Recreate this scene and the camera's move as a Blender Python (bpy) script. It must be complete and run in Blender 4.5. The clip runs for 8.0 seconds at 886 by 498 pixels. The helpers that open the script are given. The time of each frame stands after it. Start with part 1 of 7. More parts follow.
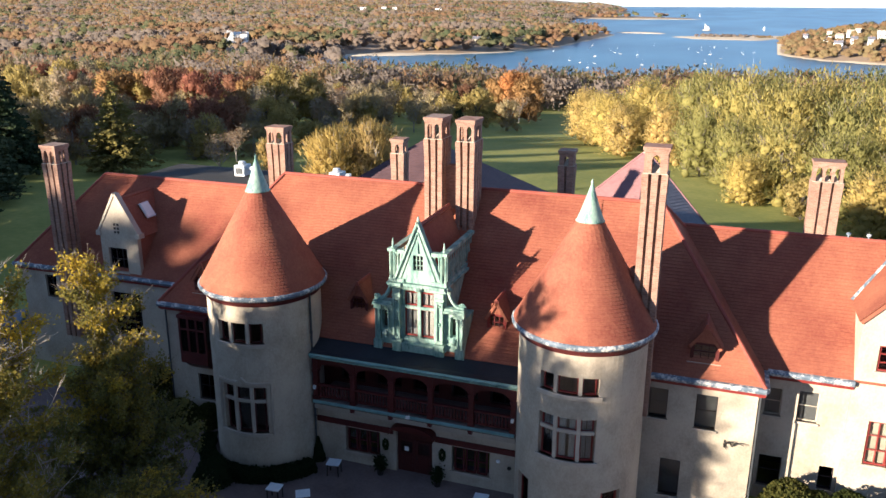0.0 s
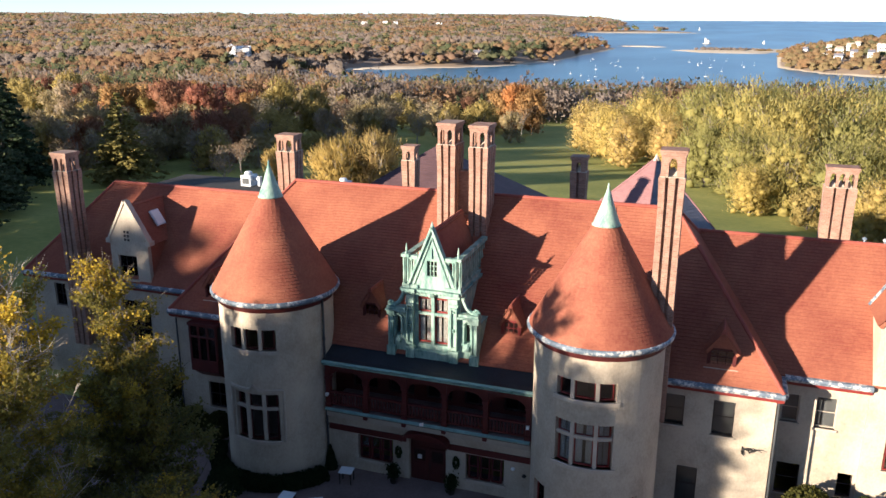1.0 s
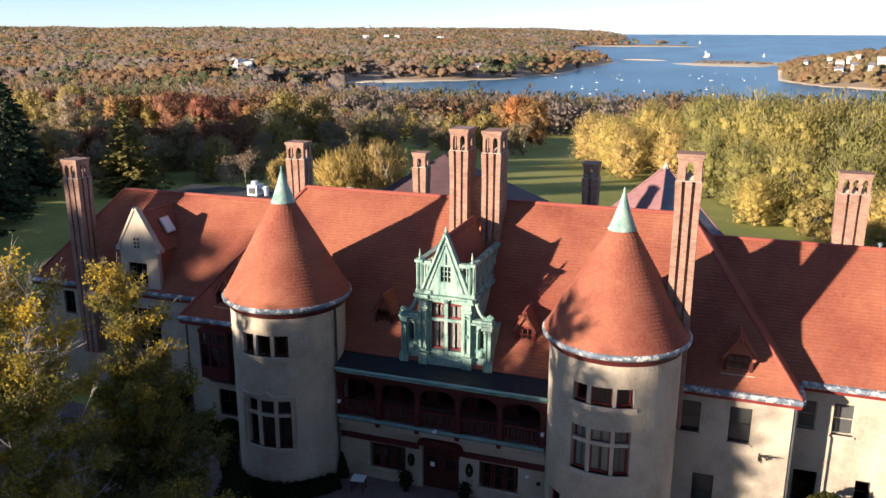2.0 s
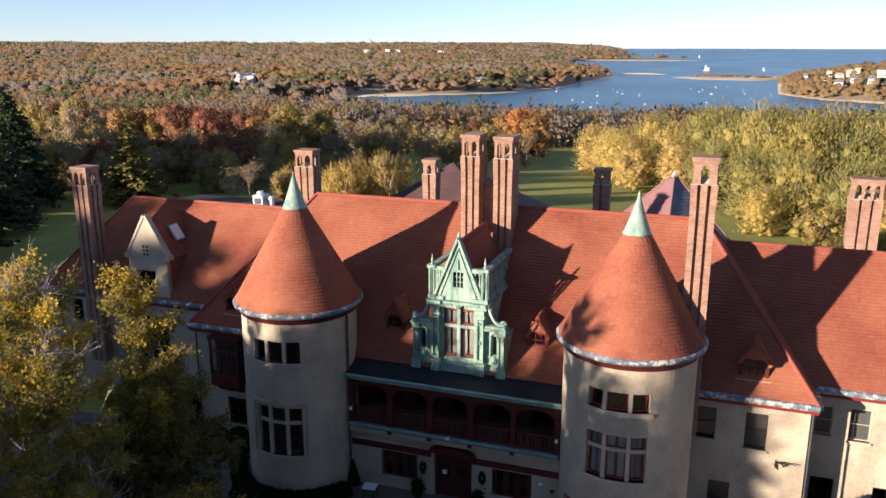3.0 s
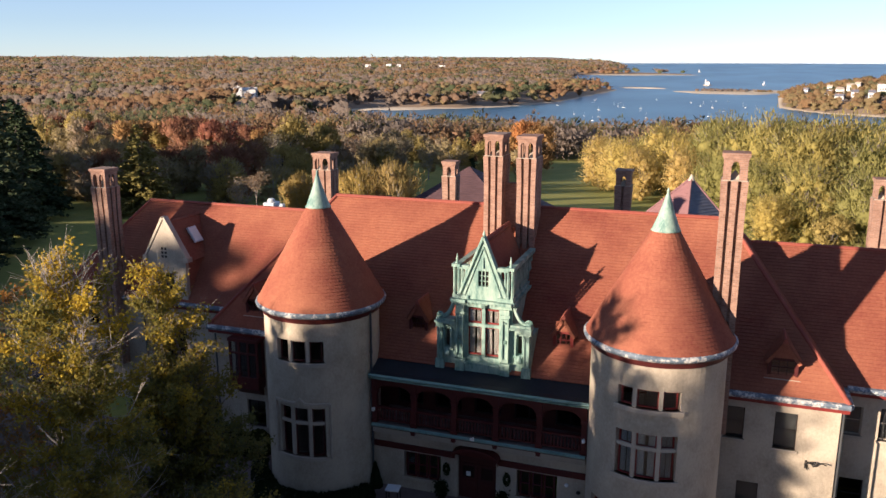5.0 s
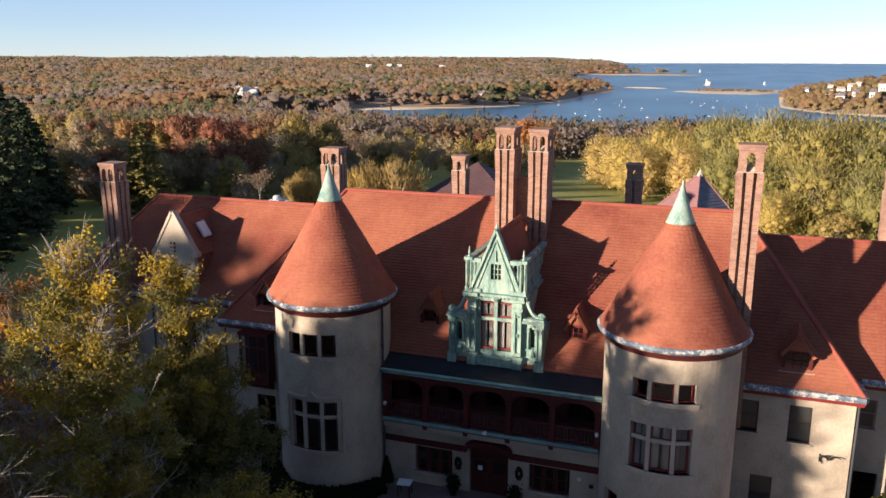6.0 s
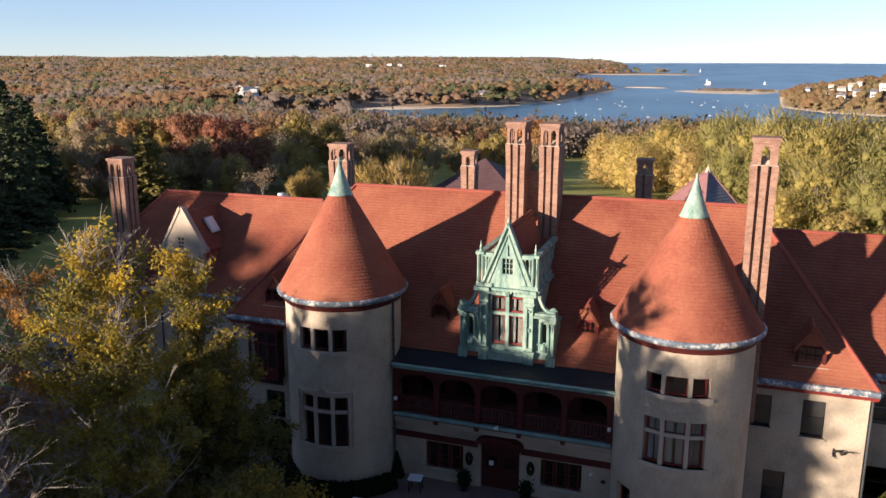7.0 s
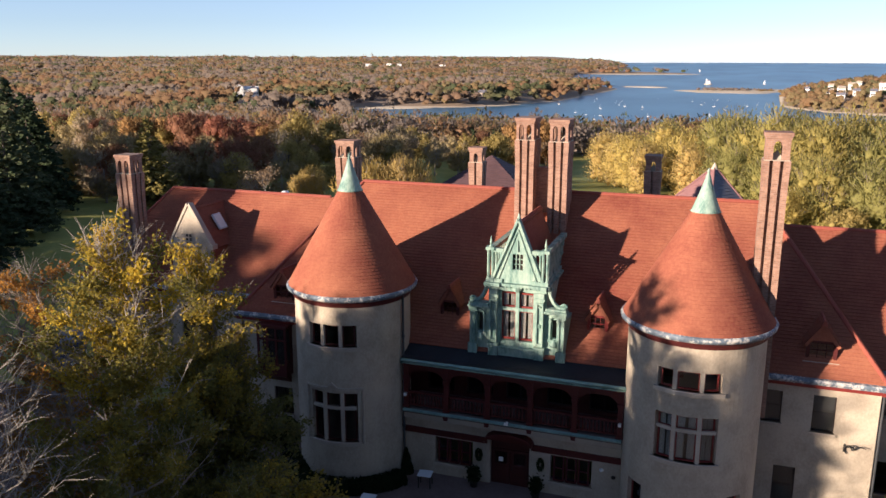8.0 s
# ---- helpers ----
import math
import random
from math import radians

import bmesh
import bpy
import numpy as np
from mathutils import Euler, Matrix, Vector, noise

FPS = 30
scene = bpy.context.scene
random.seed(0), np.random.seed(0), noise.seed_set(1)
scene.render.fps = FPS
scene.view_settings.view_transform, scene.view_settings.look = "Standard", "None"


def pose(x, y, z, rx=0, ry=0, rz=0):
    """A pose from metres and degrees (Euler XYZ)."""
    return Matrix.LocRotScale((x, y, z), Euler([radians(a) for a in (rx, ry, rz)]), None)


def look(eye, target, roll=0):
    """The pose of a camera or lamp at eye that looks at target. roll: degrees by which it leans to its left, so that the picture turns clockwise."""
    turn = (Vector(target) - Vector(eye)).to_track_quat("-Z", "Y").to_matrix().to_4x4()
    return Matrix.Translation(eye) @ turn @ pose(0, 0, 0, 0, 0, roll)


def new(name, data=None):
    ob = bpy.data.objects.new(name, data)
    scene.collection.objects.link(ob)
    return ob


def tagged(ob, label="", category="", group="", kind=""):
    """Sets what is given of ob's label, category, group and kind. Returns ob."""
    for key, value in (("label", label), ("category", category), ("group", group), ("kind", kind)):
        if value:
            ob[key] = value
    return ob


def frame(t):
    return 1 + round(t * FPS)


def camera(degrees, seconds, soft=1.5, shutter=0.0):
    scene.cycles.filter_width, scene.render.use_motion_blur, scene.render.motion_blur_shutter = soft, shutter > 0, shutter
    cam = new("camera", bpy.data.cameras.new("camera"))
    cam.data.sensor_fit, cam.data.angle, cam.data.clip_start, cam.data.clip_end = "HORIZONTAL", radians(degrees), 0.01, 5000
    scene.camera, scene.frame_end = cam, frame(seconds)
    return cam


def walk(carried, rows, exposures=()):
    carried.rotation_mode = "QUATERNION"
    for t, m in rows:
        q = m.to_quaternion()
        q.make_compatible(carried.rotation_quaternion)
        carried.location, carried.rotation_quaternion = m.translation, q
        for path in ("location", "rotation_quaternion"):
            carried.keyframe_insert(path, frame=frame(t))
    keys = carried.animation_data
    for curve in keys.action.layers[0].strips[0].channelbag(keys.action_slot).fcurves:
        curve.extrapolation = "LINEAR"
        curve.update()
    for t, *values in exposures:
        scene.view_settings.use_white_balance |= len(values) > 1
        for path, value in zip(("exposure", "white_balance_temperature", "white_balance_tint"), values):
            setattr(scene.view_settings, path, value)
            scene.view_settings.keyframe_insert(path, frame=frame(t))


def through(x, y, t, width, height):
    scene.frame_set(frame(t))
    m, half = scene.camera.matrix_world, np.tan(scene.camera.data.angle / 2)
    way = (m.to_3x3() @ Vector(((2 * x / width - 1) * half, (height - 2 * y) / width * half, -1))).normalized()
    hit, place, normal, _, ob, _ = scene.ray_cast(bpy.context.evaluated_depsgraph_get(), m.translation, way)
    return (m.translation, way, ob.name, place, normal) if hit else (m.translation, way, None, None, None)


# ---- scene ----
cam = camera(58.0, 8.0)
PATH = [
    (0, (-0.098, -0.204, 24.974), (-0.725, 1.602, 24.384), 0.2),
    (0.5, (-0.43, -0.28, 24.754), (-1.059, 1.529, 24.18), 0.2),
    (1, (-0.755, -0.339, 24.534), (-1.387, 1.474, 23.976), 0.1),
    (1.5, (-1.073, -0.415, 24.335), (-1.708, 1.402, 23.792), 0.1),
    (3, (-1.969, -0.619, 23.668), (-2.611, 1.209, 23.174), 0.0),
    (3.5, (-2.252, -0.715, 23.445), (-2.896, 1.117, 22.967), 0.0),
    (4, (-2.523, -0.812, 23.229), (-3.169, 1.023, 22.765), -0.0),
    (4.5, (-2.829, -0.918, 23.05), (-3.475, 0.918, 22.59), 0.0),
    (6, (-3.719, -1.167, 22.505), (-4.366, 0.669, 22.045), -0.0),
    (6.5, (-4.01, -1.225, 22.338), (-4.657, 0.61, 21.878), -0.0),
    (7, (-4.274, -1.296, 22.206), (-4.921, 0.539, 21.746), -0.0),
    (7.5, (-4.531, -1.411, 22.085), (-5.178, 0.425, 21.625), -0.0),
    (8, (-4.766, -1.497, 22.008), (-5.412, 0.339, 21.547), -0.0),
]
walk(cam, [(t, look(eye, target, roll)) for t, eye, target, roll in PATH], [(0.0, 2.06, 5200, 9), (1.5, 1.86, 5300, 11), (3.0, 1.61, 5450, 14), (4.5, 1.53, 5500, 15), (8.0, 1.51, 5500, 16)])

# ---- light ----
SUN_EL, SUN_WAY = 11.5, (0.663, 0.749)          # the sun stands low behind the camera and shines along SUN_WAY
world = bpy.data.worlds.new("sky")
scene.world = world
world.use_nodes = True
wn = world.node_tree.nodes
sky = wn.new("ShaderNodeTexSky")
sky.sky_type, sky.sun_disc = "NISHITA", False
sky.sun_elevation, sky.sun_rotation = radians(SUN_EL), math.atan2(-SUN_WAY[0], -SUN_WAY[1])
sky.air_density, sky.dust_density, sky.ozone_density = 0.7, 0.0, 2.0
wn["Background"].inputs[1].default_value = 0.055
pale = wn.new("ShaderNodeHueSaturation")
pale.inputs["Saturation"].default_value = 0.66
world.node_tree.links.new(sky.outputs[0], pale.inputs["Color"])
world.node_tree.links.new(pale.outputs[0], wn["Background"].inputs[0])
sun = new("sun", bpy.data.lights.new("sun", "SUN"))
sun.data.energy, sun.data.angle, sun.data.color = 5.0, radians(0.8), (1.0, 0.745, 0.47)
_h = math.cos(radians(SUN_EL)) / math.hypot(*SUN_WAY)
sun.rotation_euler = Vector((SUN_WAY[0] * _h, SUN_WAY[1] * _h, -math.sin(radians(SUN_EL)))).to_track_quat("-Z", "Y").to_euler()
sun.location = (-60, -60, 60)


# ---- materials ----
def mat(name, c1, c2, rough=0.8, big=0.4, fine=6.0, bump=0.15, metal=0.0, island=0.0, obj=0.0, streak=0.0, spec=0.3, extra=None):
    """A two-scale surface: c1 to c2 by broad noise, grain by fine noise; island and obj vary pieces and copies."""
    m = bpy.data.materials.new(name)
    m.use_nodes = True
    n, l = m.node_tree.nodes, m.node_tree.links
    b = n["Principled BSDF"]
    geo = n.new("ShaderNodeNewGeometry")
    mp = n.new("ShaderNodeMapping")
    mp.inputs["Scale"].default_value = (1, 1, 1 - streak)
    l.new(geo.outputs["Position"], mp.inputs[0])
    t1, t2 = n.new("ShaderNodeTexNoise"), n.new("ShaderNodeTexNoise")
    for t, s, d in ((t1, big, 5), (t2, fine, 4)):
        t.inputs["Scale"].default_value, t.inputs["Detail"].default_value, t.inputs["Roughness"].default_value = s, d, 0.62
        l.new(mp.outputs[0], t.inputs["Vector"])
    add = n.new("ShaderNodeMath")
    add.operation = "MULTIPLY_ADD"
    l.new(t2.outputs[0], add.inputs[0])
    add.inputs[1].default_value = 0.5
    l.new(t1.outputs[0], add.inputs[2])
    fac = add.outputs[0]
    off = 0.75
    for amount, node, socket in ((island, geo, "Random Per Island"), (obj, None, "Random")):
        if amount:
            node = node or n.new("ShaderNodeObjectInfo")
            k = n.new("ShaderNodeMath")
            k.operation = "MULTIPLY_ADD"
            l.new(node.outputs[socket], k.inputs[0])
            k.inputs[1].default_value = amount
            l.new(fac, k.inputs[2])
            fac, off = k.outputs[0], off + amount / 2
    wide = 0.3 + 0.5 * (island + obj)
    mr = n.new("ShaderNodeMapRange")
    mr.inputs[1].default_value, mr.inputs[2].default_value = off - wide, off + wide
    l.new(fac, mr.inputs[0])
    ramp = n.new("ShaderNodeValToRGB")
    ramp.color_ramp.elements[0].color, ramp.color_ramp.elements[1].color = (*c1, 1), (*c2, 1)
    for pos, col in extra or ():
        ramp.color_ramp.elements.new(pos).color = (*col, 1)
    l.new(mr.outputs[0], ramp.inputs[0])
    l.new(ramp.outputs[0], b.inputs["Base Color"])
    b.inputs["Roughness"].default_value, b.inputs["Metallic"].default_value = rough, metal
    b.inputs["Specular IOR Level"].default_value = spec
    if bump:
        bp = n.new("ShaderNodeBump")
        bp.inputs["Strength"].default_value, bp.inputs["Distance"].default_value = bump, 0.05
        l.new(t2.outputs[0], bp.inputs["Height"])
        l.new(bp.outputs[0], b.inputs["Normal"])
    return m


def leaf_mat(name, cols, through=0.35, attr=False, clump=False):
    """Leaves: hue by leaf and by tree, part of the light passing through."""
    m = bpy.data.materials.new(name)
    m.use_nodes = True
    n, l = m.node_tree.nodes, m.node_tree.links
    n.remove(n["Principled BSDF"])
    geo, info = n.new("ShaderNodeNewGeometry"), n.new("ShaderNodeObjectInfo")
    k = n.new("ShaderNodeMath")
    k.operation = "MULTIPLY_ADD"
    ramp = n.new("ShaderNodeValToRGB")
    if attr:
        at = n.new("ShaderNodeAttribute")
        at.attribute_name = "tint"
        l.new(at.outputs["Fac"], k.inputs[2])
        l.new(geo.outputs["Random Per Island"], k.inputs[0])
        k.inputs[1].default_value = 0.02
        l.new(k.outputs[0], ramp.inputs[0])
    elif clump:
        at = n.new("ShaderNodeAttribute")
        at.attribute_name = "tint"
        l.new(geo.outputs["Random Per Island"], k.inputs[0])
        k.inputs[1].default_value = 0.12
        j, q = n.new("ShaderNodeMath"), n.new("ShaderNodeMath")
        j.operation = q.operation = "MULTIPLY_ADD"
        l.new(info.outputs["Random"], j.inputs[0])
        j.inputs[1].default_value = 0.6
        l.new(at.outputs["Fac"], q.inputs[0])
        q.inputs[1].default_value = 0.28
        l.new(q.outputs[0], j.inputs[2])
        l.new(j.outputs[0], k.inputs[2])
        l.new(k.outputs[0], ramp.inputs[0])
    else:
        l.new(geo.outputs["Random Per Island"], k.inputs[0])
        k.inputs[1].default_value = 0.45
        j = n.new("ShaderNodeMath")
        j.operation = "MULTIPLY"
        l.new(info.outputs["Random"], j.inputs[0])
        j.inputs[1].default_value = 0.55
        l.new(j.outputs[0], k.inputs[2])
        l.new(k.outputs[0], ramp.inputs[0])
    els = ramp.color_ramp.elements
    els[0].color, els[1].color = (*cols[0], 1), (*cols[-1], 1)
    for i, c in enumerate(cols[1:-1], 1):
        els.new(i / (len(cols) - 1)).color = (*c, 1)
    d, t, mix = n.new("ShaderNodeBsdfDiffuse"), n.new("ShaderNodeBsdfTranslucent"), n.new("ShaderNodeMixShader")
    l.new(ramp.outputs[0], d.inputs[0])
    l.new(ramp.outputs[0], t.inputs[0])
    mix.inputs[0].default_value = through
    l.new(d.outputs[0], mix.inputs[1])
    l.new(t.outputs[0], mix.inputs[2])
    l.new(mix.outputs[0], n["Material Output"].inputs[0])
    return m


def glass_mat(name, tint=(0.82, 0.85, 0.85)):
    m = bpy.data.materials.new(name)
    m.use_nodes = True
    n, l = m.node_tree.nodes, m.node_tree.links
    n.remove(n["Principled BSDF"])
    fr, tr, gl, mix = n.new("ShaderNodeFresnel"), n.new("ShaderNodeBsdfTransparent"), n.new("ShaderNodeBsdfGlossy"), n.new("ShaderNodeMixShader")
    fr.inputs[0].default_value = 1.5
    tr.inputs[0].default_value = (*tint, 1)
    gl.inputs["Roughness"].default_value = 0.03
    l.new(fr.outputs[0], mix.inputs[0])
    l.new(tr.outputs[0], mix.inputs[1])
    l.new(gl.outputs[0], mix.inputs[2])
    l.new(mix.outputs[0], n["Material Output"].inputs[0])
    return m


TILE = mat("terracotta_tile", (0.150, 0.038, 0.031), (0.335, 0.140, 0.082), 0.75, 0.25, 9, 0.12, island=0.06, spec=0.04)
TILE_OLD = mat("terracotta_ridge", (0.19, 0.044, 0.033), (0.29, 0.085, 0.056), 0.7, 0.6, 9, 0.2)
STUCCO = mat("cream_stucco", (0.25, 0.214, 0.168), (0.46, 0.40, 0.315), 0.9, 0.6, 9, 0.25, streak=0.25, extra=[(0.42, (0.36, 0.312, 0.244)), (0.6, (0.41, 0.355, 0.28))])
STONE = mat("cast_stone", (0.31, 0.27, 0.22), (0.46, 0.405, 0.33), 0.85, 0.9, 18, 0.25)
COPPER = mat("verdigris_copper", (0.03, 0.065, 0.062), (0.36, 0.45, 0.375), 0.6, 2.0, 12, 0.3, streak=0.7, extra=[(0.3, (0.11, 0.20, 0.18)), (0.52, (0.215, 0.315, 0.27)), (0.74, (0.285, 0.375, 0.32))])
COPPER_DK = mat("dull_copper_gutter", (0.09, 0.18, 0.17), (0.27, 0.40, 0.365), 0.55, 1.2, 9, 0.15)
GUTTER = mat("peeling_white_gutter", (0.07, 0.09, 0.12), (0.70, 0.68, 0.64), 0.6, 2.2, 9, 0.2, extra=[(0.52, (0.13, 0.165, 0.21)), (0.66, (0.46, 0.455, 0.44))])
LEAD = mat("dark_lead_sheet", (0.008, 0.010, 0.015), (0.02, 0.024, 0.032), 0.6, 0.7, 6, 0.15)
BRICK = None
RED = mat("oxblood_paint", (0.045, 0.009, 0.009), (0.095, 0.019, 0.017), 0.55, 0.9, 12, 0.1)
RED_BR = mat("red_window_paint", (0.13, 0.018, 0.017), (0.22, 0.036, 0.03), 0.5, 1.2, 12, 0.08)
DARK = mat("dark_frame_paint", (0.018, 0.014, 0.014), (0.04, 0.03, 0.03), 0.5, 1.2, 12, 0.05)
DOORWOOD = mat("dark_red_door", (0.035, 0.009, 0.009), (0.075, 0.018, 0.016), 0.5, 1.0, 14, 0.1, streak=0.8)
# for grey sheets added behind panes that would look too black
PANE_GREY = mat("grey_pane_backing", (0.07, 0.07, 0.075), (0.13, 0.127, 0.125), 0.9, 1.5, 9, 0.05, streak=0.9)
# near-black colour that stands for shade in rooms, niches and vent holes
UNLIT = mat("unlit_depth", (0.02, 0.017, 0.015), (0.05, 0.042, 0.036), 0.9, 0.6, 4, 0.0)
CURTAIN = mat("pale_curtain", (0.62, 0.60, 0.58), (0.93, 0.90, 0.87), 0.9, 3.0, 16, 0.1, streak=0.95)
SLATE = mat("grey_slate", (0.10, 0.105, 0.13), (0.19, 0.19, 0.225), 0.6, 0.6, 8, 0.15, island=0.3)
SLATE_PU = mat("purple_slate", (0.06, 0.036, 0.041), (0.115, 0.068, 0.074), 0.65, 0.6, 8, 0.15, island=0.12)
# pink copy of the slate; low sunlight is put into its colour
SLATE_SUNLIT = mat("sunlit_pink_slate", (0.16, 0.085, 0.09), (0.25, 0.135, 0.135), 0.65, 0.6, 8, 0.15, island=0.3)
TAR = mat("flat_roof_felt", (0.022, 0.022, 0.023), (0.05, 0.049, 0.049), 0.9, 0.3, 5, 0.2)
METAL = mat("painted_duct_metal", (0.45, 0.47, 0.49), (0.68, 0.70, 0.72), 0.45, 1.0, 6, 0.05)
PIPE = mat("dark_downpipe", (0.03, 0.035, 0.04), (0.07, 0.075, 0.08), 0.5, 1.0, 9, 0.1)
VANBLUE = mat("dark_blue_car_paint", (0.02, 0.03, 0.07), (0.035, 0.05, 0.10), 0.3, 0.6, 6, 0.0)
IRON = mat("wrought_iron", (0.01, 0.01, 0.01), (0.03, 0.028, 0.026), 0.6, 2.0, 12, 0.1)
WHITE = mat("white_paint", (0.66, 0.65, 0.62), (0.82, 0.81, 0.79), 0.6, 0.5, 5, 0.05)
SAND = mat("pale_sand", (0.48, 0.40, 0.28), (0.66, 0.57, 0.43), 0.95, 0.05, 0.6, 0.2)
TABLETOP = mat("pale_blue_grey_tabletop", (0.55, 0.60, 0.66), (0.72, 0.76, 0.80), 0.45, 1.5, 9, 0.05)
PAVING = mat("purple_brown_paving", (0.085, 0.065, 0.062), (0.20, 0.155, 0.145), 0.9, 0.35, 7, 0.25, extra=[(0.5, (0.14, 0.108, 0.102))])
BARK = mat("grey_bark", (0.05, 0.042, 0.035), (0.13, 0.115, 0.095), 0.95, 1.5, 12, 0.3)
TWIG = mat("pale_grey_twigs", (0.15, 0.13, 0.115), (0.34, 0.31, 0.275), 0.9, 1.5, 12, 0.2)
TWIG_DK = mat("grey_brown_branches", (0.10, 0.085, 0.072), (0.25, 0.22, 0.19), 0.9, 1.5, 12, 0.2)
SHEET = glass_mat("window_glass")

L_BROWN = leaf_mat("brown_autumn_leaves", [(0.19, 0.145, 0.11), (0.26, 0.19, 0.13), (0.34, 0.225, 0.13), (0.27, 0.225, 0.165), (0.31, 0.25, 0.13)], clump=True)
L_OLIVE = leaf_mat("olive_leaves", [(0.12, 0.12, 0.055), (0.20, 0.18, 0.075), (0.29, 0.235, 0.085), (0.36, 0.285, 0.10)], clump=True)
L_ORANGE = leaf_mat("orange_leaves", [(0.25, 0.115, 0.06), (0.34, 0.145, 0.06), (0.40, 0.18, 0.065), (0.31, 0.19, 0.08)], clump=True)
L_RED = leaf_mat("russet_leaves", [(0.15, 0.082, 0.06), (0.205, 0.09, 0.065), (0.265, 0.11, 0.075), (0.235, 0.13, 0.08)], clump=True)
L_WILLOW = leaf_mat("yellow_olive_leaves", [(0.45, 0.37, 0.135), (0.42, 0.35, 0.155), (0.40, 0.335, 0.18), (0.35, 0.32, 0.115), (0.43, 0.355, 0.11), (0.29, 0.275, 0.095)], 0.5, clump=True)
L_GOLD = leaf_mat("golden_leaves", [(0.49, 0.38, 0.115), (0.56, 0.42, 0.125), (0.52, 0.385, 0.15), (0.48, 0.385, 0.12)], 0.5, clump=True)
L_BUSH = leaf_mat("golden_brown_leaves", [(0.30, 0.21, 0.09), (0.38, 0.26, 0.09), (0.34, 0.25, 0.12), (0.42, 0.31, 0.10)], 0.45, clump=True)
L_CONIFER = leaf_mat("conifer_needles", [(0.03, 0.045, 0.026), (0.055, 0.075, 0.04), (0.10, 0.11, 0.06)], 0.15)
L_GINKGO = leaf_mat("yellow_green_leaves", [(0.11, 0.118, 0.05), (0.15, 0.148, 0.05), (0.205, 0.178, 0.045), (0.33, 0.255, 0.042), (0.60, 0.43, 0.045)], 0.42, attr=True)
L_ORANGETREE = leaf_mat("orange_brown_leaves", [(0.19, 0.12, 0.045), (0.33, 0.17, 0.045), (0.46, 0.24, 0.045)], 0.5, attr=True)
L_NEEDLE = leaf_mat("olive_needles", [(0.09, 0.09, 0.035), (0.17, 0.15, 0.05), (0.25, 0.21, 0.07)], 0.25)
L_DARK = leaf_mat("dull_green_leaves", [(0.02, 0.028, 0.01), (0.045, 0.052, 0.016), (0.085, 0.08, 0.022)])
L_BOX = leaf_mat("clipped_hedge_leaves", [(0.012, 0.02, 0.009), (0.03, 0.042, 0.018)], 0.15)
L_FAR = leaf_mat("far_autumn_wood", [(0.245, 0.205, 0.175), (0.26, 0.20, 0.155), (0.27, 0.18, 0.12), (0.10, 0.12, 0.065), (0.20, 0.185, 0.10), (0.28, 0.175, 0.095), (0.28, 0.225, 0.115), (0.25, 0.135, 0.09)], 0.5, attr=True)


def brick_mat():
    m = mat("orange_brown_brick", (0.18, 0.098, 0.068), (0.36, 0.22, 0.158), 0.9, 1.1, 14, 0.1)
    n, l = m.node_tree.nodes, m.node_tree.links
    b = n["Principled BSDF"]
    tc = n.new("ShaderNodeNewGeometry")
    sep, comb, add = n.new("ShaderNodeSeparateXYZ"), n.new("ShaderNodeCombineXYZ"), n.new("ShaderNodeMath")
    l.new(tc.outputs["Position"], sep.inputs[0])
    add.operation = "ADD"
    l.new(sep.outputs[0], add.inputs[0])
    l.new(sep.outputs[1], add.inputs[1])
    l.new(add.outputs[0], comb.inputs[0])
    l.new(sep.outputs[2], comb.inputs[1])
    br = n.new("ShaderNodeTexBrick")
    br.inputs["Scale"].default_value, br.inputs["Brick Width"].default_value, br.inputs["Row Height"].default_value = 1.0, 0.24, 0.085
    br.inputs["Mortar Size"].default_value, br.inputs["Mortar Smooth"].default_value = 0.012, 0.3
    br.inputs["Color1"].default_value, br.inputs["Color2"].default_value, br.inputs["Mortar"].default_value = (0.75, 0.7, 0.7, 1), (1.1, 1.1, 1.1, 1), (0.95, 1.15, 1.3, 1)
    l.new(comb.outputs[0], br.inputs["Vector"])
    mul = n.new("ShaderNodeMix")
    mul.data_type, mul.blend_type = "RGBA", "MULTIPLY"
    mul.inputs[0].default_value = 1.0
    old = b.inputs["Base Color"].links[0].from_socket
    l.new(old, mul.inputs[6])
    l.new(br.outputs["Color"], mul.inputs[7])
    l.new(mul.outputs[2], b.inputs["Base Color"])
    return m


BRICK = brick_mat()


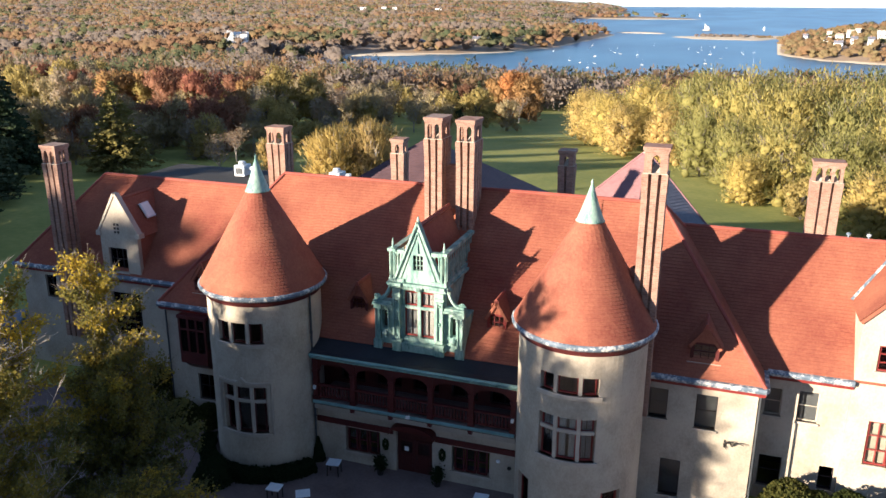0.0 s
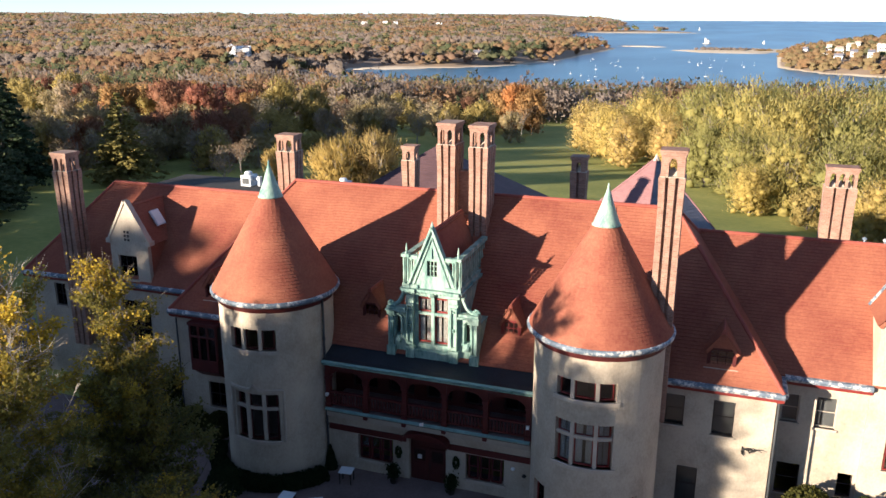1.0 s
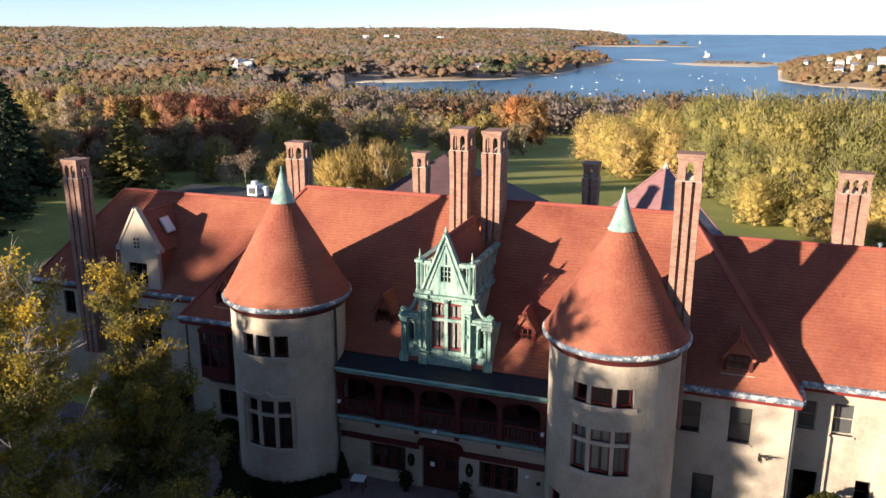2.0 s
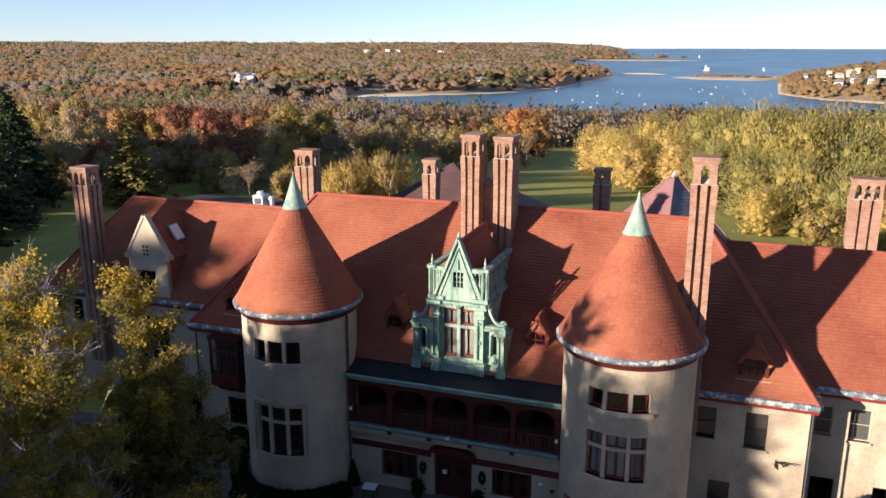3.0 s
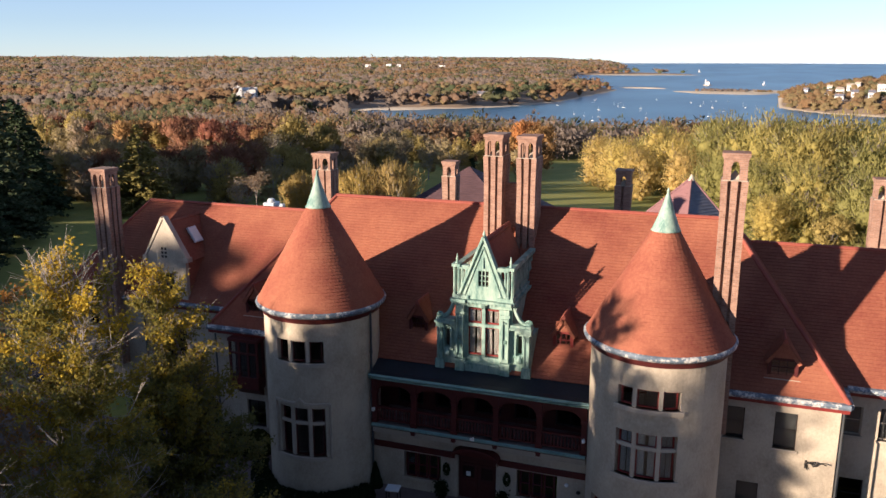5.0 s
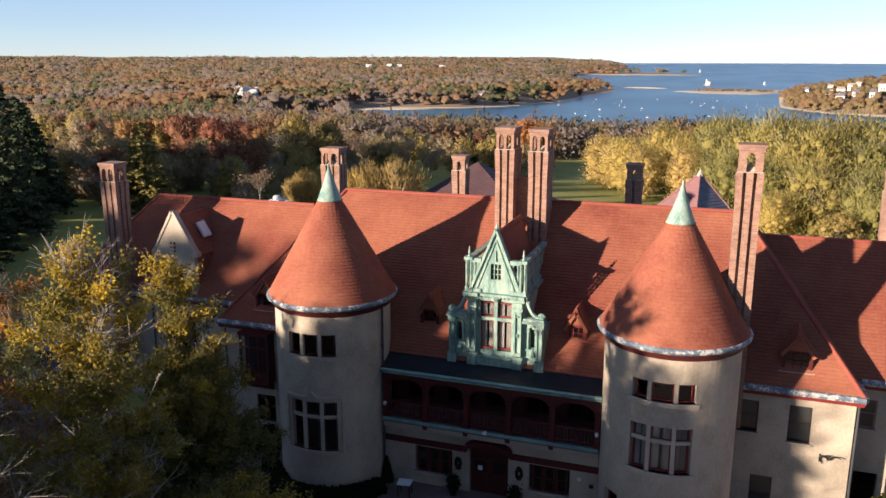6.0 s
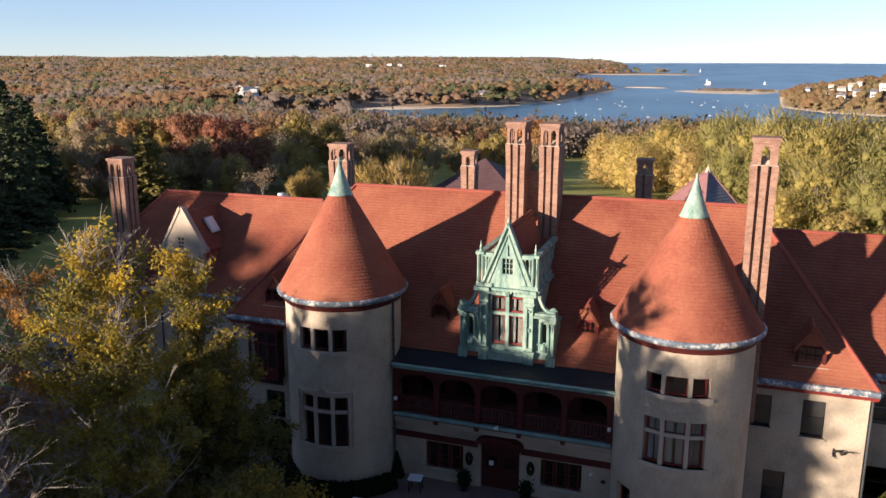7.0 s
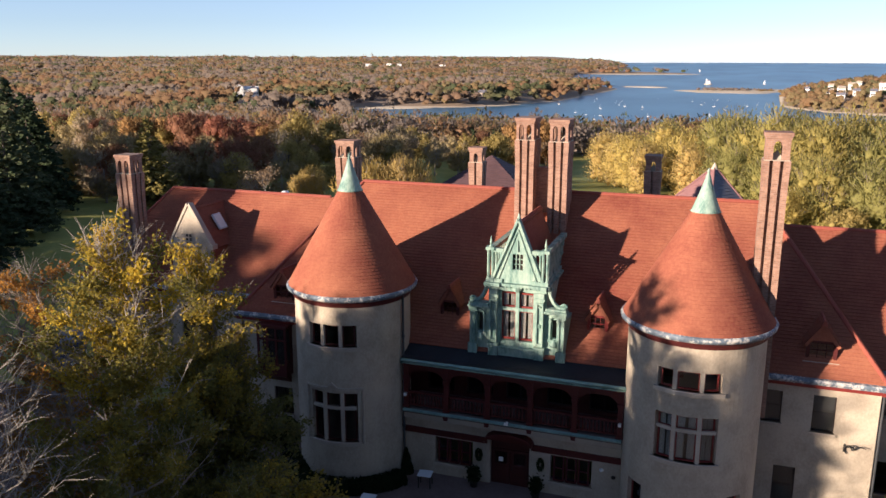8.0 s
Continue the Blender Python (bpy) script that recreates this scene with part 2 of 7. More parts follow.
def ground_mat():
    """Turf near the house, leaf litter and scrub beyond, pale sand along the waterline."""
    m = mat("turf_and_litter", (0.14, 0.165, 0.033), (0.36, 0.33, 0.09), 0.95, 0.05, 1.2, 0.3, extra=[(0.5, (0.235, 0.245, 0.055))])
    n, l = m.node_tree.nodes, m.node_tree.links
    b = n["Principled BSDF"]
    geo = n.new("ShaderNodeNewGeometry")
    sep = n.new("ShaderNodeSeparateXYZ")
    l.new(geo.outputs["Position"], sep.inputs[0])
    nz = n.new("ShaderNodeTexNoise")
    nz.inputs["Scale"].default_value = 0.02
    l.new(geo.outputs["Position"], nz.inputs["Vector"])

    def band(sock, lo, hi):
        r = n.new("ShaderNodeMapRange")
        r.inputs[1].default_value, r.inputs[2].default_value = lo, hi
        l.new(sock, r.inputs[0])
        return r.outputs[0]

    def blend(fac, col):
        mx = n.new("ShaderNodeMix")
        mx.data_type = "RGBA"
        l.new(fac, mx.inputs[0])
        l.new(b.inputs["Base Color"].links[0].from_socket, mx.inputs[6])
        mx.inputs[7].default_value = (*col, 1)
        l.new(mx.outputs[2], b.inputs["Base Color"])

    blend(band(sep.outputs[1], 330, 420), (0.27, 0.205, 0.145))
    wob = n.new("ShaderNodeMath")
    wob.operation = "MULTIPLY_ADD"
    l.new(nz.outputs[0], wob.inputs[0])
    wob.inputs[1].default_value = 2.0
    l.new(sep.outputs[2], wob.inputs[2])
    blend(band(wob.outputs[0], -27.9, -28.5), (0.58, 0.49, 0.36))
    return m


TURF = ground_mat()


def water_mat():
    m = bpy.data.materials.new("bay_water")
    m.use_nodes = True
    n, l = m.node_tree.nodes, m.node_tree.links
    b = n["Principled BSDF"]
    b.inputs["Base Color"].default_value = (0.012, 0.05, 0.105, 1)
    b.inputs["Roughness"].default_value = 0.32
    b.inputs["IOR"].default_value = 1.33
    geo, mp = n.new("ShaderNodeNewGeometry"), n.new("ShaderNodeMapping")
    mp.inputs["Scale"].default_value = (1.0, 0.35, 1)
    l.new(geo.outputs["Position"], mp.inputs[0])
    t, t2 = n.new("ShaderNodeTexNoise"), n.new("ShaderNodeTexNoise")
    t.inputs["Scale"].default_value, t.inputs["Detail"].default_value = 0.25, 6
    t2.inputs["Scale"].default_value, t2.inputs["Detail"].default_value = 0.008, 6
    l.new(mp.outputs[0], t.inputs["Vector"])
    l.new(mp.outputs[0], t2.inputs["Vector"])
    bp = n.new("ShaderNodeBump")
    bp.inputs["Strength"].default_value, bp.inputs["Distance"].default_value = 0.5, 0.6
    l.new(t.outputs[0], bp.inputs["Height"])
    l.new(bp.outputs[0], b.inputs["Normal"])
    ramp = n.new("ShaderNodeValToRGB")
    ramp.color_ramp.elements[0].position, ramp.color_ramp.elements[1].position = 0.35, 0.7
    ramp.color_ramp.elements[0].color, ramp.color_ramp.elements[1].color = (0.018, 0.075, 0.145, 1), (0.08, 0.19, 0.285, 1)
    l.new(t2.outputs[0], ramp.inputs[0])
    l.new(ramp.outputs[0], b.inputs["Base Color"])
    return m


WATER = water_mat()

# ---- building blocks ----
class Mesh:
    """Vertices and faces of one part."""

    def __init__(self):
        self.v, self.f, self.tint, self.nrm = [], [], [], []

    def add(self, verts, faces):
        k = len(self.v)
        self.v.extend(tuple(p) for p in verts)
        self.f.extend(tuple(i + k for i in f) for f in faces)
        return self

    def quad(self, a, b, c, d):
        return self.add((a, b, c, d), ((0, 1, 2, 3),))

    def box(self, x0, x1, y0, y1, z0, z1, m=None):
        p = [(x, y, z) for z in (z0, z1) for y in (y0, y1) for x in (x0, x1)]
        if m is not None:
            p = [m @ Vector(q) for q in p]
        return self.add(p, ((0, 2, 3, 1), (4, 5, 7, 6), (0, 1, 5, 4), (1, 3, 7, 5), (3, 2, 6, 7), (2, 0, 4, 6)))

    def bar(self, a, b, w, h=None, n=4, w2=None):
        """A straight bar from a to b, round with n sides; w, w2: its radii at the ends."""
        a, b = Vector(a), Vector(b)
        d = (b - a).normalized()
        s = d.cross((0, 0, 1)) if abs(d.z) < 0.95 else d.cross((0, 1, 0))
        s.normalize()
        u = s.cross(d)
        w2 = w if w2 is None else w2
        p = []
        for q, r in ((a, w), (b, w2)):
            for i in range(n):
                t = 2 * math.pi * (i + 0.5) / n
                p.append(q + s * (r * math.cos(t)) + u * ((h if h and q is a else r) * math.sin(t)))
        f = [(i, (i + 1) % n, n + (i + 1) % n, n + i) for i in range(n)]
        return self.add(p, f + [tuple(range(n - 1, -1, -1)), tuple(range(n, 2 * n))])

    def lathe(self, prof, n=24, at=(0, 0, 0), a0=0.0, a1=360.0):
        full = abs(a1 - a0) > 359.9
        m = n if full else n + 1
        p = []
        for r, z in prof:
            for i in range(m):
                t = radians(a0 + (a1 - a0) * i / n)
                p.append((at[0] + r * math.sin(t), at[1] - r * math.cos(t), at[2] + z))
        f = []
        for j in range(len(prof) - 1):
            for i in range(n):
                k = (i + 1) % m
                f.append((j * m + i, j * m + k, (j + 1) * m + k, (j + 1) * m + i))
        return self.add(p, f)

    def prism(self, pts, way):
        """A flat outline of points pushed along way."""
        n = len(pts)
        q = [Vector(p) for p in pts]
        w = Vector(way)
        return self.add(q + [p + w for p in q], [tuple(range(n)), tuple(range(2 * n - 1, n - 1, -1))] + [(i, n + i, n + (i + 1) % n, (i + 1) % n) for i in range(n)])

    def ring(self, w, h, bar, y0, y1):
        """A closed rectangular frame in one piece, standing on z = 0."""
        p = [(x, y, z) for y in (y0, y1) for k in (0, bar) for x, z in ((-w / 2 + k, k), (w / 2 - k, k), (w / 2 - k, h - k), (-w / 2 + k, h - k))]
        f = []
        for i in range(4):
            j = (i + 1) % 4
            f += [(i, j, 4 + j, 4 + i), (8 + i, 12 + i, 12 + j, 8 + j), (i, 8 + i, 8 + j, j), (4 + i, 4 + j, 12 + j, 12 + i)]
        return self.add(p, f)

    def weld(self):
        """Joins corners that lie in one place."""
        at, to, v = {}, [], []
        for p in self.v:
            k = tuple(round(c, 4) for c in p)
            if k not in at:
                at[k] = len(v)
                v.append(p)
            to.append(at[k])
        self.v, self.f = v, [tuple(to[i] for i in f) for f in self.f]
        return self

    def data(self, name, material, smooth=False):
        me = bpy.data.meshes.new(name)
        me.from_pydata(self.v, [], self.f)
        me.materials.append(material)
        if smooth:
            me.shade_smooth()
        if self.tint:
            me.attributes.new("tint", "FLOAT", "POINT").data.foreach_set("value", np.array(self.tint, np.float32))
        if len(self.nrm):
            me.shade_smooth()
            me.normals_split_custom_set_from_vertices(self.nrm)
        return me


PLACE = {}


def thing(name, at, label, category, group="", kind=""):
    ob = new(name)
    ob.empty_display_size = 0.3
    PLACE[ob] = at if isinstance(at, Matrix) else Matrix.Translation(at)
    ob.matrix_basis = PLACE[ob]
    return tagged(ob, label, category, group, kind)


def part(name, mesh, material, parent, label="", m=None, smooth=False):
    """One mesh under a thing or a part; m: its pose in the world."""
    me = mesh.data(name, material, smooth) if isinstance(mesh, Mesh) else mesh
    ob = new(name, me)
    PLACE[ob] = m.copy() if m is not None else Matrix()
    ob.parent = parent
    ob.matrix_basis = PLACE[parent].inverted() @ PLACE[ob]
    return tagged(ob, label)


def whole(name, mesh, material, label, category, kind="", m=None, smooth=False, group=""):
    """A thing that is one mesh."""
    ob = new(name, mesh.data(name, material, smooth) if isinstance(mesh, Mesh) else mesh)
    PLACE[ob] = m.copy() if m is not None else Matrix()
    ob.matrix_basis = PLACE[ob]
    return tagged(ob, label, category, group, kind)


def pierced(f, us, vs, holes, deep):
    """A wall skin over f(u, v, depth) with holes (u0, u1, v0, v1) that have reveals of that depth; it closes at the back."""
    m = Mesh()
    us = sorted(set(us) | {h[i] for h in holes for i in (0, 1)})
    vs = sorted(set(vs) | {h[i] for h in holes for i in (2, 3)})
    for i in range(len(us) - 1):
        for j in range(len(vs) - 1):
            uc, vc = (us[i] + us[i + 1]) / 2, (vs[j] + vs[j + 1]) / 2
            if any(h[0] < uc < h[1] and h[2] < vc < h[3] for h in holes):
                continue
            for d in (0, deep):
                m.quad(f(us[i], vs[j], d), f(us[i + 1], vs[j], d), f(us[i + 1], vs[j + 1], d), f(us[i], vs[j + 1], d))
    for u0, u1, v0, v1 in holes:
        cut = [u for u in us if u0 <= u <= u1]
        for a, b in zip(cut, cut[1:]):
            for v in (v0, v1):
                m.quad(f(a, v, 0), f(b, v, 0), f(b, v, deep), f(a, v, deep))
        for u in (u0, u1):
            m.quad(f(u, v0, 0), f(u, v0, deep), f(u, v1, deep), f(u, v1, 0))
    u0, u1, v0, v1 = us[0], us[-1], vs[0], vs[-1]
    for u in (u0, u1):
        m.quad(f(u, v0, 0), f(u, v0, deep), f(u, v1, deep), f(u, v1, 0))
    for a, b in zip(us, us[1:]):
        m.quad(f(a, v1, 0), f(b, v1, 0), f(b, v1, deep), f(a, v1, deep))
    return m


def tiles(m, poly, row=0.19, wide=0.23, lift=0.045, seed=1):
    """Lays overlapping courses of tiles on a convex sloping outline, with a deck below them."""
    rng = random.Random(seed)
    P = [Vector(p) for p in poly]
    n = (P[1] - P[0]).cross(P[2] - P[0]).normalized()
    if n.z < 0:
        n = -n
    ev = (Vector((0, 0, 1)) - n * n.z).normalized()
    eu = ev.cross(n)
    q = [((p - P[0]).dot(eu), (p - P[0]).dot(ev)) for p in P]

    def span(v):
        hits = []
        for (ua, va), (ub, vb) in zip(q, q[1:] + q[:1]):
            if abs(va - vb) < 1e-6:
                if abs(va - v) < 1e-4:
                    hits += [ua, ub]
            elif min(va, vb) - 1e-6 <= v <= max(va, vb) + 1e-6:
                hits.append(ua + (ub - ua) * (v - va) / (vb - va))
        return (min(hits), max(hits)) if hits else None

    lo, hi = min(v for _, v in q), max(v for _, v in q)
    rows = max(1, round((hi - lo) / row))
    at = lambda u, v, h: P[0] + eu * u + ev * v + n * h
    for r in range(rows):
        v0, v1 = lo + (hi - lo) * r / rows, lo + (hi - lo) * (r + 1) / rows
        a, b = span(v0 + 1e-5), span(v1 - 1e-5)
        if not a or not b:
            continue
        w = max(a[1] - a[0], b[1] - b[0])
        k = max(1, round(w / wide))
        shift = 0.5 * (r % 2)
        cuts = [0.0] + [(i + shift) / k for i in range(0 if shift else 1, k)] + [1.0]
        for c0, c1 in zip(cuts, cuts[1:]):
            if c1 - c0 < 1e-6:
                continue
            h = lift + rng.uniform(-0.003, 0.003)
            g = 0.0015 / max(w, 0.1)
            u = [a[0] + (a[1] - a[0]) * (c0 + g), a[0] + (a[1] - a[0]) * (c1 - g), b[0] + (b[1] - b[0]) * (c1 - g), b[0] + (b[1] - b[0]) * (c0 + g)]
            m.add((at(u[0], v0, 0), at(u[1], v0, 0), at(u[0], v0, h), at(u[1], v0, h), at(u[2], v1, 0.012), at(u[3], v1, 0.012)), ((0, 1, 3, 2), (2, 3, 4, 5)))
    d = [p - n * 0.02 for p in P]
    m.add(d + [p - n * 0.16 for p in d], [tuple(range(len(d)))] + [tuple(range(2 * len(d) - 1, len(d) - 1, -1))] + [(i, (i + 1) % len(d), len(d) + (i + 1) % len(d), len(d) + i) for i in range(len(d))])
    return m


def cone_tiles(m, at, r0, z0, r1, z1, row=0.19, wide=0.23, lift=0.034, seed=1):
    rng = random.Random(seed)
    ln = math.hypot(r0 - r1, z1 - z0)
    rows = round(ln / row)
    nr, nz = (z1 - z0) / ln, (r0 - r1) / ln

    def pt(r, z, t, h):
        return (at[0] + (r + nr * h) * math.sin(t), at[1] - (r + nr * h) * math.cos(t), at[2] + z + nz * h)

    for i in range(rows):
        ra, rb = r0 + (r1 - r0) * i / rows, r0 + (r1 - r0) * (i + 1) / rows
        za, zb = z0 + (z1 - z0) * i / rows, z0 + (z1 - z0) * (i + 1) / rows
        k = max(18, round(2 * math.pi * ra / wide))
        off = rng.random()
        for j in range(k):
            t0, t1 = 2 * math.pi * (j + off + 0.004) / k, 2 * math.pi * (j + off + 0.996) / k
            h = lift + rng.uniform(-0.003, 0.003)
            m.add((pt(ra, za, t0, 0), pt(ra, za, t1, 0), pt(ra, za, t0, h), pt(ra, za, t1, h), pt(rb, zb, t1, 0.012), pt(rb, zb, t0, 0.012)), ((0, 1, 3, 2), (2, 3, 4, 5)))
    m.lathe([(0.05, z0 - 0.1), (r0 - 0.1, z0 - 0.1), (r0 - 0.02, z0 - 0.02), (r1 - 0.02, z1 - 0.02), (0.02, z1)], 48, at)
    return m


# ---- trees ----
def skeleton_tree(rng, height, spread, trunk, levels=3, first=0.3, fan=4, up=0.45):
    """Limbs (a, b, ra, rb) and twig ends of a tree of that height, standing at the origin."""
    limbs, tips = [], []

    def grow(p, d, ln, r, lev):
        k = 2 if lev else 3
        for s in range(k):
            q = p + d * (ln / k) + Vector((rng.uniform(-1, 1), rng.uniform(-1, 1), rng.uniform(-0.3, 0.6))) * (ln * 0.06)
            rb = r * (1 - 0.22 * (s + 1) / k)
            limbs.append((p, q, r, rb, lev))
            p, r = q, rb
            if lev < levels and (lev or s == k - 1 or s == k - 2):
                for i in range(rng.randint(max(1, fan - 2), fan)):
                    a = rng.uniform(0, 2 * math.pi)
                    out = Vector((math.cos(a) * spread, math.sin(a) * spread, height * up * rng.uniform(0.25, 1.1))).normalized()
                    nd = (out * 0.8 + d * 0.5 + Vector((0, 0, rng.uniform(-0.1, 0.25)))).normalized()
                    grow(p, nd, ln * rng.uniform(0.42, 0.68) if lev else height * rng.uniform(0.26, 0.42), r * rng.uniform(0.45, 0.65), lev + 1)
            elif lev >= levels:
                tips.append(p)
        if lev:
            tips.append(p)

    grow(Vector((0, 0, 0)), Vector((rng.uniform(-0.05, 0.05), rng.uniform(-0.05, 0.05), 1)).normalized(), height * (first + 0.15), trunk, 0)
    return limbs, tips


def limb(m, a, b, r0, r1, n=3):
    """An open tapering tube, for boughs and twigs."""
    d = (b - a).normalized()
    s = (d.cross(Vector((0, 0, 1))) if abs(d.z) < 0.95 else d.cross(Vector((0, 1, 0)))).normalized()
    u = s.cross(d)
    ang = [2 * math.pi * i / n for i in range(n)]
    m.add([q + s * (r * math.cos(t)) + u * (r * math.sin(t)) for q, r in ((a, r0), (b, r1)) for t in ang], [(i, (i + 1) % n, n + (i + 1) % n, n + i) for i in range(n)])


def spray(m, rng, c, size):
    """A three-cornered leaf spray for trees that stand far off."""
    a, b = rng.uniform(0, 2 * math.pi), rng.uniform(-1, 1)
    s = math.sqrt(1 - b * b)
    d = Vector((s * math.cos(a), s * math.sin(a), b))
    e = d.cross(Vector((rng.uniform(-1, 1), rng.uniform(-1, 1), rng.uniform(-1, 1)))).normalized()
    w = size * rng.uniform(0.65, 1.45)
    m.add((c - d * w * 0.5 - e * w * 0.5, c - d * w * 0.4 + e * w * 0.5, c + d * w * 0.6), ((0, 1, 2),))


def lump(m, rng, c, r):
    """A ragged inner mass of a crown, to carry the sprays round it."""
    g = (1 + 5 ** 0.5) / 2
    pts = [(-1, g, 0), (1, g, 0), (-1, -g, 0), (1, -g, 0), (0, -1, g), (0, 1, g), (0, -1, -g), (0, 1, -g), (g, 0, -1), (g, 0, 1), (-g, 0, -1), (-g, 0, 1)]
    m.add([c + Vector(p) * (r * 0.526 * rng.uniform(0.6, 1.35)) for p in pts],
          ((0, 11, 5), (0, 5, 1), (0, 1, 7), (0, 7, 10), (0, 10, 11), (1, 5, 9), (5, 11, 4), (11, 10, 2), (10, 7, 6), (7, 1, 8), (3, 9, 4), (3, 4, 2), (3, 2, 6), (3, 6, 8), (3, 8, 9), (4, 9, 5), (2, 4, 11), (6, 2, 10), (8, 6, 7), (9, 8, 1)))


def leaf(m, rng, c, size, flat=0.0):
    a, b = rng.uniform(0, 2 * math.pi), rng.uniform(-1, 1)
    s = math.sqrt(1 - b * b)
    d = Vector((s * math.cos(a), s * math.sin(a), b * (1 - flat)))
    e = d.cross(Vector((rng.uniform(-1, 1), rng.uniform(-1, 1), rng.uniform(-1, 1)))).normalized()
    d.normalize()
    w = size * rng.uniform(0.6, 1.3)
    f = d.cross(e) * (0.25 * w)
    m.add((c - d * w * 0.5, c + e * w * 0.42 + f, c + d * w * 0.5, c - e * w * 0.42 + f), ((0, 1, 2, 3),))


def tree_meshes(seed, height, spread, trunk, leaves, size, scatter, lm, levels=3, first=0.3, fan=4, up=0.45, low=0.0, bark=None, thick=2, mass=18):
    rng = random.Random(seed)
    limbs, tips = skeleton_tree(rng, height, spread, trunk, levels, first, fan, up)
    top = max(t.z for t in tips)
    k = height / (top + scatter)
    wide = max(math.hypot(t.x, t.y) for t in tips)
    kx = spread / (wide * 0.9)
    fit = lambda p: Vector((p.x * kx, p.y * kx, p.z * k))
    wood = Mesh()
    for a, b, ra, rb, lev in limbs:
        if lev <= thick:
            limb(wood, fit(a), fit(b), ra, rb, 5 if lev < 2 else 3)
    crown = Mesh()
    for i in range(leaves):
        c = fit(rng.choice(tips))
        p = c + Vector((rng.gauss(0, scatter), rng.gauss(0, scatter), rng.gauss(0, scatter * 0.8)))
        if low and rng.random() < low:
            p.z = p.z * rng.uniform(0.1, 0.8)
        if p.z < 0.2:
            p.z = rng.uniform(0.2, 1.5)
        spray(crown, rng, p, size)
    for i in range(mass):
        c = fit(rng.choice(tips))
        lump(crown, rng, Vector((c.x * 0.85, c.y * 0.85, c.z * (0.9 if i % 3 else rng.uniform(0.25, 0.7)))), scatter * rng.uniform(1.1, 1.9))
    return wood.data("trunk", bark or BARK), crown.data("crown", lm)


def leaf_normals(corners, out, keep=0.35):
    """Turns each three-cornered leaf outward, and gives it the roundness of the clump that it sits on."""
    n = np.cross(corners[:, 1] - corners[:, 0], corners[:, 2] - corners[:, 0])
    n /= np.linalg.norm(n, axis=1)[:, None] + 1e-9
    back = (n * out).sum(1) < 0
    corners[back] = corners[back][:, ::-1]
    n[back] = -n[back]
    n = n * keep + out * (1 - keep)
    return np.repeat(n / (np.linalg.norm(n, axis=1)[:, None] + 1e-9), 3, axis=0)


def broom_meshes(seed, height, spread, trunk, lm, leaves, length=0.75, width=0.2, clumps=34, bark=None, wild=0.5, core=0.72, twigs=60, rise=0.65, loose=1.12, whole_=0.35):
    """A crown of many domed clumps, each a brush of slender leaf sprays that sweep outward and up."""
    rng = np.random.default_rng(seed)
    wood = Mesh()
    wood.bar((0, 0, 0), (0, 0, height * 0.55), trunk, n=6, w2=trunk * 0.5)
    u = rng.normal(size=(clumps, 3))
    u /= np.linalg.norm(u, axis=1)[:, None]
    u[:, 2] = u[:, 2] * 0.75 + 0.12
    u[:, 2] = np.where(np.arange(clumps) % 4 == 0, -0.85, u[:, 2])
    mid = np.array([0, 0, height * 0.46])
    half = np.array([spread * 0.76, spread * 0.76, height * 0.46])
    c = mid + u * half * rng.uniform(0.6, 1.0, (clumps, 1))
    c[:, 2] = np.clip(c[:, 2], height * 0.06, height * 0.84)
    r = spread * rng.uniform(0.22, 0.42, clumps)
    crown, tint, nrm = Mesh(), [], []
    rr = random.Random(seed)
    for i in range(clumps):
        a = Vector((0, 0, min(height * 0.5, max(0.4, c[i][2] * rng.uniform(0.25, 0.6)))))
        a.z = min(a.z, c[i][2])
        limb(wood, a, Vector(c[i]), trunk * 0.32, trunk * 0.1)
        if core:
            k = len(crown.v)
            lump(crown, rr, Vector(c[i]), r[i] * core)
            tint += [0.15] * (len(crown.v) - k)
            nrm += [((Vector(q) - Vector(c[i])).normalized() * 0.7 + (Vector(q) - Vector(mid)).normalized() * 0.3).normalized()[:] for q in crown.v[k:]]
    for i in range(twigs):
        k = int(rng.integers(clumps))
        e = Vector((u[k][0] * 0.6 + rng.normal() * 0.35, u[k][1] * 0.6 + rng.normal() * 0.35, 0.9 + abs(rng.normal()) * 0.3)).normalized()
        q = Vector(c[k]) + e * (r[k] * rng.uniform(1.0, 1.5))
        limb(wood, Vector(c[k]) - e * (r[k] * 0.4), q, 0.05, 0.015)
    shade = rng.random(clumps)
    pick = rng.choice(clumps, leaves, p=r ** 2 / (r ** 2).sum())
    d = rng.normal(size=(leaves, 3))
    d /= np.linalg.norm(d, axis=1)[:, None]
    d[:, 2] = np.where(d[:, 2] < -0.3, -d[:, 2], d[:, 2])
    p = c[pick] + d * (r[pick] * rng.uniform(0.45, loose, leaves))[:, None] * np.array([1, 1, 1.15])
    way = d * 0.75 + np.array([0, 0, rise]) + rng.normal(size=(leaves, 3)) * wild + u[pick] * 0.3
    way /= np.linalg.norm(way, axis=1)[:, None]
    side = np.cross(way, rng.normal(size=(leaves, 3)))
    side /= np.linalg.norm(side, axis=1)[:, None]
    size = rng.uniform(0.55, 1.35, (leaves, 1))
    p[:, 2] = np.maximum(p[:, 2], 0.3)
    tri = np.stack([p - side * width * size * 0.5, p + side * width * size * 0.5, p + way * length * size], 1)
    out = d * (1.1 - whole_) + (p - mid) / half * whole_ + rng.normal(size=(leaves, 3)) * 0.22
    out /= np.linalg.norm(out, axis=1)[:, None]
    soft = leaf_normals(tri, out)
    k = len(crown.v)
    crown.v += [tuple(q) for q in tri.reshape(-1, 3).tolist()]
    crown.f += [(k + 3 * i, k + 3 * i + 1, k + 3 * i + 2) for i in range(leaves)]
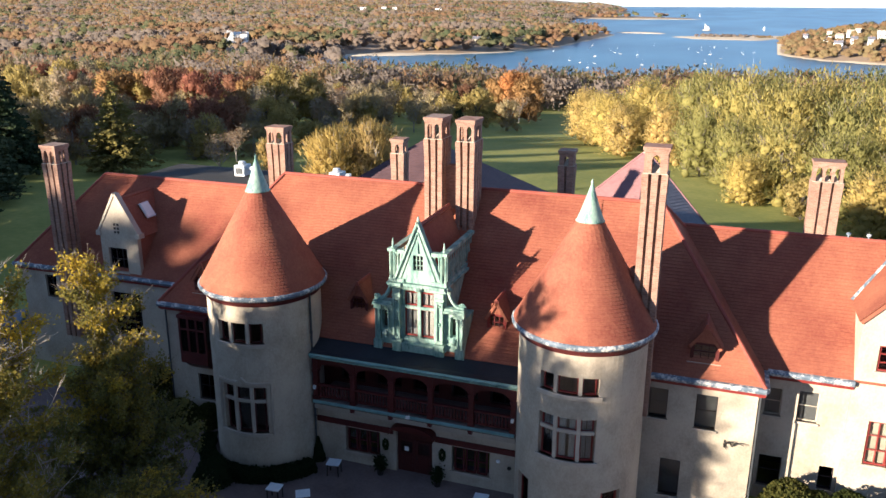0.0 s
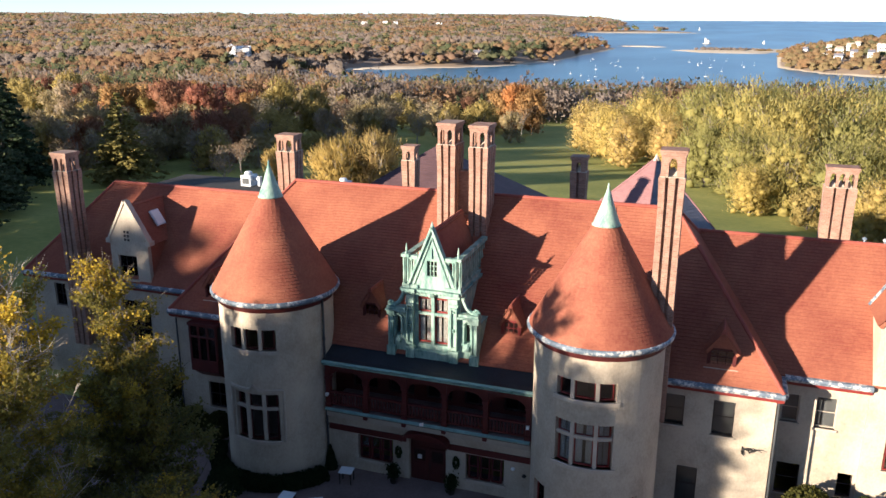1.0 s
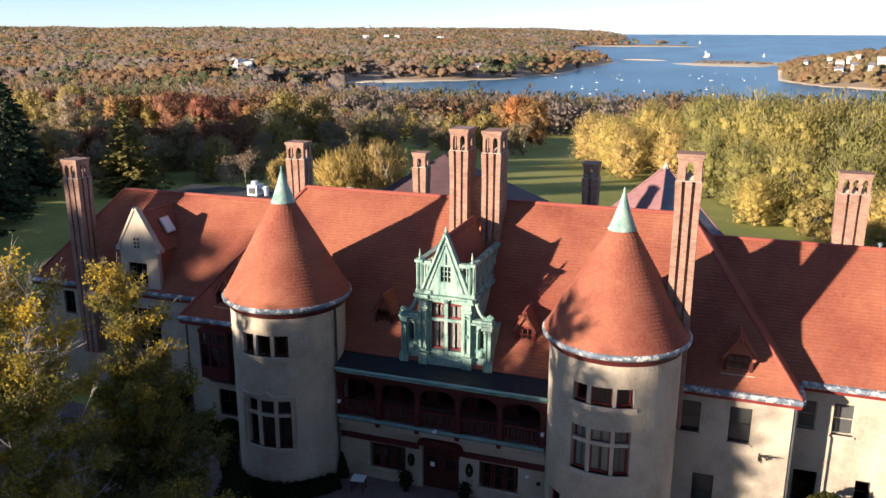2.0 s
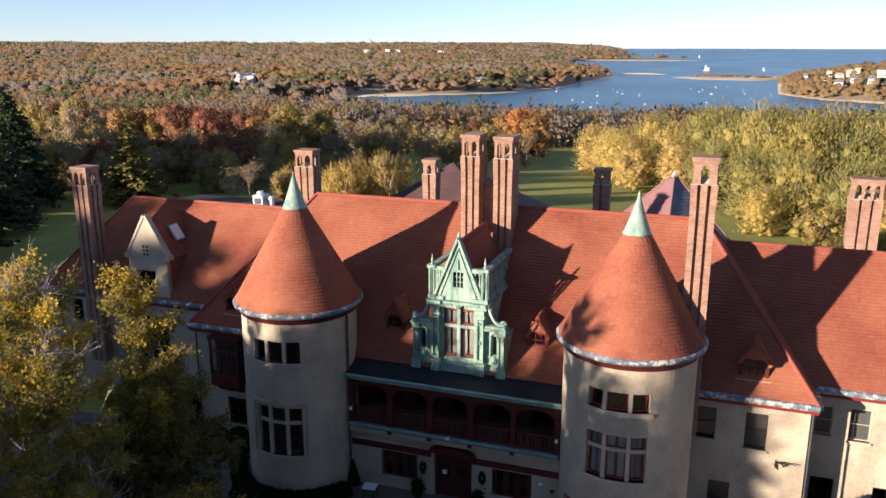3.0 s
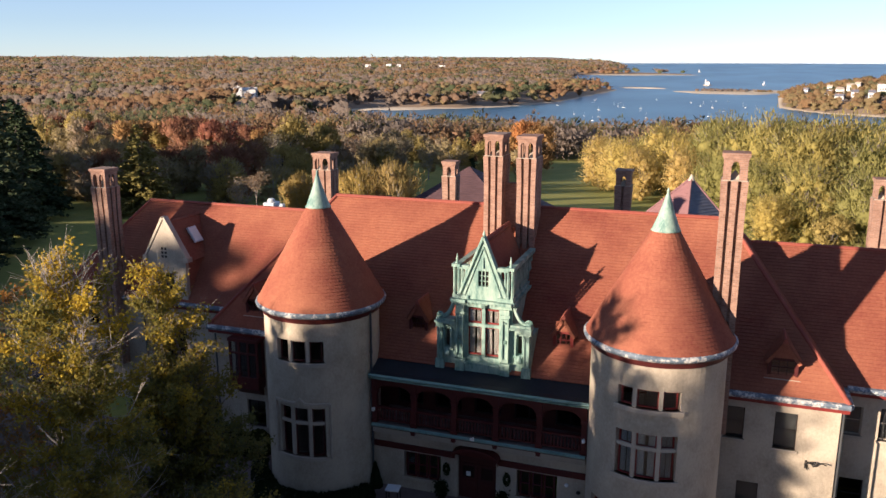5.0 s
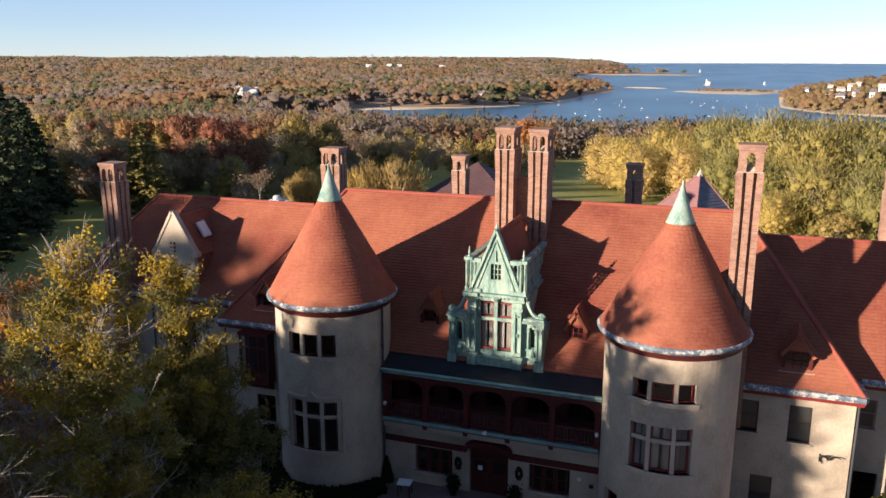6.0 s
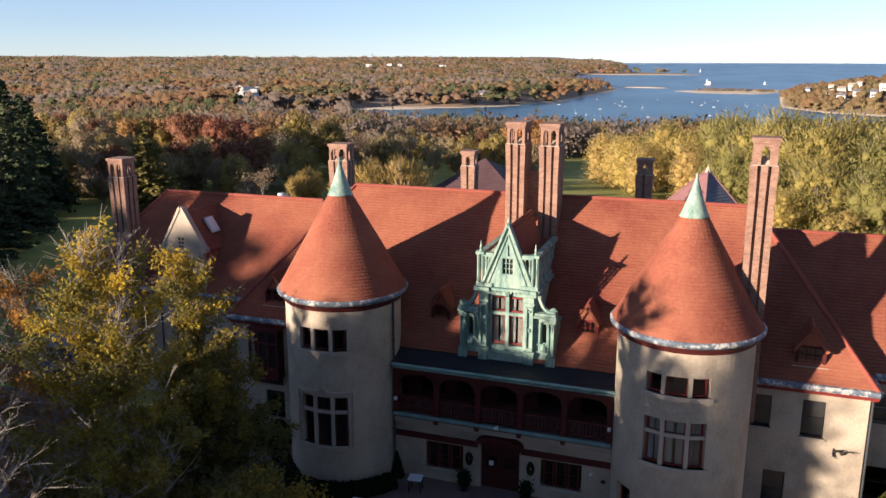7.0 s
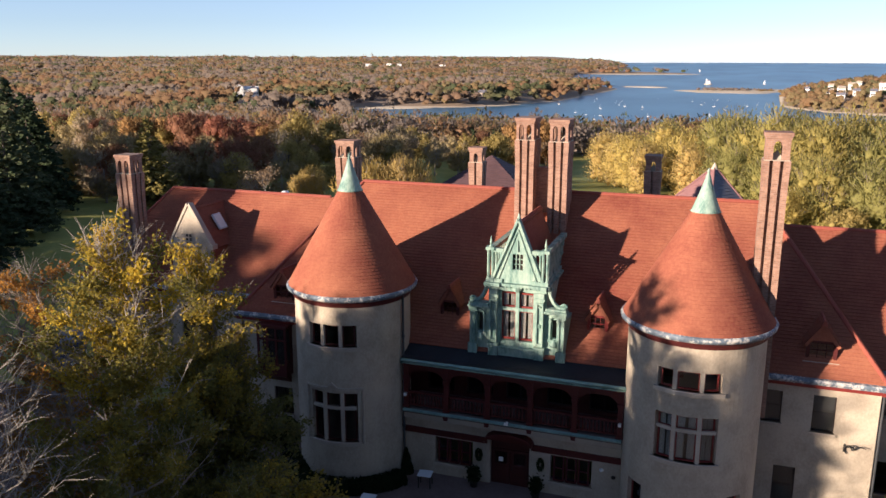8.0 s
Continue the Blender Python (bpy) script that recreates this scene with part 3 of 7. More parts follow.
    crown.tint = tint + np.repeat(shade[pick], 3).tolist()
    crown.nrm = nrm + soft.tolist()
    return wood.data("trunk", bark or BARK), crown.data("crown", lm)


def conifer_meshes(seed, height, spread, lm, rows=26, per=13, size=0.5):
    rng = random.Random(seed)
    wood, crown = Mesh(), Mesh()
    wood.bar((0, 0, 0), (0, 0, height * 0.97), height * 0.02, n=6, w2=0.03)
    for i in range(rows):
        z = height * (0.08 + 0.9 * i / rows)
        r = spread * (1 - (i / rows)) ** 0.8 * rng.uniform(0.75, 1.1) + 0.15
        for j in range(max(4, round(per * (0.35 + 0.65 * (1 - i / rows))))):
            a = rng.uniform(0, 2 * math.pi)
            rr = r * rng.uniform(0.7, 1.12)
            tip = Vector((math.cos(a) * rr, math.sin(a) * rr, z - rr * 0.16 + rng.uniform(-0.2, 0.2)))
            root = Vector((0, 0, z + rr * 0.1))
            limb(wood, root, tip, 0.035, 0.01)
            steps = max(2, int(rr / (size * 0.42)))
            for s in range(steps):
                q = root.lerp(tip, 0.25 + 0.8 * (s + rng.random()) / steps)
                for _ in range(2):
                    leaf(crown, rng, q + Vector((rng.gauss(0, size * 0.3), rng.gauss(0, size * 0.3), rng.gauss(0, size * 0.16))), size, 0.6)
    return wood.data("trunk", BARK), crown.data("crown", lm)


def leader_meshes(seed, height, spread, trunk, lm, boughs=58, leaves=240, size=0.19, low=0.2, rise=(0.55, 1.1), bare=0.25, shape=0.75, bark=None, yellow=0.2):
    """A tree with one leader and steep boughs; the outer twigs stand bare, and the upper leaves have turned."""
    rng = random.Random(seed)
    wood, crown = Mesh(), Mesh()
    crook = [Vector((rng.gauss(0, 0.05) * i, rng.gauss(0, 0.05) * i, height * i / 8)) for i in range(9)]

    def stem(t):
        k = min(7, int(t * 8))
        return crook[k].lerp(crook[k + 1], t * 8 - k)

    for i in range(8):
        wood.bar(crook[i], crook[i + 1], trunk * (1 - i / 8.4), n=7, w2=trunk * (1 - (i + 1) / 8.4))
    for b in range(boughs):
        t = low + (0.99 - low) * (b + rng.random()) / boughs
        a = b * 2.4 + rng.uniform(-0.5, 0.5)
        ln = (spread * (1 - (t - low) / (1 - low)) ** shape + 0.5) * rng.uniform(0.65, 1.15)
        r = rng.uniform(*rise)
        p = stem(t)
        d = Vector((math.cos(a), math.sin(a), r * 0.6)).normalized()
        pts = [p]
        for s in range(4):
            d = (d + Vector((rng.gauss(0, 0.14), rng.gauss(0, 0.14), 0.10 + rng.gauss(0, 0.1)))).normalized()
            pts.append(pts[-1] + d * (ln / 4 * 1.15))
        r0 = trunk * 0.32 * (1 - t) + 0.02
        for s in range(4):
            limb(wood, pts[s], pts[s + 1], r0 * (1 - s / 4.5), r0 * (1 - (s + 1) / 4.5), 4)
        twigs = []
        for s in range(12):
            q = rng.uniform(0.25, 4)
            k = min(3, int(q))
            o = pts[k].lerp(pts[k + 1], q - k)
            e = (d + Vector((rng.gauss(0, 0.7), rng.gauss(0, 0.7), rng.gauss(0.35, 0.5)))).normalized()
            w = o + e * rng.uniform(0.3, 0.95)
            limb(wood, o, w, 0.012, 0.005)
            twigs.append((o, w))
            for _ in range(2):
                f = w + (e + Vector((rng.gauss(0, 0.5), rng.gauss(0, 0.5), rng.gauss(0.2, 0.5)))).normalized() * rng.uniform(0.15, 0.45)
                limb(wood, o.lerp(w, 0.7), f, 0.007, 0.003)
        if rng.random() < bare * (0.4 + 1.4 * t):
            continue
        hue = rng.uniform(0, 0.5) * (0.35 + 0.65 * t) + yellow * t ** 1.6
        for _ in range(int(leaves * (0.4 + ln / spread))):
            o, w = rng.choice(twigs)
            c = o.lerp(w, rng.uniform(0, 0.85)) + Vector((rng.gauss(0, 0.15), rng.gauss(0, 0.15), rng.gauss(0, 0.13)))
            leaf(crown, rng, c, size)
            crown.tint += [min(0.93, max(0.0, hue + rng.gauss(0, 0.1)))] * 4
    return wood.data("trunk", bark or BARK), crown.data("crown", lm)


def plant_tree(name, meshes, m, label, category="tree", group=""):
    ob = thing(name, m, label, category, group)
    part("trunk", meshes[0], None, ob, m=m)
    part("crown", meshes[1], None, ob, m=m)
    return ob

# ---- ground, water and distance ----
SEA, BASE = -30.0, 0.2
BAY = [(-430, 775), (-358, 842), (-286, 867), (-244, 918), (-208, 1058), (-196, 1500), (-259, 1690), (-330, 1760), (-420, 2300), (-515, 2856), (-132, 2960), (-140, 3020), (-480, 3100), (-450, 3900),
       (-700, 5200), (6000, 5200), (6000, 1760), (300, 1740), (100, 1560), (62, 1250), (53, 990), (88, 905), (134, 866), (420, 770), (420, 650), (60, 590), (-100, 555), (-250, 600), (-345, 680)]
BARS = [(0, 1440, 90, 75, 8), (75, 1520, 50, 45, 20), (-300, 2900, 190, 90, 4), (-160, 1620, 50, 22, -10), (-360, 815, 60, 14, 35)]     # sandbars: x, y, half length, half width, turn


def shore(x, y):
    """Signed distance to the waterline, positive on land (numpy arrays)."""
    inside = np.zeros(x.shape, bool)
    best = np.full(x.shape, 1e9)
    for (xa, ya), (xb, yb) in zip(BAY, BAY[1:] + BAY[:1]):
        t = np.clip(((x - xa) * (xb - xa) + (y - ya) * (yb - ya)) / ((xb - xa) ** 2 + (yb - ya) ** 2), 0, 1)
        best = np.minimum(best, np.hypot(x - xa - t * (xb - xa), y - ya - t * (yb - ya)))
        cross = ((ya > y) != (yb > y)) & (x < (xb - xa) * (y - ya) / (yb - ya + 1e-9) + xa)
        inside ^= cross
    d = np.where(inside, -best, best)
    return d


def sea_level(y):
    """The sea's far part lifts a little, as the eye sees it meet the sky."""
    return SEA + 34.0 * np.clip((y - 2000) / 2900, 0, 1.2) ** 2


def terrain(x, y):
    x, y = np.asarray(x, float), np.asarray(y, float)
    d = shore(x, y)
    far = np.hypot(x, y)
    hill = BASE - np.clip((y - 75) * 0.0705, 0, 24)
    roll = 4.0 * np.sin(x / 210 + 1.0) * np.sin(y / 260) + 2.5 * np.sin(x / 83 + y / 97)
    inland = -23.5 + roll * np.clip((far - 350) / 400, 0, 1) + 45 * np.clip((far - 1600) / 3000, 0, 1.3) ** 1.5 * np.clip(-x / 1500 + 0.3, 0.35, 1.1)
    land = np.where(y < 420, np.maximum(hill, -23.5), inland)
    mixy = np.clip((y - 380) / 120, 0, 1)
    land = hill * (1 - mixy) + inland * mixy
    head = (x > 40) & (y > 700) & (y < 1800)
    land = np.where(head, -29 + np.clip(d, 0, 110) * 0.2, land)
    sea = sea_level(y)
    z = np.where(d > 0, np.minimum(land, sea + 0.4 + d * 0.14), sea - 0.5 + np.maximum(d, -40) * 0.05)
    return np.where((d <= 0) & (y < 500), land, z)


def ground_sheet():
    az = np.concatenate([np.linspace(-180, -62, 40), np.linspace(-61, 24, 170), np.linspace(26, 179, 50)])
    rad = np.concatenate([[0.0], np.linspace(15, 60, 10), np.geomspace(65, 5200, 150)])
    A, R = np.meshgrid(np.radians(az), rad, indexing="ij")
    x, y = -3 + R * np.sin(A), R * np.cos(A)
    z = terrain(x, y)
    na, nr = A.shape
    idx = np.arange(na * nr).reshape(na, nr)
    nxt = np.roll(idx, -1, axis=0)
    quads = np.stack([idx[:, :-1], nxt[:, :-1], nxt[:, 1:], idx[:, 1:]], -1).reshape(-1, 4)
    me = bpy.data.meshes.new("ground")
    me.from_pydata(np.stack([x, y, z], -1).reshape(-1, 3).tolist(), [], quads.tolist())
    me.materials.append(TURF)
    me.shade_smooth()
    return whole("ground", me, None, "mown green lawn, wooded ground and sandy shore", "ground", "structure")


ground_sheet()
water = Mesh()
ys = [540 + i * 60 for i in range(24)] + [2000 + i * 100 for i in range(33)]
for y0, y1 in zip(ys, ys[1:]):
    water.quad((-800 - y0 * 0.2, y0, float(sea_level(y0))), (6000, y0, float(sea_level(y0))), (6000, y1, float(sea_level(y1))), (-800 - y1 * 0.2, y1, float(sea_level(y1))))
whole("water", water, WATER, "blue rippled bay water reaching the horizon", "water", "structure", smooth=True)
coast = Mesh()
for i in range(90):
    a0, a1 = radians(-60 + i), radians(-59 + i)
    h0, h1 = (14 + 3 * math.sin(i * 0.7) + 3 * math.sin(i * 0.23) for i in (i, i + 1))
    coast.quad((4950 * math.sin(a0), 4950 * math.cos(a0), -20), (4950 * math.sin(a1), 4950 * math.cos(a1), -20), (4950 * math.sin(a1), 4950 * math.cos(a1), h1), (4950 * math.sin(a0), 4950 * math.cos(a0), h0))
# distance haze is painted into the coast's pale blue colour
HAZE = mat("haze_tinted_coast", (0.26, 0.33, 0.42), (0.34, 0.40, 0.48), 1.0, 0.002, 0.02, 0)
whole("backdrop", coast, HAZE, "low coast on the horizon with haze put into its colour", "coast", "structure")


def far_wood():
    """Autumn woods from beyond the lawn to the horizon."""
    rng = np.random.default_rng(5)
    n = 10500
    az = np.radians(rng.uniform(-54, 17, n))
    d = np.where(rng.random(n) < 0.5, 1 / rng.uniform(1 / 4600, 1 / 330, n), np.exp(rng.uniform(math.log(700), math.log(4800), n)))
    x, y = -3 + d * np.sin(az), d * np.cos(az)
    az, d = np.radians(rng.uniform(-54, 2, 5200)), rng.uniform(1500, 4700, 5200)
    x, y = np.concatenate([x, d * np.sin(az), rng.uniform(60, 420, 640)]), np.concatenate([y, d * np.cos(az), 870 + 620 * rng.random(640) ** 2])
    d = np.hypot(x, y)
    sd = shore(x, y)
    ok = (sd > 5) & (y > 300) & ~((sd < 110) & (y < 640) & (x > -460))
    ok &= ~((np.abs(x + 0.652 * y) < 26) & (y > 690) & (y < 850))
    x, y, d = x[ok], y[ok], d[ok]
    z = terrain(x, y)
    bx, by = rng.uniform(-55, 62, 90), rng.uniform(1440, 1490, 90)          # scrub on the middle sandbar
    x, y, z, d = np.concatenate([x, bx]), np.concatenate([y, by]), np.concatenate([z, np.full(90, SEA + 0.6)]), np.concatenate([d, np.hypot(bx, by)])
    verts, tint, norms = [], [], []
    g = (1 + 5 ** 0.5) / 2
    ball = np.array([(-1, g, 0), (1, g, 0), (-1, -g, 0), (1, -g, 0), (0, -1, g), (0, 1, g), (0, -1, -g), (0, 1, -g), (g, 0, -1), (g, 0, 1), (-g, 0, -1), (-g, 0, 1)]) / math.hypot(1, g)
    skin = np.array([(0, 11, 5), (0, 5, 1), (0, 1, 7), (0, 7, 10), (0, 10, 11), (1, 5, 9), (5, 11, 4), (11, 10, 2), (10, 7, 6), (7, 1, 8), (3, 9, 4), (3, 4, 2), (3, 2, 6), (3, 6, 8), (3, 8, 9), (4, 9, 5), (2, 4, 11), (6, 2, 10), (8, 6, 7), (9, 8, 1)])
    dome = ball * 0.32 + np.array([-0.2, -0.25, 0.6])          # crowns shade softly, as a closed canopy does
    dome /= np.linalg.norm(dome, axis=1)[:, None]
    faces, n0 = [], 0
    for X, Y, Z, D in zip(x, y, z, d):
        q = 130 if D < 480 else 84 if D < 700 else 46 if D < 1500 else 9
        h, r = rng.uniform(12.5, 16.5), rng.uniform(6.2, 9.8)
        if D > 2400:
            r *= 1.5
        head = 40 < X and 700 < Y < 1800
        if head:
            h, r = h * 0.72, r * 0.75
        if abs(X) < 80 and 1430 < Y < 1500:
            h, r = h * 0.3, r * 0.5
        k = float(noise.noise((X / 150, Y / 230, 0))) if D > 700 else float(noise.noise((X / 30, Y / 45, 0)))
        c = np.clip(0.36 + k * 2.3 + rng.uniform(-0.06, 0.06), 0.0, 0.94)
        if float(noise.noise((X / 110 + 9, Y / 160, 3))) > 0.25 and rng.random() < 0.7:
            c = rng.uniform(0.40, 0.55)          # pines in patches
        elif head or rng.random() < 0.06:
            c = rng.uniform(0.6, 0.94)
        lobes = 9 if D < 700 else 3 if D < 1500 else 1
        mid = np.array([X, Y, Z + h * 0.5])
        spots = rng.normal(size=(lobes, 3)) * np.array([r * 0.46, r * 0.46, h * 0.19])
        lr = np.array([r, r, r * (0.9 if D < 700 else 0.75 if D < 1500 else 0.55)]) * (0.9 if lobes == 1 else 0.66 if lobes == 3 else 0.40)
        for o in spots[:0 if D < 480 else 4] * (lobes > 1):
            verts.append(ball * rng.uniform(0.6 if D < 1500 else 0.8, 1.05, (12, 1)) * lr * rng.uniform(0.8, 1.05) * (0.7 if D < 700 else 1.0) + mid + o)
            norms.append(dome)
            tint.append(np.full(12, np.clip(c + rng.uniform(-0.02, 0.02), 0, 1)))
            faces.append(skin + n0)
            n0 += 12
        u = rng.normal(size=(q, 3))
        u /= np.linalg.norm(u, axis=1)[:, None]
        u[:, 2] = np.abs(u[:, 2]) * 1.1 - 0.3
        p = mid + spots[rng.integers(0, lobes, q)] + u * lr * rng.uniform(0.7, 1.1, (q, 1))
        way = u + np.array([0, 0, 0.5]) + rng.normal(size=(q, 3)) * 0.5
        side = np.cross(way, rng.normal(size=(q, 3)))
        side /= np.linalg.norm(side, axis=1)[:, None]
        s = r * (0.12 if D < 700 else 0.15 if D < 1500 else 0.28) * rng.uniform(0.6, 1.4, (q, 1))
        tri = np.stack([p - side * s * 0.55, p + side * s * 0.55, p + way * s], 1)
        out = u * 0.5 + (p - mid) / np.array([r, r, h * 0.5]) * 0.25 + np.array([-0.2, -0.25, 0.5])
        norms.append(leaf_normals(tri, out / np.linalg.norm(out, axis=1)[:, None], 0.22))
        verts.append(tri.reshape(-1, 3))
        tint.append(np.repeat(np.clip(c + rng.uniform(-0.015, 0.015, q), 0, 1), 3))
        faces.append(np.arange(q * 3).reshape(-1, 3) + n0)
        n0 += q * 3
    verts, tint, faces = np.concatenate(verts), np.concatenate(tint), np.concatenate(faces)
    m = len(faces)
    me = bpy.data.meshes.new("far_wood")
    me.vertices.add(len(verts))
    me.vertices.foreach_set("co", verts.ravel())
    me.loops.add(m * 3)
    me.loops.foreach_set("vertex_index", faces.ravel())
    me.polygons.add(m)
    me.polygons.foreach_set("loop_start", np.arange(m) * 3)
    me.update(calc_edges=True)
    me.shade_smooth()
    me.normals_split_custom_set_from_vertices(np.concatenate(norms).tolist())
    me.attributes.new("tint", "FLOAT", "POINT").data.foreach_set("value", tint.astype(np.float32))
    me.materials.append(L_FAR)
    return whole("far_wood", me, None, "brown, grey and russet autumn woodland stretching to the horizon", "woodland", "stuff")


far_wood()
for bx, by, a, b, turn in BARS:
    m = Mesh()
    prof = [(1.0, -0.6), (0.9, 0.5), (0.6, 1.3), (0.3, 1.6), (0.0, 1.7)]
    for r, z in prof:
        for i in range(40):
            t = 2 * math.pi * i / 40
            k = r * (1 + 0.13 * math.sin(3 * t + bx) + 0.08 * math.sin(5 * t + by))
            m.v.append((a * k * math.cos(t), b * k * math.sin(t), z))
    m.f = [(j * 40 + i, j * 40 + (i + 1) % 40, j * 40 + 40 + (i + 1) % 40, j * 40 + 40 + i) for j in range(4) for i in range(40)]
    whole("sandbar", m, SAND, "low pale sandbar in the bay", "sandbar", "", pose(bx, by, float(sea_level(by)), 0, 0, turn), True, "sandbars")


# ---- the trees round the house ----
def stand(x, y):
    return float(terrain(np.array([x]), np.array([y]))[0])


KINDS = {
    "brown": [broom_meshes(11 + i, 13, 4.8, 0.22, L_BROWN, 2700, 0.7, 0.2, 30, bark=TWIG, core=0.42, twigs=90) for i in range(4)],
    "olive": [broom_meshes(21 + i, 12.5, 5.0, 0.25, L_OLIVE, 3700, 0.62, 0.25, 34, core=0.46) for i in range(3)],
    "orange": [broom_meshes(31 + i, 13, 5.0, 0.25, L_ORANGE, 4600, 0.6, 0.3, 30, core=0.5) for i in range(2)],
    "russet": [broom_meshes(41 + i, 13, 5.2, 0.25, L_RED, 4600, 0.6, 0.28, 30, core=0.5) for i in range(2)],
    "willow": [broom_meshes(51 + i, 15, 5.9, 0.2, L_WILLOW, 9200, 0.6, 0.16, 80, wild=0.55, core=0.42, bark=TWIG_DK, twigs=200, rise=1.1, loose=1.5, whole_=0.7) for i in range(4)],
    "golden": [broom_meshes(56 + i, 15, 5.9, 0.2, L_GOLD, 9800, 0.5, 0.18, 80, wild=0.65, core=0.42, bark=TWIG_DK, twigs=150, rise=0.9, loose=1.45, whole_=0.65) for i in range(2)],
    "bush": [broom_meshes(66, 8.2, 4.6, 0.16, L_BUSH, 7000, 0.8, 0.12, 46, wild=0.3, core=0.4, bark=TWIG, twigs=240, rise=1.3, loose=1.3, whole_=0.7)],
    "bare": [tree_meshes(61 + i, 12, 4.6, 0.24, 700, 0.35, 0.8, L_BROWN, bark=TWIG, levels=3, fan=4, thick=3, mass=0) for i in range(2)],
    "spruce": [conifer_meshes(76, 14, 3.6, L_NEEDLE)],
    "shade": [tree_meshes(81 + i, 19, 6.2, 0.4, 4000, 0.98, 0.95, L_OLIVE, low=0.25, fan=5) for i in range(2)],
    "conifer": [conifer_meshes(71 + i, 14, 3.6, L_CONIFER) for i in range(2)],
}
SAY = {"brown": "brown autumn tree with thinning leaves in the wood behind the lawn", "olive": "olive-green broadleaf tree turning yellow beside the lawn",
       "orange": "bright orange autumn tree at the wood's edge", "russet": "dark red autumn tree standing in the wood",
       "willow": "bushy yellow-olive willow beside the lawn", "golden": "round golden-yellow tree beside the lawn", "bush": "golden-brown shrubby tree with upright twigs behind the annexe", "bare": "leafless grey tree at the edge of the lawn", "spruce": "sunlit olive-green spruce with drooping boughs", "shade": "tall dense broadleaf tree out of view, added for its shade", "conifer": "tall dark green spruce with drooping boughs"}
_rng = random.Random(3)


def tree(kind, x, y, h=1.0, w=None, pick=None, turn=None):
    ms = KINDS[kind]
    me = ms[_rng.randrange(len(ms)) if pick is None else pick]
    w = w or h
    m = pose(x, y, stand(x, y) - 0.15, 0, 0, _rng.uniform(0, 360) if turn is None else turn) @ Matrix.Diagonal((w, w, h, 1))
    return plant_tree(kind + "_tree" if kind not in ("willow", "conifer", "spruce") else kind, me, m, SAY[kind], "tree", "trees of the grounds")


# belt of wood behind the lawn
for row, (y0, n) in enumerate([(188, 17), (206, 17), (226, 18), (250, 19), (280, 20), (315, 22)]):
    for i in range(n):
        u = (i + _rng.uniform(-0.3, 0.3)) / (n - 1)
        y = y0 + _rng.uniform(-6, 6)
        x = -y * 0.98 + u * y * (0.98 - 0.245) - 3
        if row < 2 and x > -72:
            continue
        kind = _rng.choices(("brown", "olive", "russet", "orange", "bare", "conifer"), (5, 2.8, 1.8, 1.2, 1.2, 0.35))[0]
        tree(kind, x, y, _rng.uniform(0.75, 1.1))
for i in range(26):       # nearer wood on the west side
    a = radians(_rng.uniform(-50, -33))
    d = _rng.uniform(150, 190)
    tree(_rng.choices(("brown", "olive", "russet", "bare"), (4, 3, 1, 1))[0], d * math.sin(a) - 3, d * math.cos(a), _rng.uniform(0.7, 1.0))
for i in range(26):       # thicket between the annexe and the wood
    x, y = _rng.uniform(-130, -84), _rng.uniform(112, 172)
    if -104 < x < -82 and y < 120:
        continue
    tree(_rng.choices(("brown", "olive", "bare"), (5, 3, 0.8))[0], x, y, _rng.uniform(0.5, 0.8), _rng.uniform(0.7, 0.95))
# unseen trees added so that their shade darkens the thicket's foot
for x, y, k in ((-130, 84, 1.3), (-141, 94, 1.35), (-150, 106, 1.4), (-163, 122, 1.4)):
    tree("shade", x, y, k)
for i in range(26):       # tall crowns over the further wood
    a, d = radians(-48 + 37 * (i + _rng.random()) / 26), _rng.uniform(330, 480)
    tree(_rng.choices(("olive", "orange", "brown", "russet"), (5, 1.6, 3, 1))[0], d * math.sin(a) - 3, d * math.cos(a), _rng.uniform(1.1, 1.4))
for kind, x, y, h, w in (("orange", -165, 188, 1.3, 1.3), ("orange", -172, 197, 1.2, 1.2), ("orange", -157, 195, 1.35, 1.15), ("russet", -144, 184, 1.35, 1.3), ("russet", -149, 193, 1.3, 1.2), ("russet", -131, 182, 1.3, 1.3),
                         ("olive", -120, 200, 1.5, 1.3), ("olive", -112, 207, 1.35, 1.2), ("olive", -200, 190, 1.3, 1.3), ("brown", -183, 190, 1.3, 1.4), ("olive", -88, 190, 0.95, 0.8), ("olive", -111, 180, 0.8, 0.9),
                         ("orange", -60, 258, 1.45, 1.3), ("orange", -66, 262, 1.55, 1.4), ("orange", -72, 268, 1.3, 1.3)):
    tree(kind, x, y, h, w)
# willows on the east side of the lawn
WILLOWS_WEST = ((-33, 208, 0.95), (-28, 196, 0.85), (-24, 186, 0.95), (-20, 176, 0.8), (-17, 198, 1.1), (-12, 184, 1.05), (-10, 166, 0.8), (-4, 174, 1.25), (-3, 150, 0.85), (4, 164, 1.3), (3, 138, 0.8), (10, 148, 1.2), (17, 156, 1.3), (9, 126, 0.85), (17, 132, 1.05), (25, 140, 1.2), (33, 148, 1.25), (16, 116, 0.8))
WILLOWS_EAST = ((24, 120, 1.0), (32, 126, 1.1), (41, 134, 1.2), (23, 107, 0.8), (31, 110, 0.95), (39, 114, 1.0), (48, 120, 1.1), (57, 126, 1.1), (47, 107, 0.9), (56, 111, 1.0), (-20, 216, 1.1), (-6, 208, 1.3), (10, 192, 1.3), (27, 180, 1.3), (43, 168, 1.3), (59, 152, 1.3), (66, 132, 1.2))
for x, y, h in WILLOWS_WEST + WILLOWS_EAST:
    tree("golden" if x < -9 and y < 212 else "willow", x, y, h, h * 1.05)
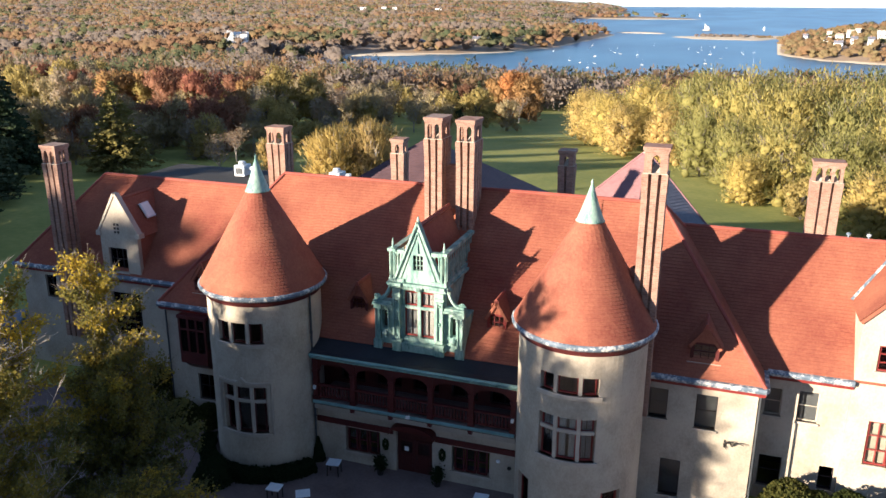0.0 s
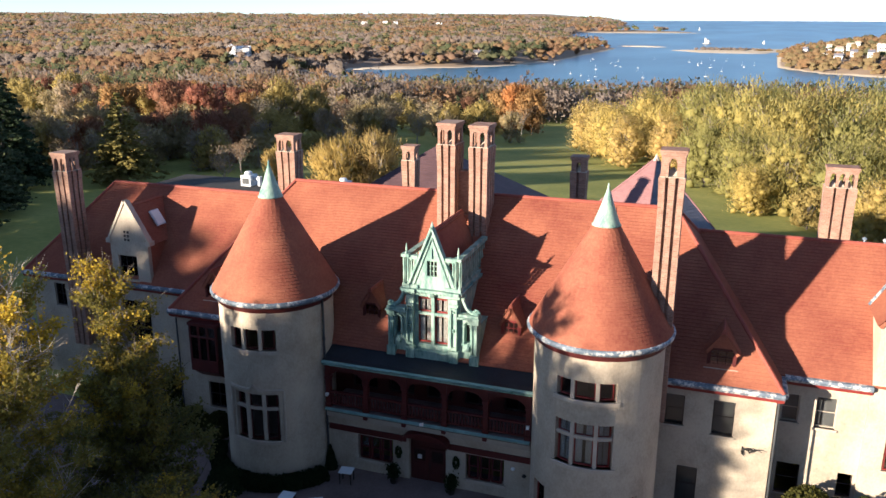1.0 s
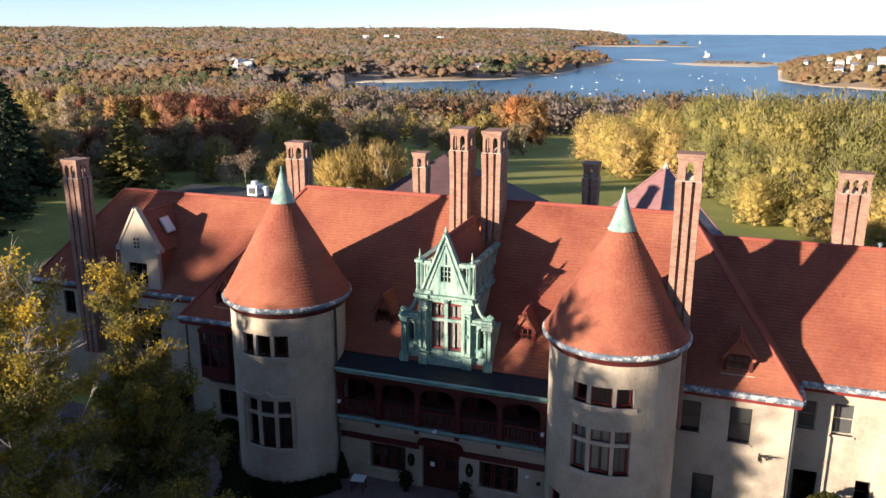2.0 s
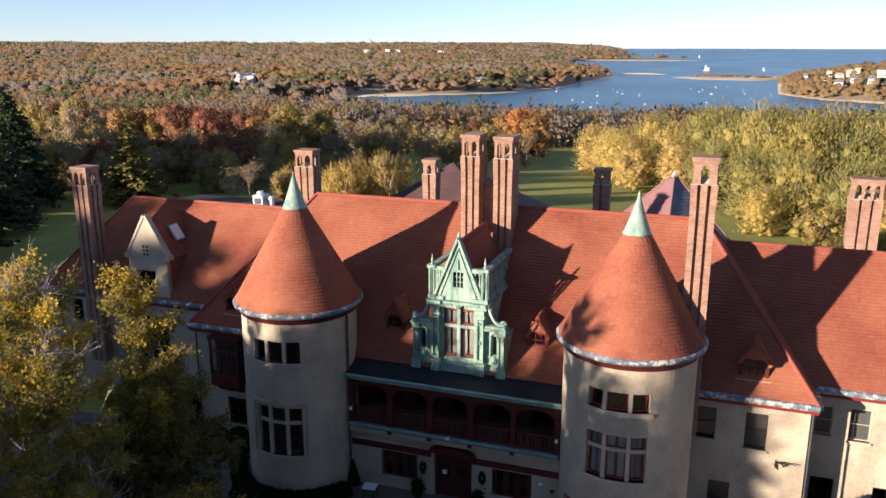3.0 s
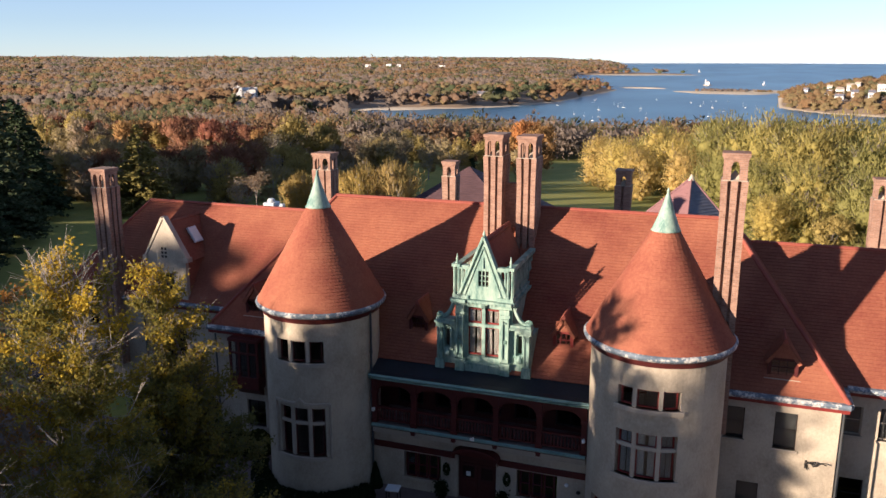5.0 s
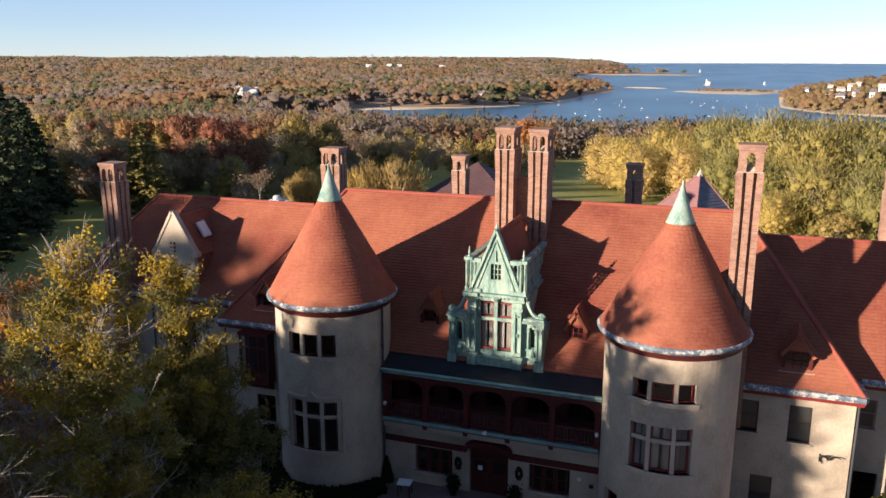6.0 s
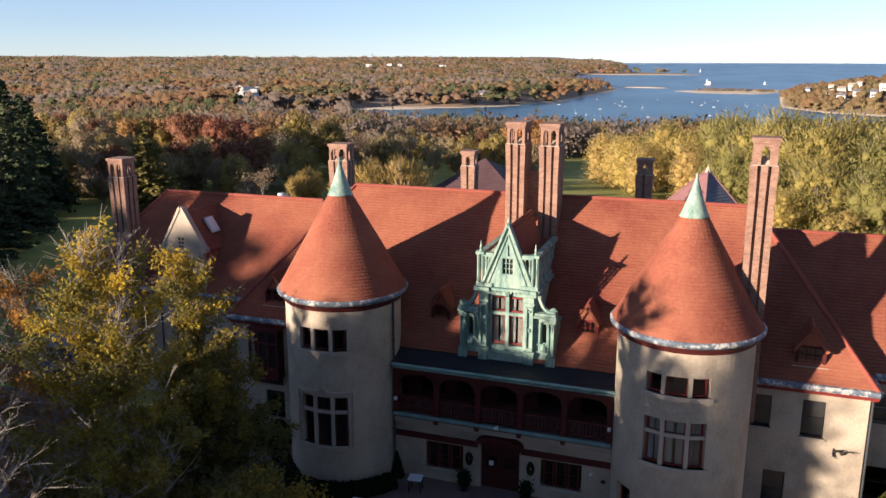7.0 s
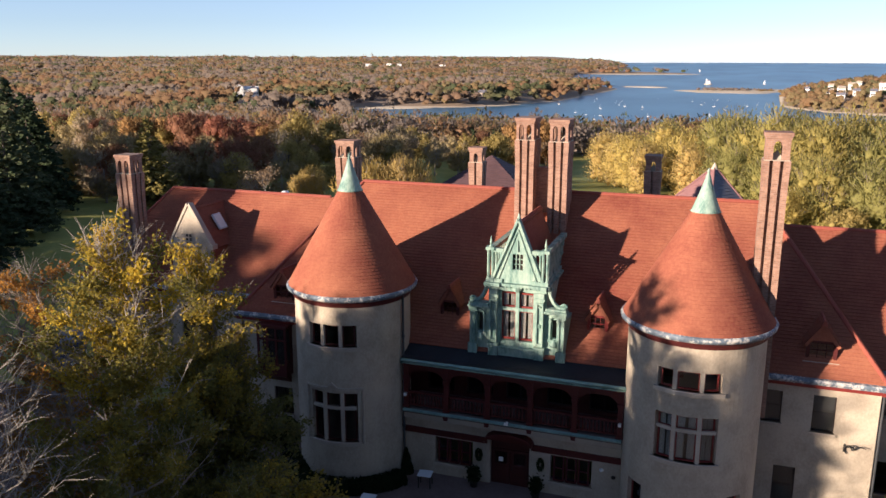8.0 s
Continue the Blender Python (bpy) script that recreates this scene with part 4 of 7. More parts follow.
for x, y, h in ((4, 122, 0.5), (11, 112, 0.5), (18, 104, 0.55), (25, 98, 0.5), (32, 97, 0.6), (39, 99, 0.6), (47, 98, 0.6)):
    tree("olive" if x % 2 else "golden", x, y, h, h * 1.15)
# single trees near the house
tree("spruce", -92, 104, 1.1, 1.6, 0)
for x, y, h, w in ((-89, 74, 1.0, 1.5), (-97, 82, 1.5, 1.7), (-104, 92, 1.35, 1.7), (-84, 66, 0.85, 1.4), (-113, 101, 1.3, 1.8), (-79, 58, 1.1, 1.5), (-71, 50, 1.0, 1.4)):
    tree("conifer", x, y, h, w)
for x, y, h, w in ((-59.5, 116, 1.0, 1.1), (-54.0, 119, 1.12, 1.1), (-70.5, 117, 0.85, 0.75)):
    tree("bush", x, y, h, w)
tree("bare", -76, 108, 0.6)
for x, y, h in ((-105, 108, 0.85), (-112, 118, 1.0), (-119, 128, 1.05), (-104, 122, 0.8)):
    tree("brown", x, y, h, h * 1.15)

# ---- the mansion ----
CX, G = -14.1, 0.2
EAVE, RIDGE_Y, RIDGE_Z = 7.5, 43.0, 14.72
mansion = thing("mansion", (CX, 43, G), "cream stucco mansion with red tiled roofs and two round towers", "house")


def fm(x, y, z=0.0, turn=0.0):
    """A facade's frame: local x along it, local -y outwards."""
    return pose(x, y, z, 0, 0, turn)


WIN_CACHE, BACKINGS = {}, {}


def window(m, w, h, cols=2, rows=2, frame=None, curtain=False, sill=True, deep=0.2, bar=0.05, blind=False):
    """A window w x h, its lower middle at m's origin, glass set back in the reveal."""
    frame = frame or DARK
    key = (round(w, 3), round(h, 3), cols, rows, frame.name, bar)
    if key not in WIN_CACHE:
        f = Mesh().ring(w, h, bar, -0.05, 0.05)
        g = Mesh().box(-w / 2 + bar * 0.6, w / 2 - bar * 0.6, 0.005, 0.013, bar * 0.6, h - bar * 0.6)
        v = Mesh().box(-bar * 0.35, bar * 0.35, -0.035, 0.035, bar, h - bar)
        t = Mesh().box(-w / 2 + bar, w / 2 - bar, -0.03, 0.03, -bar * 0.35, bar * 0.35)
        c = Mesh()
        n = 14
        px = [(-w / 2 + 0.05 + (w * 0.37) * i / n, 0.1 + 0.06 * math.sin(i * 2.1)) for i in range(n + 1)]
        for a, b in zip(px, px[1:]):
            c.quad((a[0], a[1], 0.04), (b[0], b[1], 0.04), (b[0], b[1], h - 0.04), (a[0], a[1], h - 0.04))
        s = Mesh().box(-w / 2 - 0.08, w / 2 + 0.08, -deep - 0.09, 0.02, -0.12, 0)
        WIN_CACHE[key] = (f.data("window", frame), g.data("pane", SHEET), c.weld().data("curtain", CURTAIN), s.data("sill", STONE), v.data("glazing_bar", frame), t.data("glazing_bar", frame))
    me = WIN_CACHE[key]
    m = m @ pose(0, deep, 0)
    win = part("window", me[0], None, mansion, "", m)
    pane = part("pane", me[1], None, win, "", m)
    pane.visible_shadow = False
    for i in range(1, cols):
        part("glazing_bar", me[4], None, win, "", m @ pose(-w / 2 + w * i / cols, 0, 0))
    for j in range(1, rows):
        part("glazing_bar", me[5], None, win, "", m @ pose(0, 0, h * j / rows))
    if curtain:
        part("curtain", me[2], None, win, "pale drawn curtain", m)
        part("curtain", me[2], None, win, "pale drawn curtain", m @ pose(0, 0.205, 0, 0, 0, 180))
    # added grey sheet that lightens the dark pane
    if blind:
        part("blind", BACKINGS.setdefault(key, None) or Mesh().box(-w / 2 + 0.02, w / 2 - 0.02, 0.06, 0.07, 0.02, h - 0.02).data("blind", PANE_GREY), None, win, "grey sheet added behind the pane to lift its tone", m)
    if sill:
        part("sill", me[3], None, win, "", m)
    return win


def wall(x0, x1, y, z0, z1, holes, name="wall", turn=0.0, mat_=None, deep=0.35):
    """A straight wall; holes as (x0, x1, z0, z1) along it. turn 0 faces -y, 90 faces +x."""
    m = fm(x0, y, 0, turn)
    f = lambda u, v, d: m @ Vector((u, d, v))
    part(name, pierced(f, [0, x1 - x0], [z0, z1], [(a - x0, b - x0, c, d) for a, b, c, d in holes], deep), mat_ or STUCCO, mansion)


def fill(holes, y, frame, cols=2, rows=2, curtain=False, blind=False):
    for a, b, c, d in holes:
        window(fm((a + b) / 2, y, c), b - a, d - c, cols, rows, frame, curtain, blind=blind)


# central range between the towers
WALL_Y = 35.45
gh = [(-18.2, -16.1, 0.95, 2.4), (-11.95, -9.85, 0.95, 2.4)]
door_hole = (-15.15, -13.05, G - 0.05, 2.75)
wall(-20.6, -7.6, WALL_Y, G - 0.3, 3.9, gh + [door_hole])
for a, b, c, d in gh:
    for i in range(3):
        w = (b - a - 0.2) / 3
        window(fm(a + 0.1 + w * (i + 0.5), WALL_Y, c), w - 0.06, d - c, 1, 2, RED, deep=0.14, sill=False, bar=0.09)
    part("sill", Mesh().box(a - 0.1, b + 0.1, WALL_Y - 0.1, WALL_Y + 0.1, c - 0.16, c), STONE, mansion)
for a, b in ((-20.0, -15.3), (-12.9, -8.2)):
    part("belt_course", Mesh().box(a, b, WALL_Y - 0.09, WALL_Y - 0.003, 2.5, 2.82), RED, mansion, "oxblood painted timber belt over the ground floor windows")
# entrance doors under an arched hood
door = part("door", Mesh().box(-15.15, -13.05, WALL_Y + 0.25, WALL_Y + 0.33, G, 2.75), DOORWOOD, mansion, "dark red double entrance door with small panes")
for s in (-1, 1):
    x = -14.1 + s * 0.5
    leafm = Mesh().box(x - 0.47, x + 0.47, WALL_Y + 0.19, WALL_Y + 0.25, G + 0.02, 2.2)
    for z0, z1 in ((G + 0.15, 0.75), (0.85, 1.25)):
        leafm.box(x - 0.34, x + 0.34, WALL_Y + 0.165, WALL_Y + 0.19, z0, z1)
    part("door_leaf", leafm, DOORWOOD, door)
    part("pane", Mesh().box(x - 0.32, x + 0.32, WALL_Y + 0.175, WALL_Y + 0.187, 1.4, 2.05), SHEET, door)
    part("notice" if s < 0 else "handle", Mesh().box(x - 0.12, x + 0.12, WALL_Y + 0.155, WALL_Y + 0.173, 1.5, 1.75) if s < 0 else Mesh().bar((x - 0.4, WALL_Y + 0.14, 1.05), (x - 0.4, WALL_Y + 0.14, 1.3), 0.02), WHITE if s < 0 else IRON, door, "white paper notice" if s < 0 else "")
hood = Mesh()
n = 12
prev = None
for i in range(n + 1):
    t = math.pi * i / n
    p = (-14.1 - 1.28 * math.cos(t), 2.72 + 0.52 * math.sin(t))
    if prev:
        hood.add([(q[0], y, q[1] + dz) for q in (prev, p) for y in (34.85, WALL_Y - 0.003) for dz in (0, 0.16)], ((0, 2, 6, 4), (1, 5, 7, 3), (0, 4, 5, 1), (2, 3, 7, 6)))
    prev = p
hood.prism([(-14.1 - 1.26 * math.cos(math.pi * i / n), WALL_Y - 0.05, 2.72 + 0.5 * math.sin(math.pi * i / n)) for i in range(n + 1)], (0, 0.045, 0))
part("door_hood", hood.weld(), RED, mansion, "arched dark red hood over the entrance")
for x in (-15.75, -12.45):
    wr_ = Mesh()
    _q = random.Random(int(x * 10))
    for _ in range(260):
        a = _q.uniform(0, 2 * math.pi)
        rr = _q.uniform(0.35, 1.0)
        leaf(wr_, _q, Vector((x + 0.2 * rr * math.cos(a), WALL_Y - _q.uniform(0.03, 0.14), 1.8 + 0.38 * rr * math.sin(a))), 0.1)
    part("wreath", wr_, L_BOX, mansion, "dark green oval wreath beside the entrance")
for x, z, mm in ((-9.35, 2.05, WHITE), (-8.75, 1.75, IRON)):
    part("wall_light", Mesh().lathe([(0.0, 0.1), (0.09, 0.07), (0.12, 0.0), (0.07, -0.06), (0.0, -0.07)], 12, (x, WALL_Y - 0.1, z)).bar((x, WALL_Y - 0.1, z), (x, WALL_Y, z), 0.03), mm, mansion)
part("spotlight", Mesh().box(-14.2, -14.0, 34.5, 34.62, 4.1, 4.22).bar((-14.1, 34.56, 4.2), (-14.0, 34.5, 4.3), 0.05), WHITE, mansion, "small white spotlight on the gutter")

# the loggia
LX0, LX1, LY = -19.75, -8.4, 34.72
slab = Mesh().box(LX0, LX1, LY + 0.06, 37.3, 3.88, 4.08)
part("loggia_floor", slab, PAVING, mansion)
edge = Mesh()
edge.prism([(LX0, LY + 0.06, 3.96), (LX0, LY - 0.06, 3.99), (LX0, LY - 0.08, 4.07), (LX0, LY + 0.1, 4.11), (LX0, LY + 0.1, 3.96)], (LX1 - LX0, 0, 0))
part("gutter", edge, COPPER_DK, mansion, "weathered copper gutter along the loggia floor")
ledge = Mesh().box(LX0, LX1, 34.9, WALL_Y, 3.55, 3.86)
part("cornice", ledge, STONE, mansion)
for i in range(6):
    x = LX0 + 0.12 + (LX1 - LX0 - 0.24) * i / 5
    post = Mesh().box(x - 0.13, x + 0.13, LY + 0.16, LY + 0.44, 4.12, 6.45)
    post.box(x - 0.17, x + 0.17, LY + 0.12, LY + 0.48, 4.12, 4.32)
    post.box(x - 0.17, x + 0.17, LY + 0.12, LY + 0.48, 5.75, 5.9)
    if 0 < i < 5:
        post.prism([(x - 0.14, LY + 0.02, 4.0), (x + 0.14, LY + 0.02, 4.0), (x + 0.10, LY + 0.02, 3.72), (x - 0.10, LY + 0.02, 3.72)], (0, 0.3, 0))
    part("post", post, RED, mansion)
BAY_W = (LX1 - LX0 - 0.24) / 5
bal = Mesh().lathe([(0.045, 0), (0.045, 0.06), (0.025, 0.1), (0.05, 0.25), (0.02, 0.42), (0.045, 0.48), (0.045, 0.52)], 6).data("baluster", RED)
for i in range(5):
    xa, xb = LX0 + 0.12 + BAY_W * i + 0.14, LX0 + 0.12 + BAY_W * (i + 1) - 0.14
    part("handrail", Mesh().box(xa, xb, LY + 0.22, LY + 0.4, 4.93, 5.02), RED, mansion)
    part("bottom_rail", Mesh().box(xa, xb, LY + 0.25, LY + 0.37, 4.24, 4.32), RED, mansion)
    k = 11
    for j in range(k):
        part("baluster", bal, None, mansion, "", pose(xa + (xb - xa) * (j + 0.5) / k, LY + 0.31, 4.32) @ Matrix.Diagonal((1.2, 1.2, 1.18, 1)))
    arch = Mesh()
    cx_, hw = (xa + xb) / 2, (xb - xa) / 2
    xs = [cx_ + hw * (-1 + 2 * q / 16) for q in range(17)]
    zz = [5.85 + 0.42 * min(1.0, (1 - abs((x - cx_) / hw) ** 4.0)) for x in xs]
    for a, b, za, zb in zip(xs, xs[1:], zz, zz[1:]):
        arch.add([(x, y, z) for x, z1 in ((a, za), (b, zb)) for y in (LY + 0.22, LY + 0.38) for z in (z1, 6.45)], ((0, 1, 5, 4), (2, 6, 7, 3), (0, 4, 6, 2), (1, 3, 7, 5)))
    part("arch", arch.weld(), RED, mansion)
part("loggia_beam", Mesh().box(LX0, LX1, LY + 0.1, LY + 0.45, 6.45, 6.62), RED, mansion)
part("loggia_ceiling", Mesh().box(LX0, LX1, LY + 0.46, 37.3, 6.46, 6.6), RED, mansion)
lh = [(LX0 + 0.12 + BAY_W * (i + 0.5) - 0.75, LX0 + 0.12 + BAY_W * (i + 0.5) + 0.75, 4.3, 6.1) for i in range(5)]
wall(-20.6, -7.6, 37.3, 3.9, 7.6, lh, "loggia_back_wall", mat_=RED)
for a, b, c, d in lh:
    window(fm((a + b) / 2, 37.3, c), b - a, d - c, 2, 2, DARK, sill=False)
for x in (LX0 + 0.12, LX1 - 0.12):
    part("floodlight", Mesh().box(x - 0.07, x + 0.07, LY - 0.04, LY + 0.12, 4.82, 4.98), WHITE, mansion, "small white floodlight on the loggia post")
# eaves of the central roof
gut = Mesh()
gut.prism([(LX0 - 0.1, 35.15, 6.92), (LX0 - 0.1, 34.74, 6.89), (LX0 - 0.1, 34.64, 6.84), (LX0 - 0.1, 34.64, 6.78), (LX0 - 0.1, 34.80, 6.68), (LX0 - 0.1, 35.15, 6.66)], (LX1 - LX0 + 0.2, 0, 0))
part("gutter", gut, COPPER_DK, mansion, "blue-green copper gutter over the loggia")
gl = Mesh().box(LX0 - 0.1, LX1 + 0.1, 34.70, 34.80, 6.64, 6.70)
part("gutter_edge", gl, COPPER, mansion)
lead = Mesh()
lead.prism([(LX0 - 0.4, 35.15, 6.925), (LX0 - 0.4, 36.15, 7.27), (LX0 - 0.4, 36.15, 7.15), (LX0 - 0.4, 35.15, 6.80)], (LX1 - LX0 + 0.8, 0, 0))
lead.prism([(LX0 - 0.1, 34.77, 6.915), (LX0 - 0.1, 35.15, 6.945), (LX0 - 0.1, 35.15, 6.925), (LX0 - 0.1, 34.77, 6.896)], (LX1 - LX0 + 0.2, 0, 0))
part("lead_apron", lead, LEAD, mansion, "dark lead apron at the foot of the tiles")

# roofs
front_mid = tiles(Mesh(), [(-22.4, 36.1, 7.27), (-5.8, 36.1, 7.27), (-5.8, RIDGE_Y, RIDGE_Z), (-22.4, RIDGE_Y, RIDGE_Z)], seed=1)
part("roof", front_mid, TILE, mansion, "main roof slope of red clay tiles")
E0, E1, EY0, EY1, H0, H1 = CX - 17.25, CX + 17.25, 37.1, 48.9, CX - 11.45, CX + 11.45
part("roof", tiles(Mesh(), [(E0, EY0, EAVE), (-20.5, EY0, EAVE), (-20.5, RIDGE_Y, RIDGE_Z - 0.03), (H0, RIDGE_Y, RIDGE_Z - 0.03)], seed=2), TILE, mansion)
part("roof", tiles(Mesh(), [(-7.5, EY0, EAVE), (E1, EY0, EAVE), (H1, RIDGE_Y, RIDGE_Z - 0.03), (-7.5, RIDGE_Y, RIDGE_Z - 0.03)], seed=3), TILE, mansion)
part("roof", tiles(Mesh(), [(E1, EY0, EAVE), (E1, EY1, EAVE), (H1, RIDGE_Y, RIDGE_Z - 0.03)], seed=4), TILE, mansion)
part("roof", tiles(Mesh(), [(E0, EY1, EAVE), (E0, EY0, EAVE), (H0, RIDGE_Y, RIDGE_Z - 0.03)], seed=5), TILE, mansion)
part("roof", tiles(Mesh(), [(E1, EY1, EAVE), (E0, EY1, EAVE), (H0, RIDGE_Y, RIDGE_Z - 0.03), (H1, RIDGE_Y, RIDGE_Z - 0.03)], row=0.5, wide=1.0, seed=6), TILE, mansion)


RIDGE_TILE = {}


def ridge(a, b, r=0.11, step=0.42):
    """A row of rounded ridge tiles."""
    a, b = Vector(a), Vector(b)
    k = max(1, round((b - a).length / step))
    me = RIDGE_TILE.setdefault(r, None) or Mesh().bar((0, 0, 0), (0, step * 1.08, 0), r * 1.06, n=8, w2=r * 0.92).data("ridge_tile", TILE_OLD)
    RIDGE_TILE[r] = me
    turn = (b - a).to_track_quat("Y", "Z").to_matrix().to_4x4()
    rg = part("ridge", Mesh().bar(a, b, r * 0.6, n=6), TILE_OLD, mansion)
    for i in range(k):
        part("ridge_tile", me, None, rg, "", Matrix.Translation(a.lerp(b, i / k)) @ turn)


ridge((H0, RIDGE_Y, RIDGE_Z + 0.02), (H1, RIDGE_Y, RIDGE_Z + 0.02))
for e, h in ((E0, H0), (E1, H1)):
    ridge((e, EY0, EAVE + 0.03), (h, RIDGE_Y, RIDGE_Z + 0.02))
    ridge((e, EY1, EAVE + 0.03), (h, RIDGE_Y, RIDGE_Z + 0.02))
# wings
WLY, WLR, WLZ, WLE = 40.0, 44.3, 13.35, 7.6
part("roof", tiles(Mesh(), [(-45.6, WLY, WLE), (-28.0, WLY, WLE), (-28.0, WLR, WLZ), (-40.7, WLR, WLZ)], seed=7), TILE, mansion)
part("roof", tiles(Mesh(), [(-45.6, 48.6, WLE), (-45.6, WLY, WLE), (-40.7, WLR, WLZ)], seed=8), TILE, mansion)
part("roof", tiles(Mesh(), [(-28, 48.6, WLE), (-45.6, 48.6, WLE), (-40.7, WLR, WLZ), (-28, WLR, WLZ)], row=0.5, wide=1.0, seed=9), TILE, mansion)
ridge((-40.7, WLR, WLZ + 0.02), (-28.6, WLR, WLZ + 0.02))
ridge((-45.6, WLY, WLE + 0.03), (-40.7, WLR, WLZ + 0.02))
WRY, WRE = 39.2, 7.6
part("roof", tiles(Mesh(), [(-1.8, WRY, WRE), (21.0, WRY, WRE), (21.0, WLR, 13.3), (-1.8, WLR, 13.3)], seed=10), TILE, mansion)
part("roof", tiles(Mesh(), [(21.0, 49.4, WRE), (-1.8, 49.4, WRE), (-1.8, WLR, 13.3), (21.0, WLR, 13.3)], row=0.5, wide=1.0, seed=11), TILE, mansion)
ridge((-1.6, WLR, 13.32), (21.0, WLR, 13.32))

# walls of the blocks and wings
la = [(-29.15, -27.9, 1.3, 3.0)]
wall(-31.1, -22.0, 37.35, G - 0.3, EAVE - 0.1, la)
fill(la, 37.35, DARK)
ra = [(-2.15, -1.25, 5.02, 6.65), (0.1, 1.1, 4.8, 6.65), (-1.35, -0.35, 0.7, 2.8)]
wall(-6.0, 2.9, 37.35, G - 0.3, EAVE - 0.1, ra)
fill(ra, 37.35, DARK, 1, 2, blind=True)
side = Mesh().box(2.55, 2.9, 37.70, 48.6, G - 0.3, EAVE - 0.1)
part("wall", side, STUCCO, mansion)
part("wall", Mesh().box(-31.1, -30.75, 37.70, 48.6, G - 0.3, EAVE - 0.1), STUCCO, mansion)
part("wall", Mesh().box(-31.1, 2.9, 48.3, 48.65, G - 0.3, EAVE - 0.1), STUCCO, mansion)
wl = [(-37.7, -35.4, 3.3, 6.35), (-43.3, -42.35, 5.3, 6.9), (-38.2, -36.4, 0.8, 2.0)]
wall(-45.3, -31.1, 40.2, G - 0.3, 7.5, wl)
fill(wl[:1], 40.2, DARK, 3, 3)
fill(wl[1:], 40.2, DARK, 2, 2)
part("wall", Mesh().box(-45.3, -44.95, 40.55, 48.3, G - 0.3, 7.5), STUCCO, mansion)
part("wall", Mesh().box(-45.3, -31.1, 48.0, 48.35, G - 0.3, 7.5), STUCCO, mansion)
wr = [(3.35, 4.15, 5.05, 6.55), (4.9, 5.87, 4.95, 6.6), (3.45, 4.55, 1.0, 2.75), (6.3, 7.0, 1.35, 2.65)]
wall(2.9, 7.15, 39.5, G - 0.3, 7.5, wr)
fill(wr[:2], 39.5, STONE, 1, 2, blind=True)
fill(wr[2:], 39.5, DARK, 1, 2)
part("wall", Mesh().box(7.1, 21.0, 39.51, 39.8, G - 0.3, 7.5), STUCCO, mansion)
part("wall", Mesh().box(20.65, 21.0, 39.8, 49.0, G - 0.3, 13.0), STUCCO, mansion)
# shaped gable bay of the east wing
gx0, gx1, gy = 7.15, 12.3, 39.25
gb = [(8.1, 10.2, 3.3, 5.65), (8.0, 10.1, 8.3, 9.6)]
wall(gx0, gx1, gy, G - 0.3, 10.9, gb, deep=0.25)
for a, b, c, d in gb:
    for i in range(2):
        w = (b - a) / 2
        window(fm(a + w * (i + 0.5), gy, c), w - 0.05, d - c, 2, 3, RED_BR, bar=0.08, deep=0.12)
gapex, gmid, gez = 13.75, (gx0 + gx1) / 2, 10.72
part("gable", Mesh().prism([(gx0, gy, 10.9), (gx0, gy, 10.91), (gmid, gy, gapex - 0.05), (gx1, gy, 10.91), (gx1, gy, 10.9)], (0, 0.3, 0)), STUCCO, mansion, "stucco gable of the east bay")
for s in (-1, 1):
    xe = gmid + s * (gx1 - gmid + 0.18)
    bay = tiles(Mesh(), [(xe, gy - 0.12, gez), (xe, 44.9, gez), (gmid, 44.9, gapex), (gmid, gy - 0.12, gapex)], seed=12)
    part("roof", bay, TILE, mansion)
    part("cheek", Mesh().box(min(gx0, gx0 + 0.2) if s < 0 else gx1 - 0.2, gx0 + 0.2 if s < 0 else gx1, gy + 0.31, 42.2, 7.5, gez), STUCCO, mansion)
    part("valley_flashing", Mesh().bar((xe, 42.02, gez + 0.06), (gmid, 44.72, gapex + 0.06), 0.1, n=6), GUTTER, mansion, "pale lead flashing in the roof valley")
ridge((gmid, gy - 0.12, gapex + 0.02), (gmid, 44.7, gapex + 0.02))
for x in (6.7, 7.65):
    part("ridge_vent", Mesh().lathe([(0.05, 0), (0.05, 0.16), (0.11, 0.18), (0.12, 0.28), (0.0, 0.33)], 10, (x, WLR, 13.35)), GUTTER, mansion, "small grey vent cap on the ridge")


def eave_run(a, b, z, out=(0, -1)):
    """Peeling gutter over a red cornice along an eave."""
    a, b = Vector((*a, z)), Vector((*b, z))
    o = Vector((*out, 0))
    up = Vector((0, 0, 1))
    g = [a + o * x + up * h for x, h in ((-0.05, 0.08), (0.16, 0.05), (0.22, -0.06), (0.16, -0.2), (-0.05, -0.22))]
    part("gutter", Mesh().prism(g, b - a), GUTTER, mansion, "white gutter with peeling dark paint")
    c = [a + o * x + up * h for x, h in ((-0.28, -0.222), (0.06, -0.222), (0.0, -0.42), (-0.28, -0.46))]
    part("cornice", Mesh().prism(c, b - a), RED_BR, mansion, "red painted eaves moulding")


eave_run((E0 - 0.05, EY0), (-25.2, EY0), EAVE)
eave_run((-2.9, EY0), (E1 + 0.05, EY0), EAVE)
eave_run((E1, EY0), (E1, 39.3), EAVE, (1, 0))
eave_run((E0, EY0), (E0, 40.1), EAVE, (-1, 0))
eave_run((-45.7, WLY), (-31.4, WLY), WLE)
eave_run((3.3, WRY), (7.2, WRY), WRE)


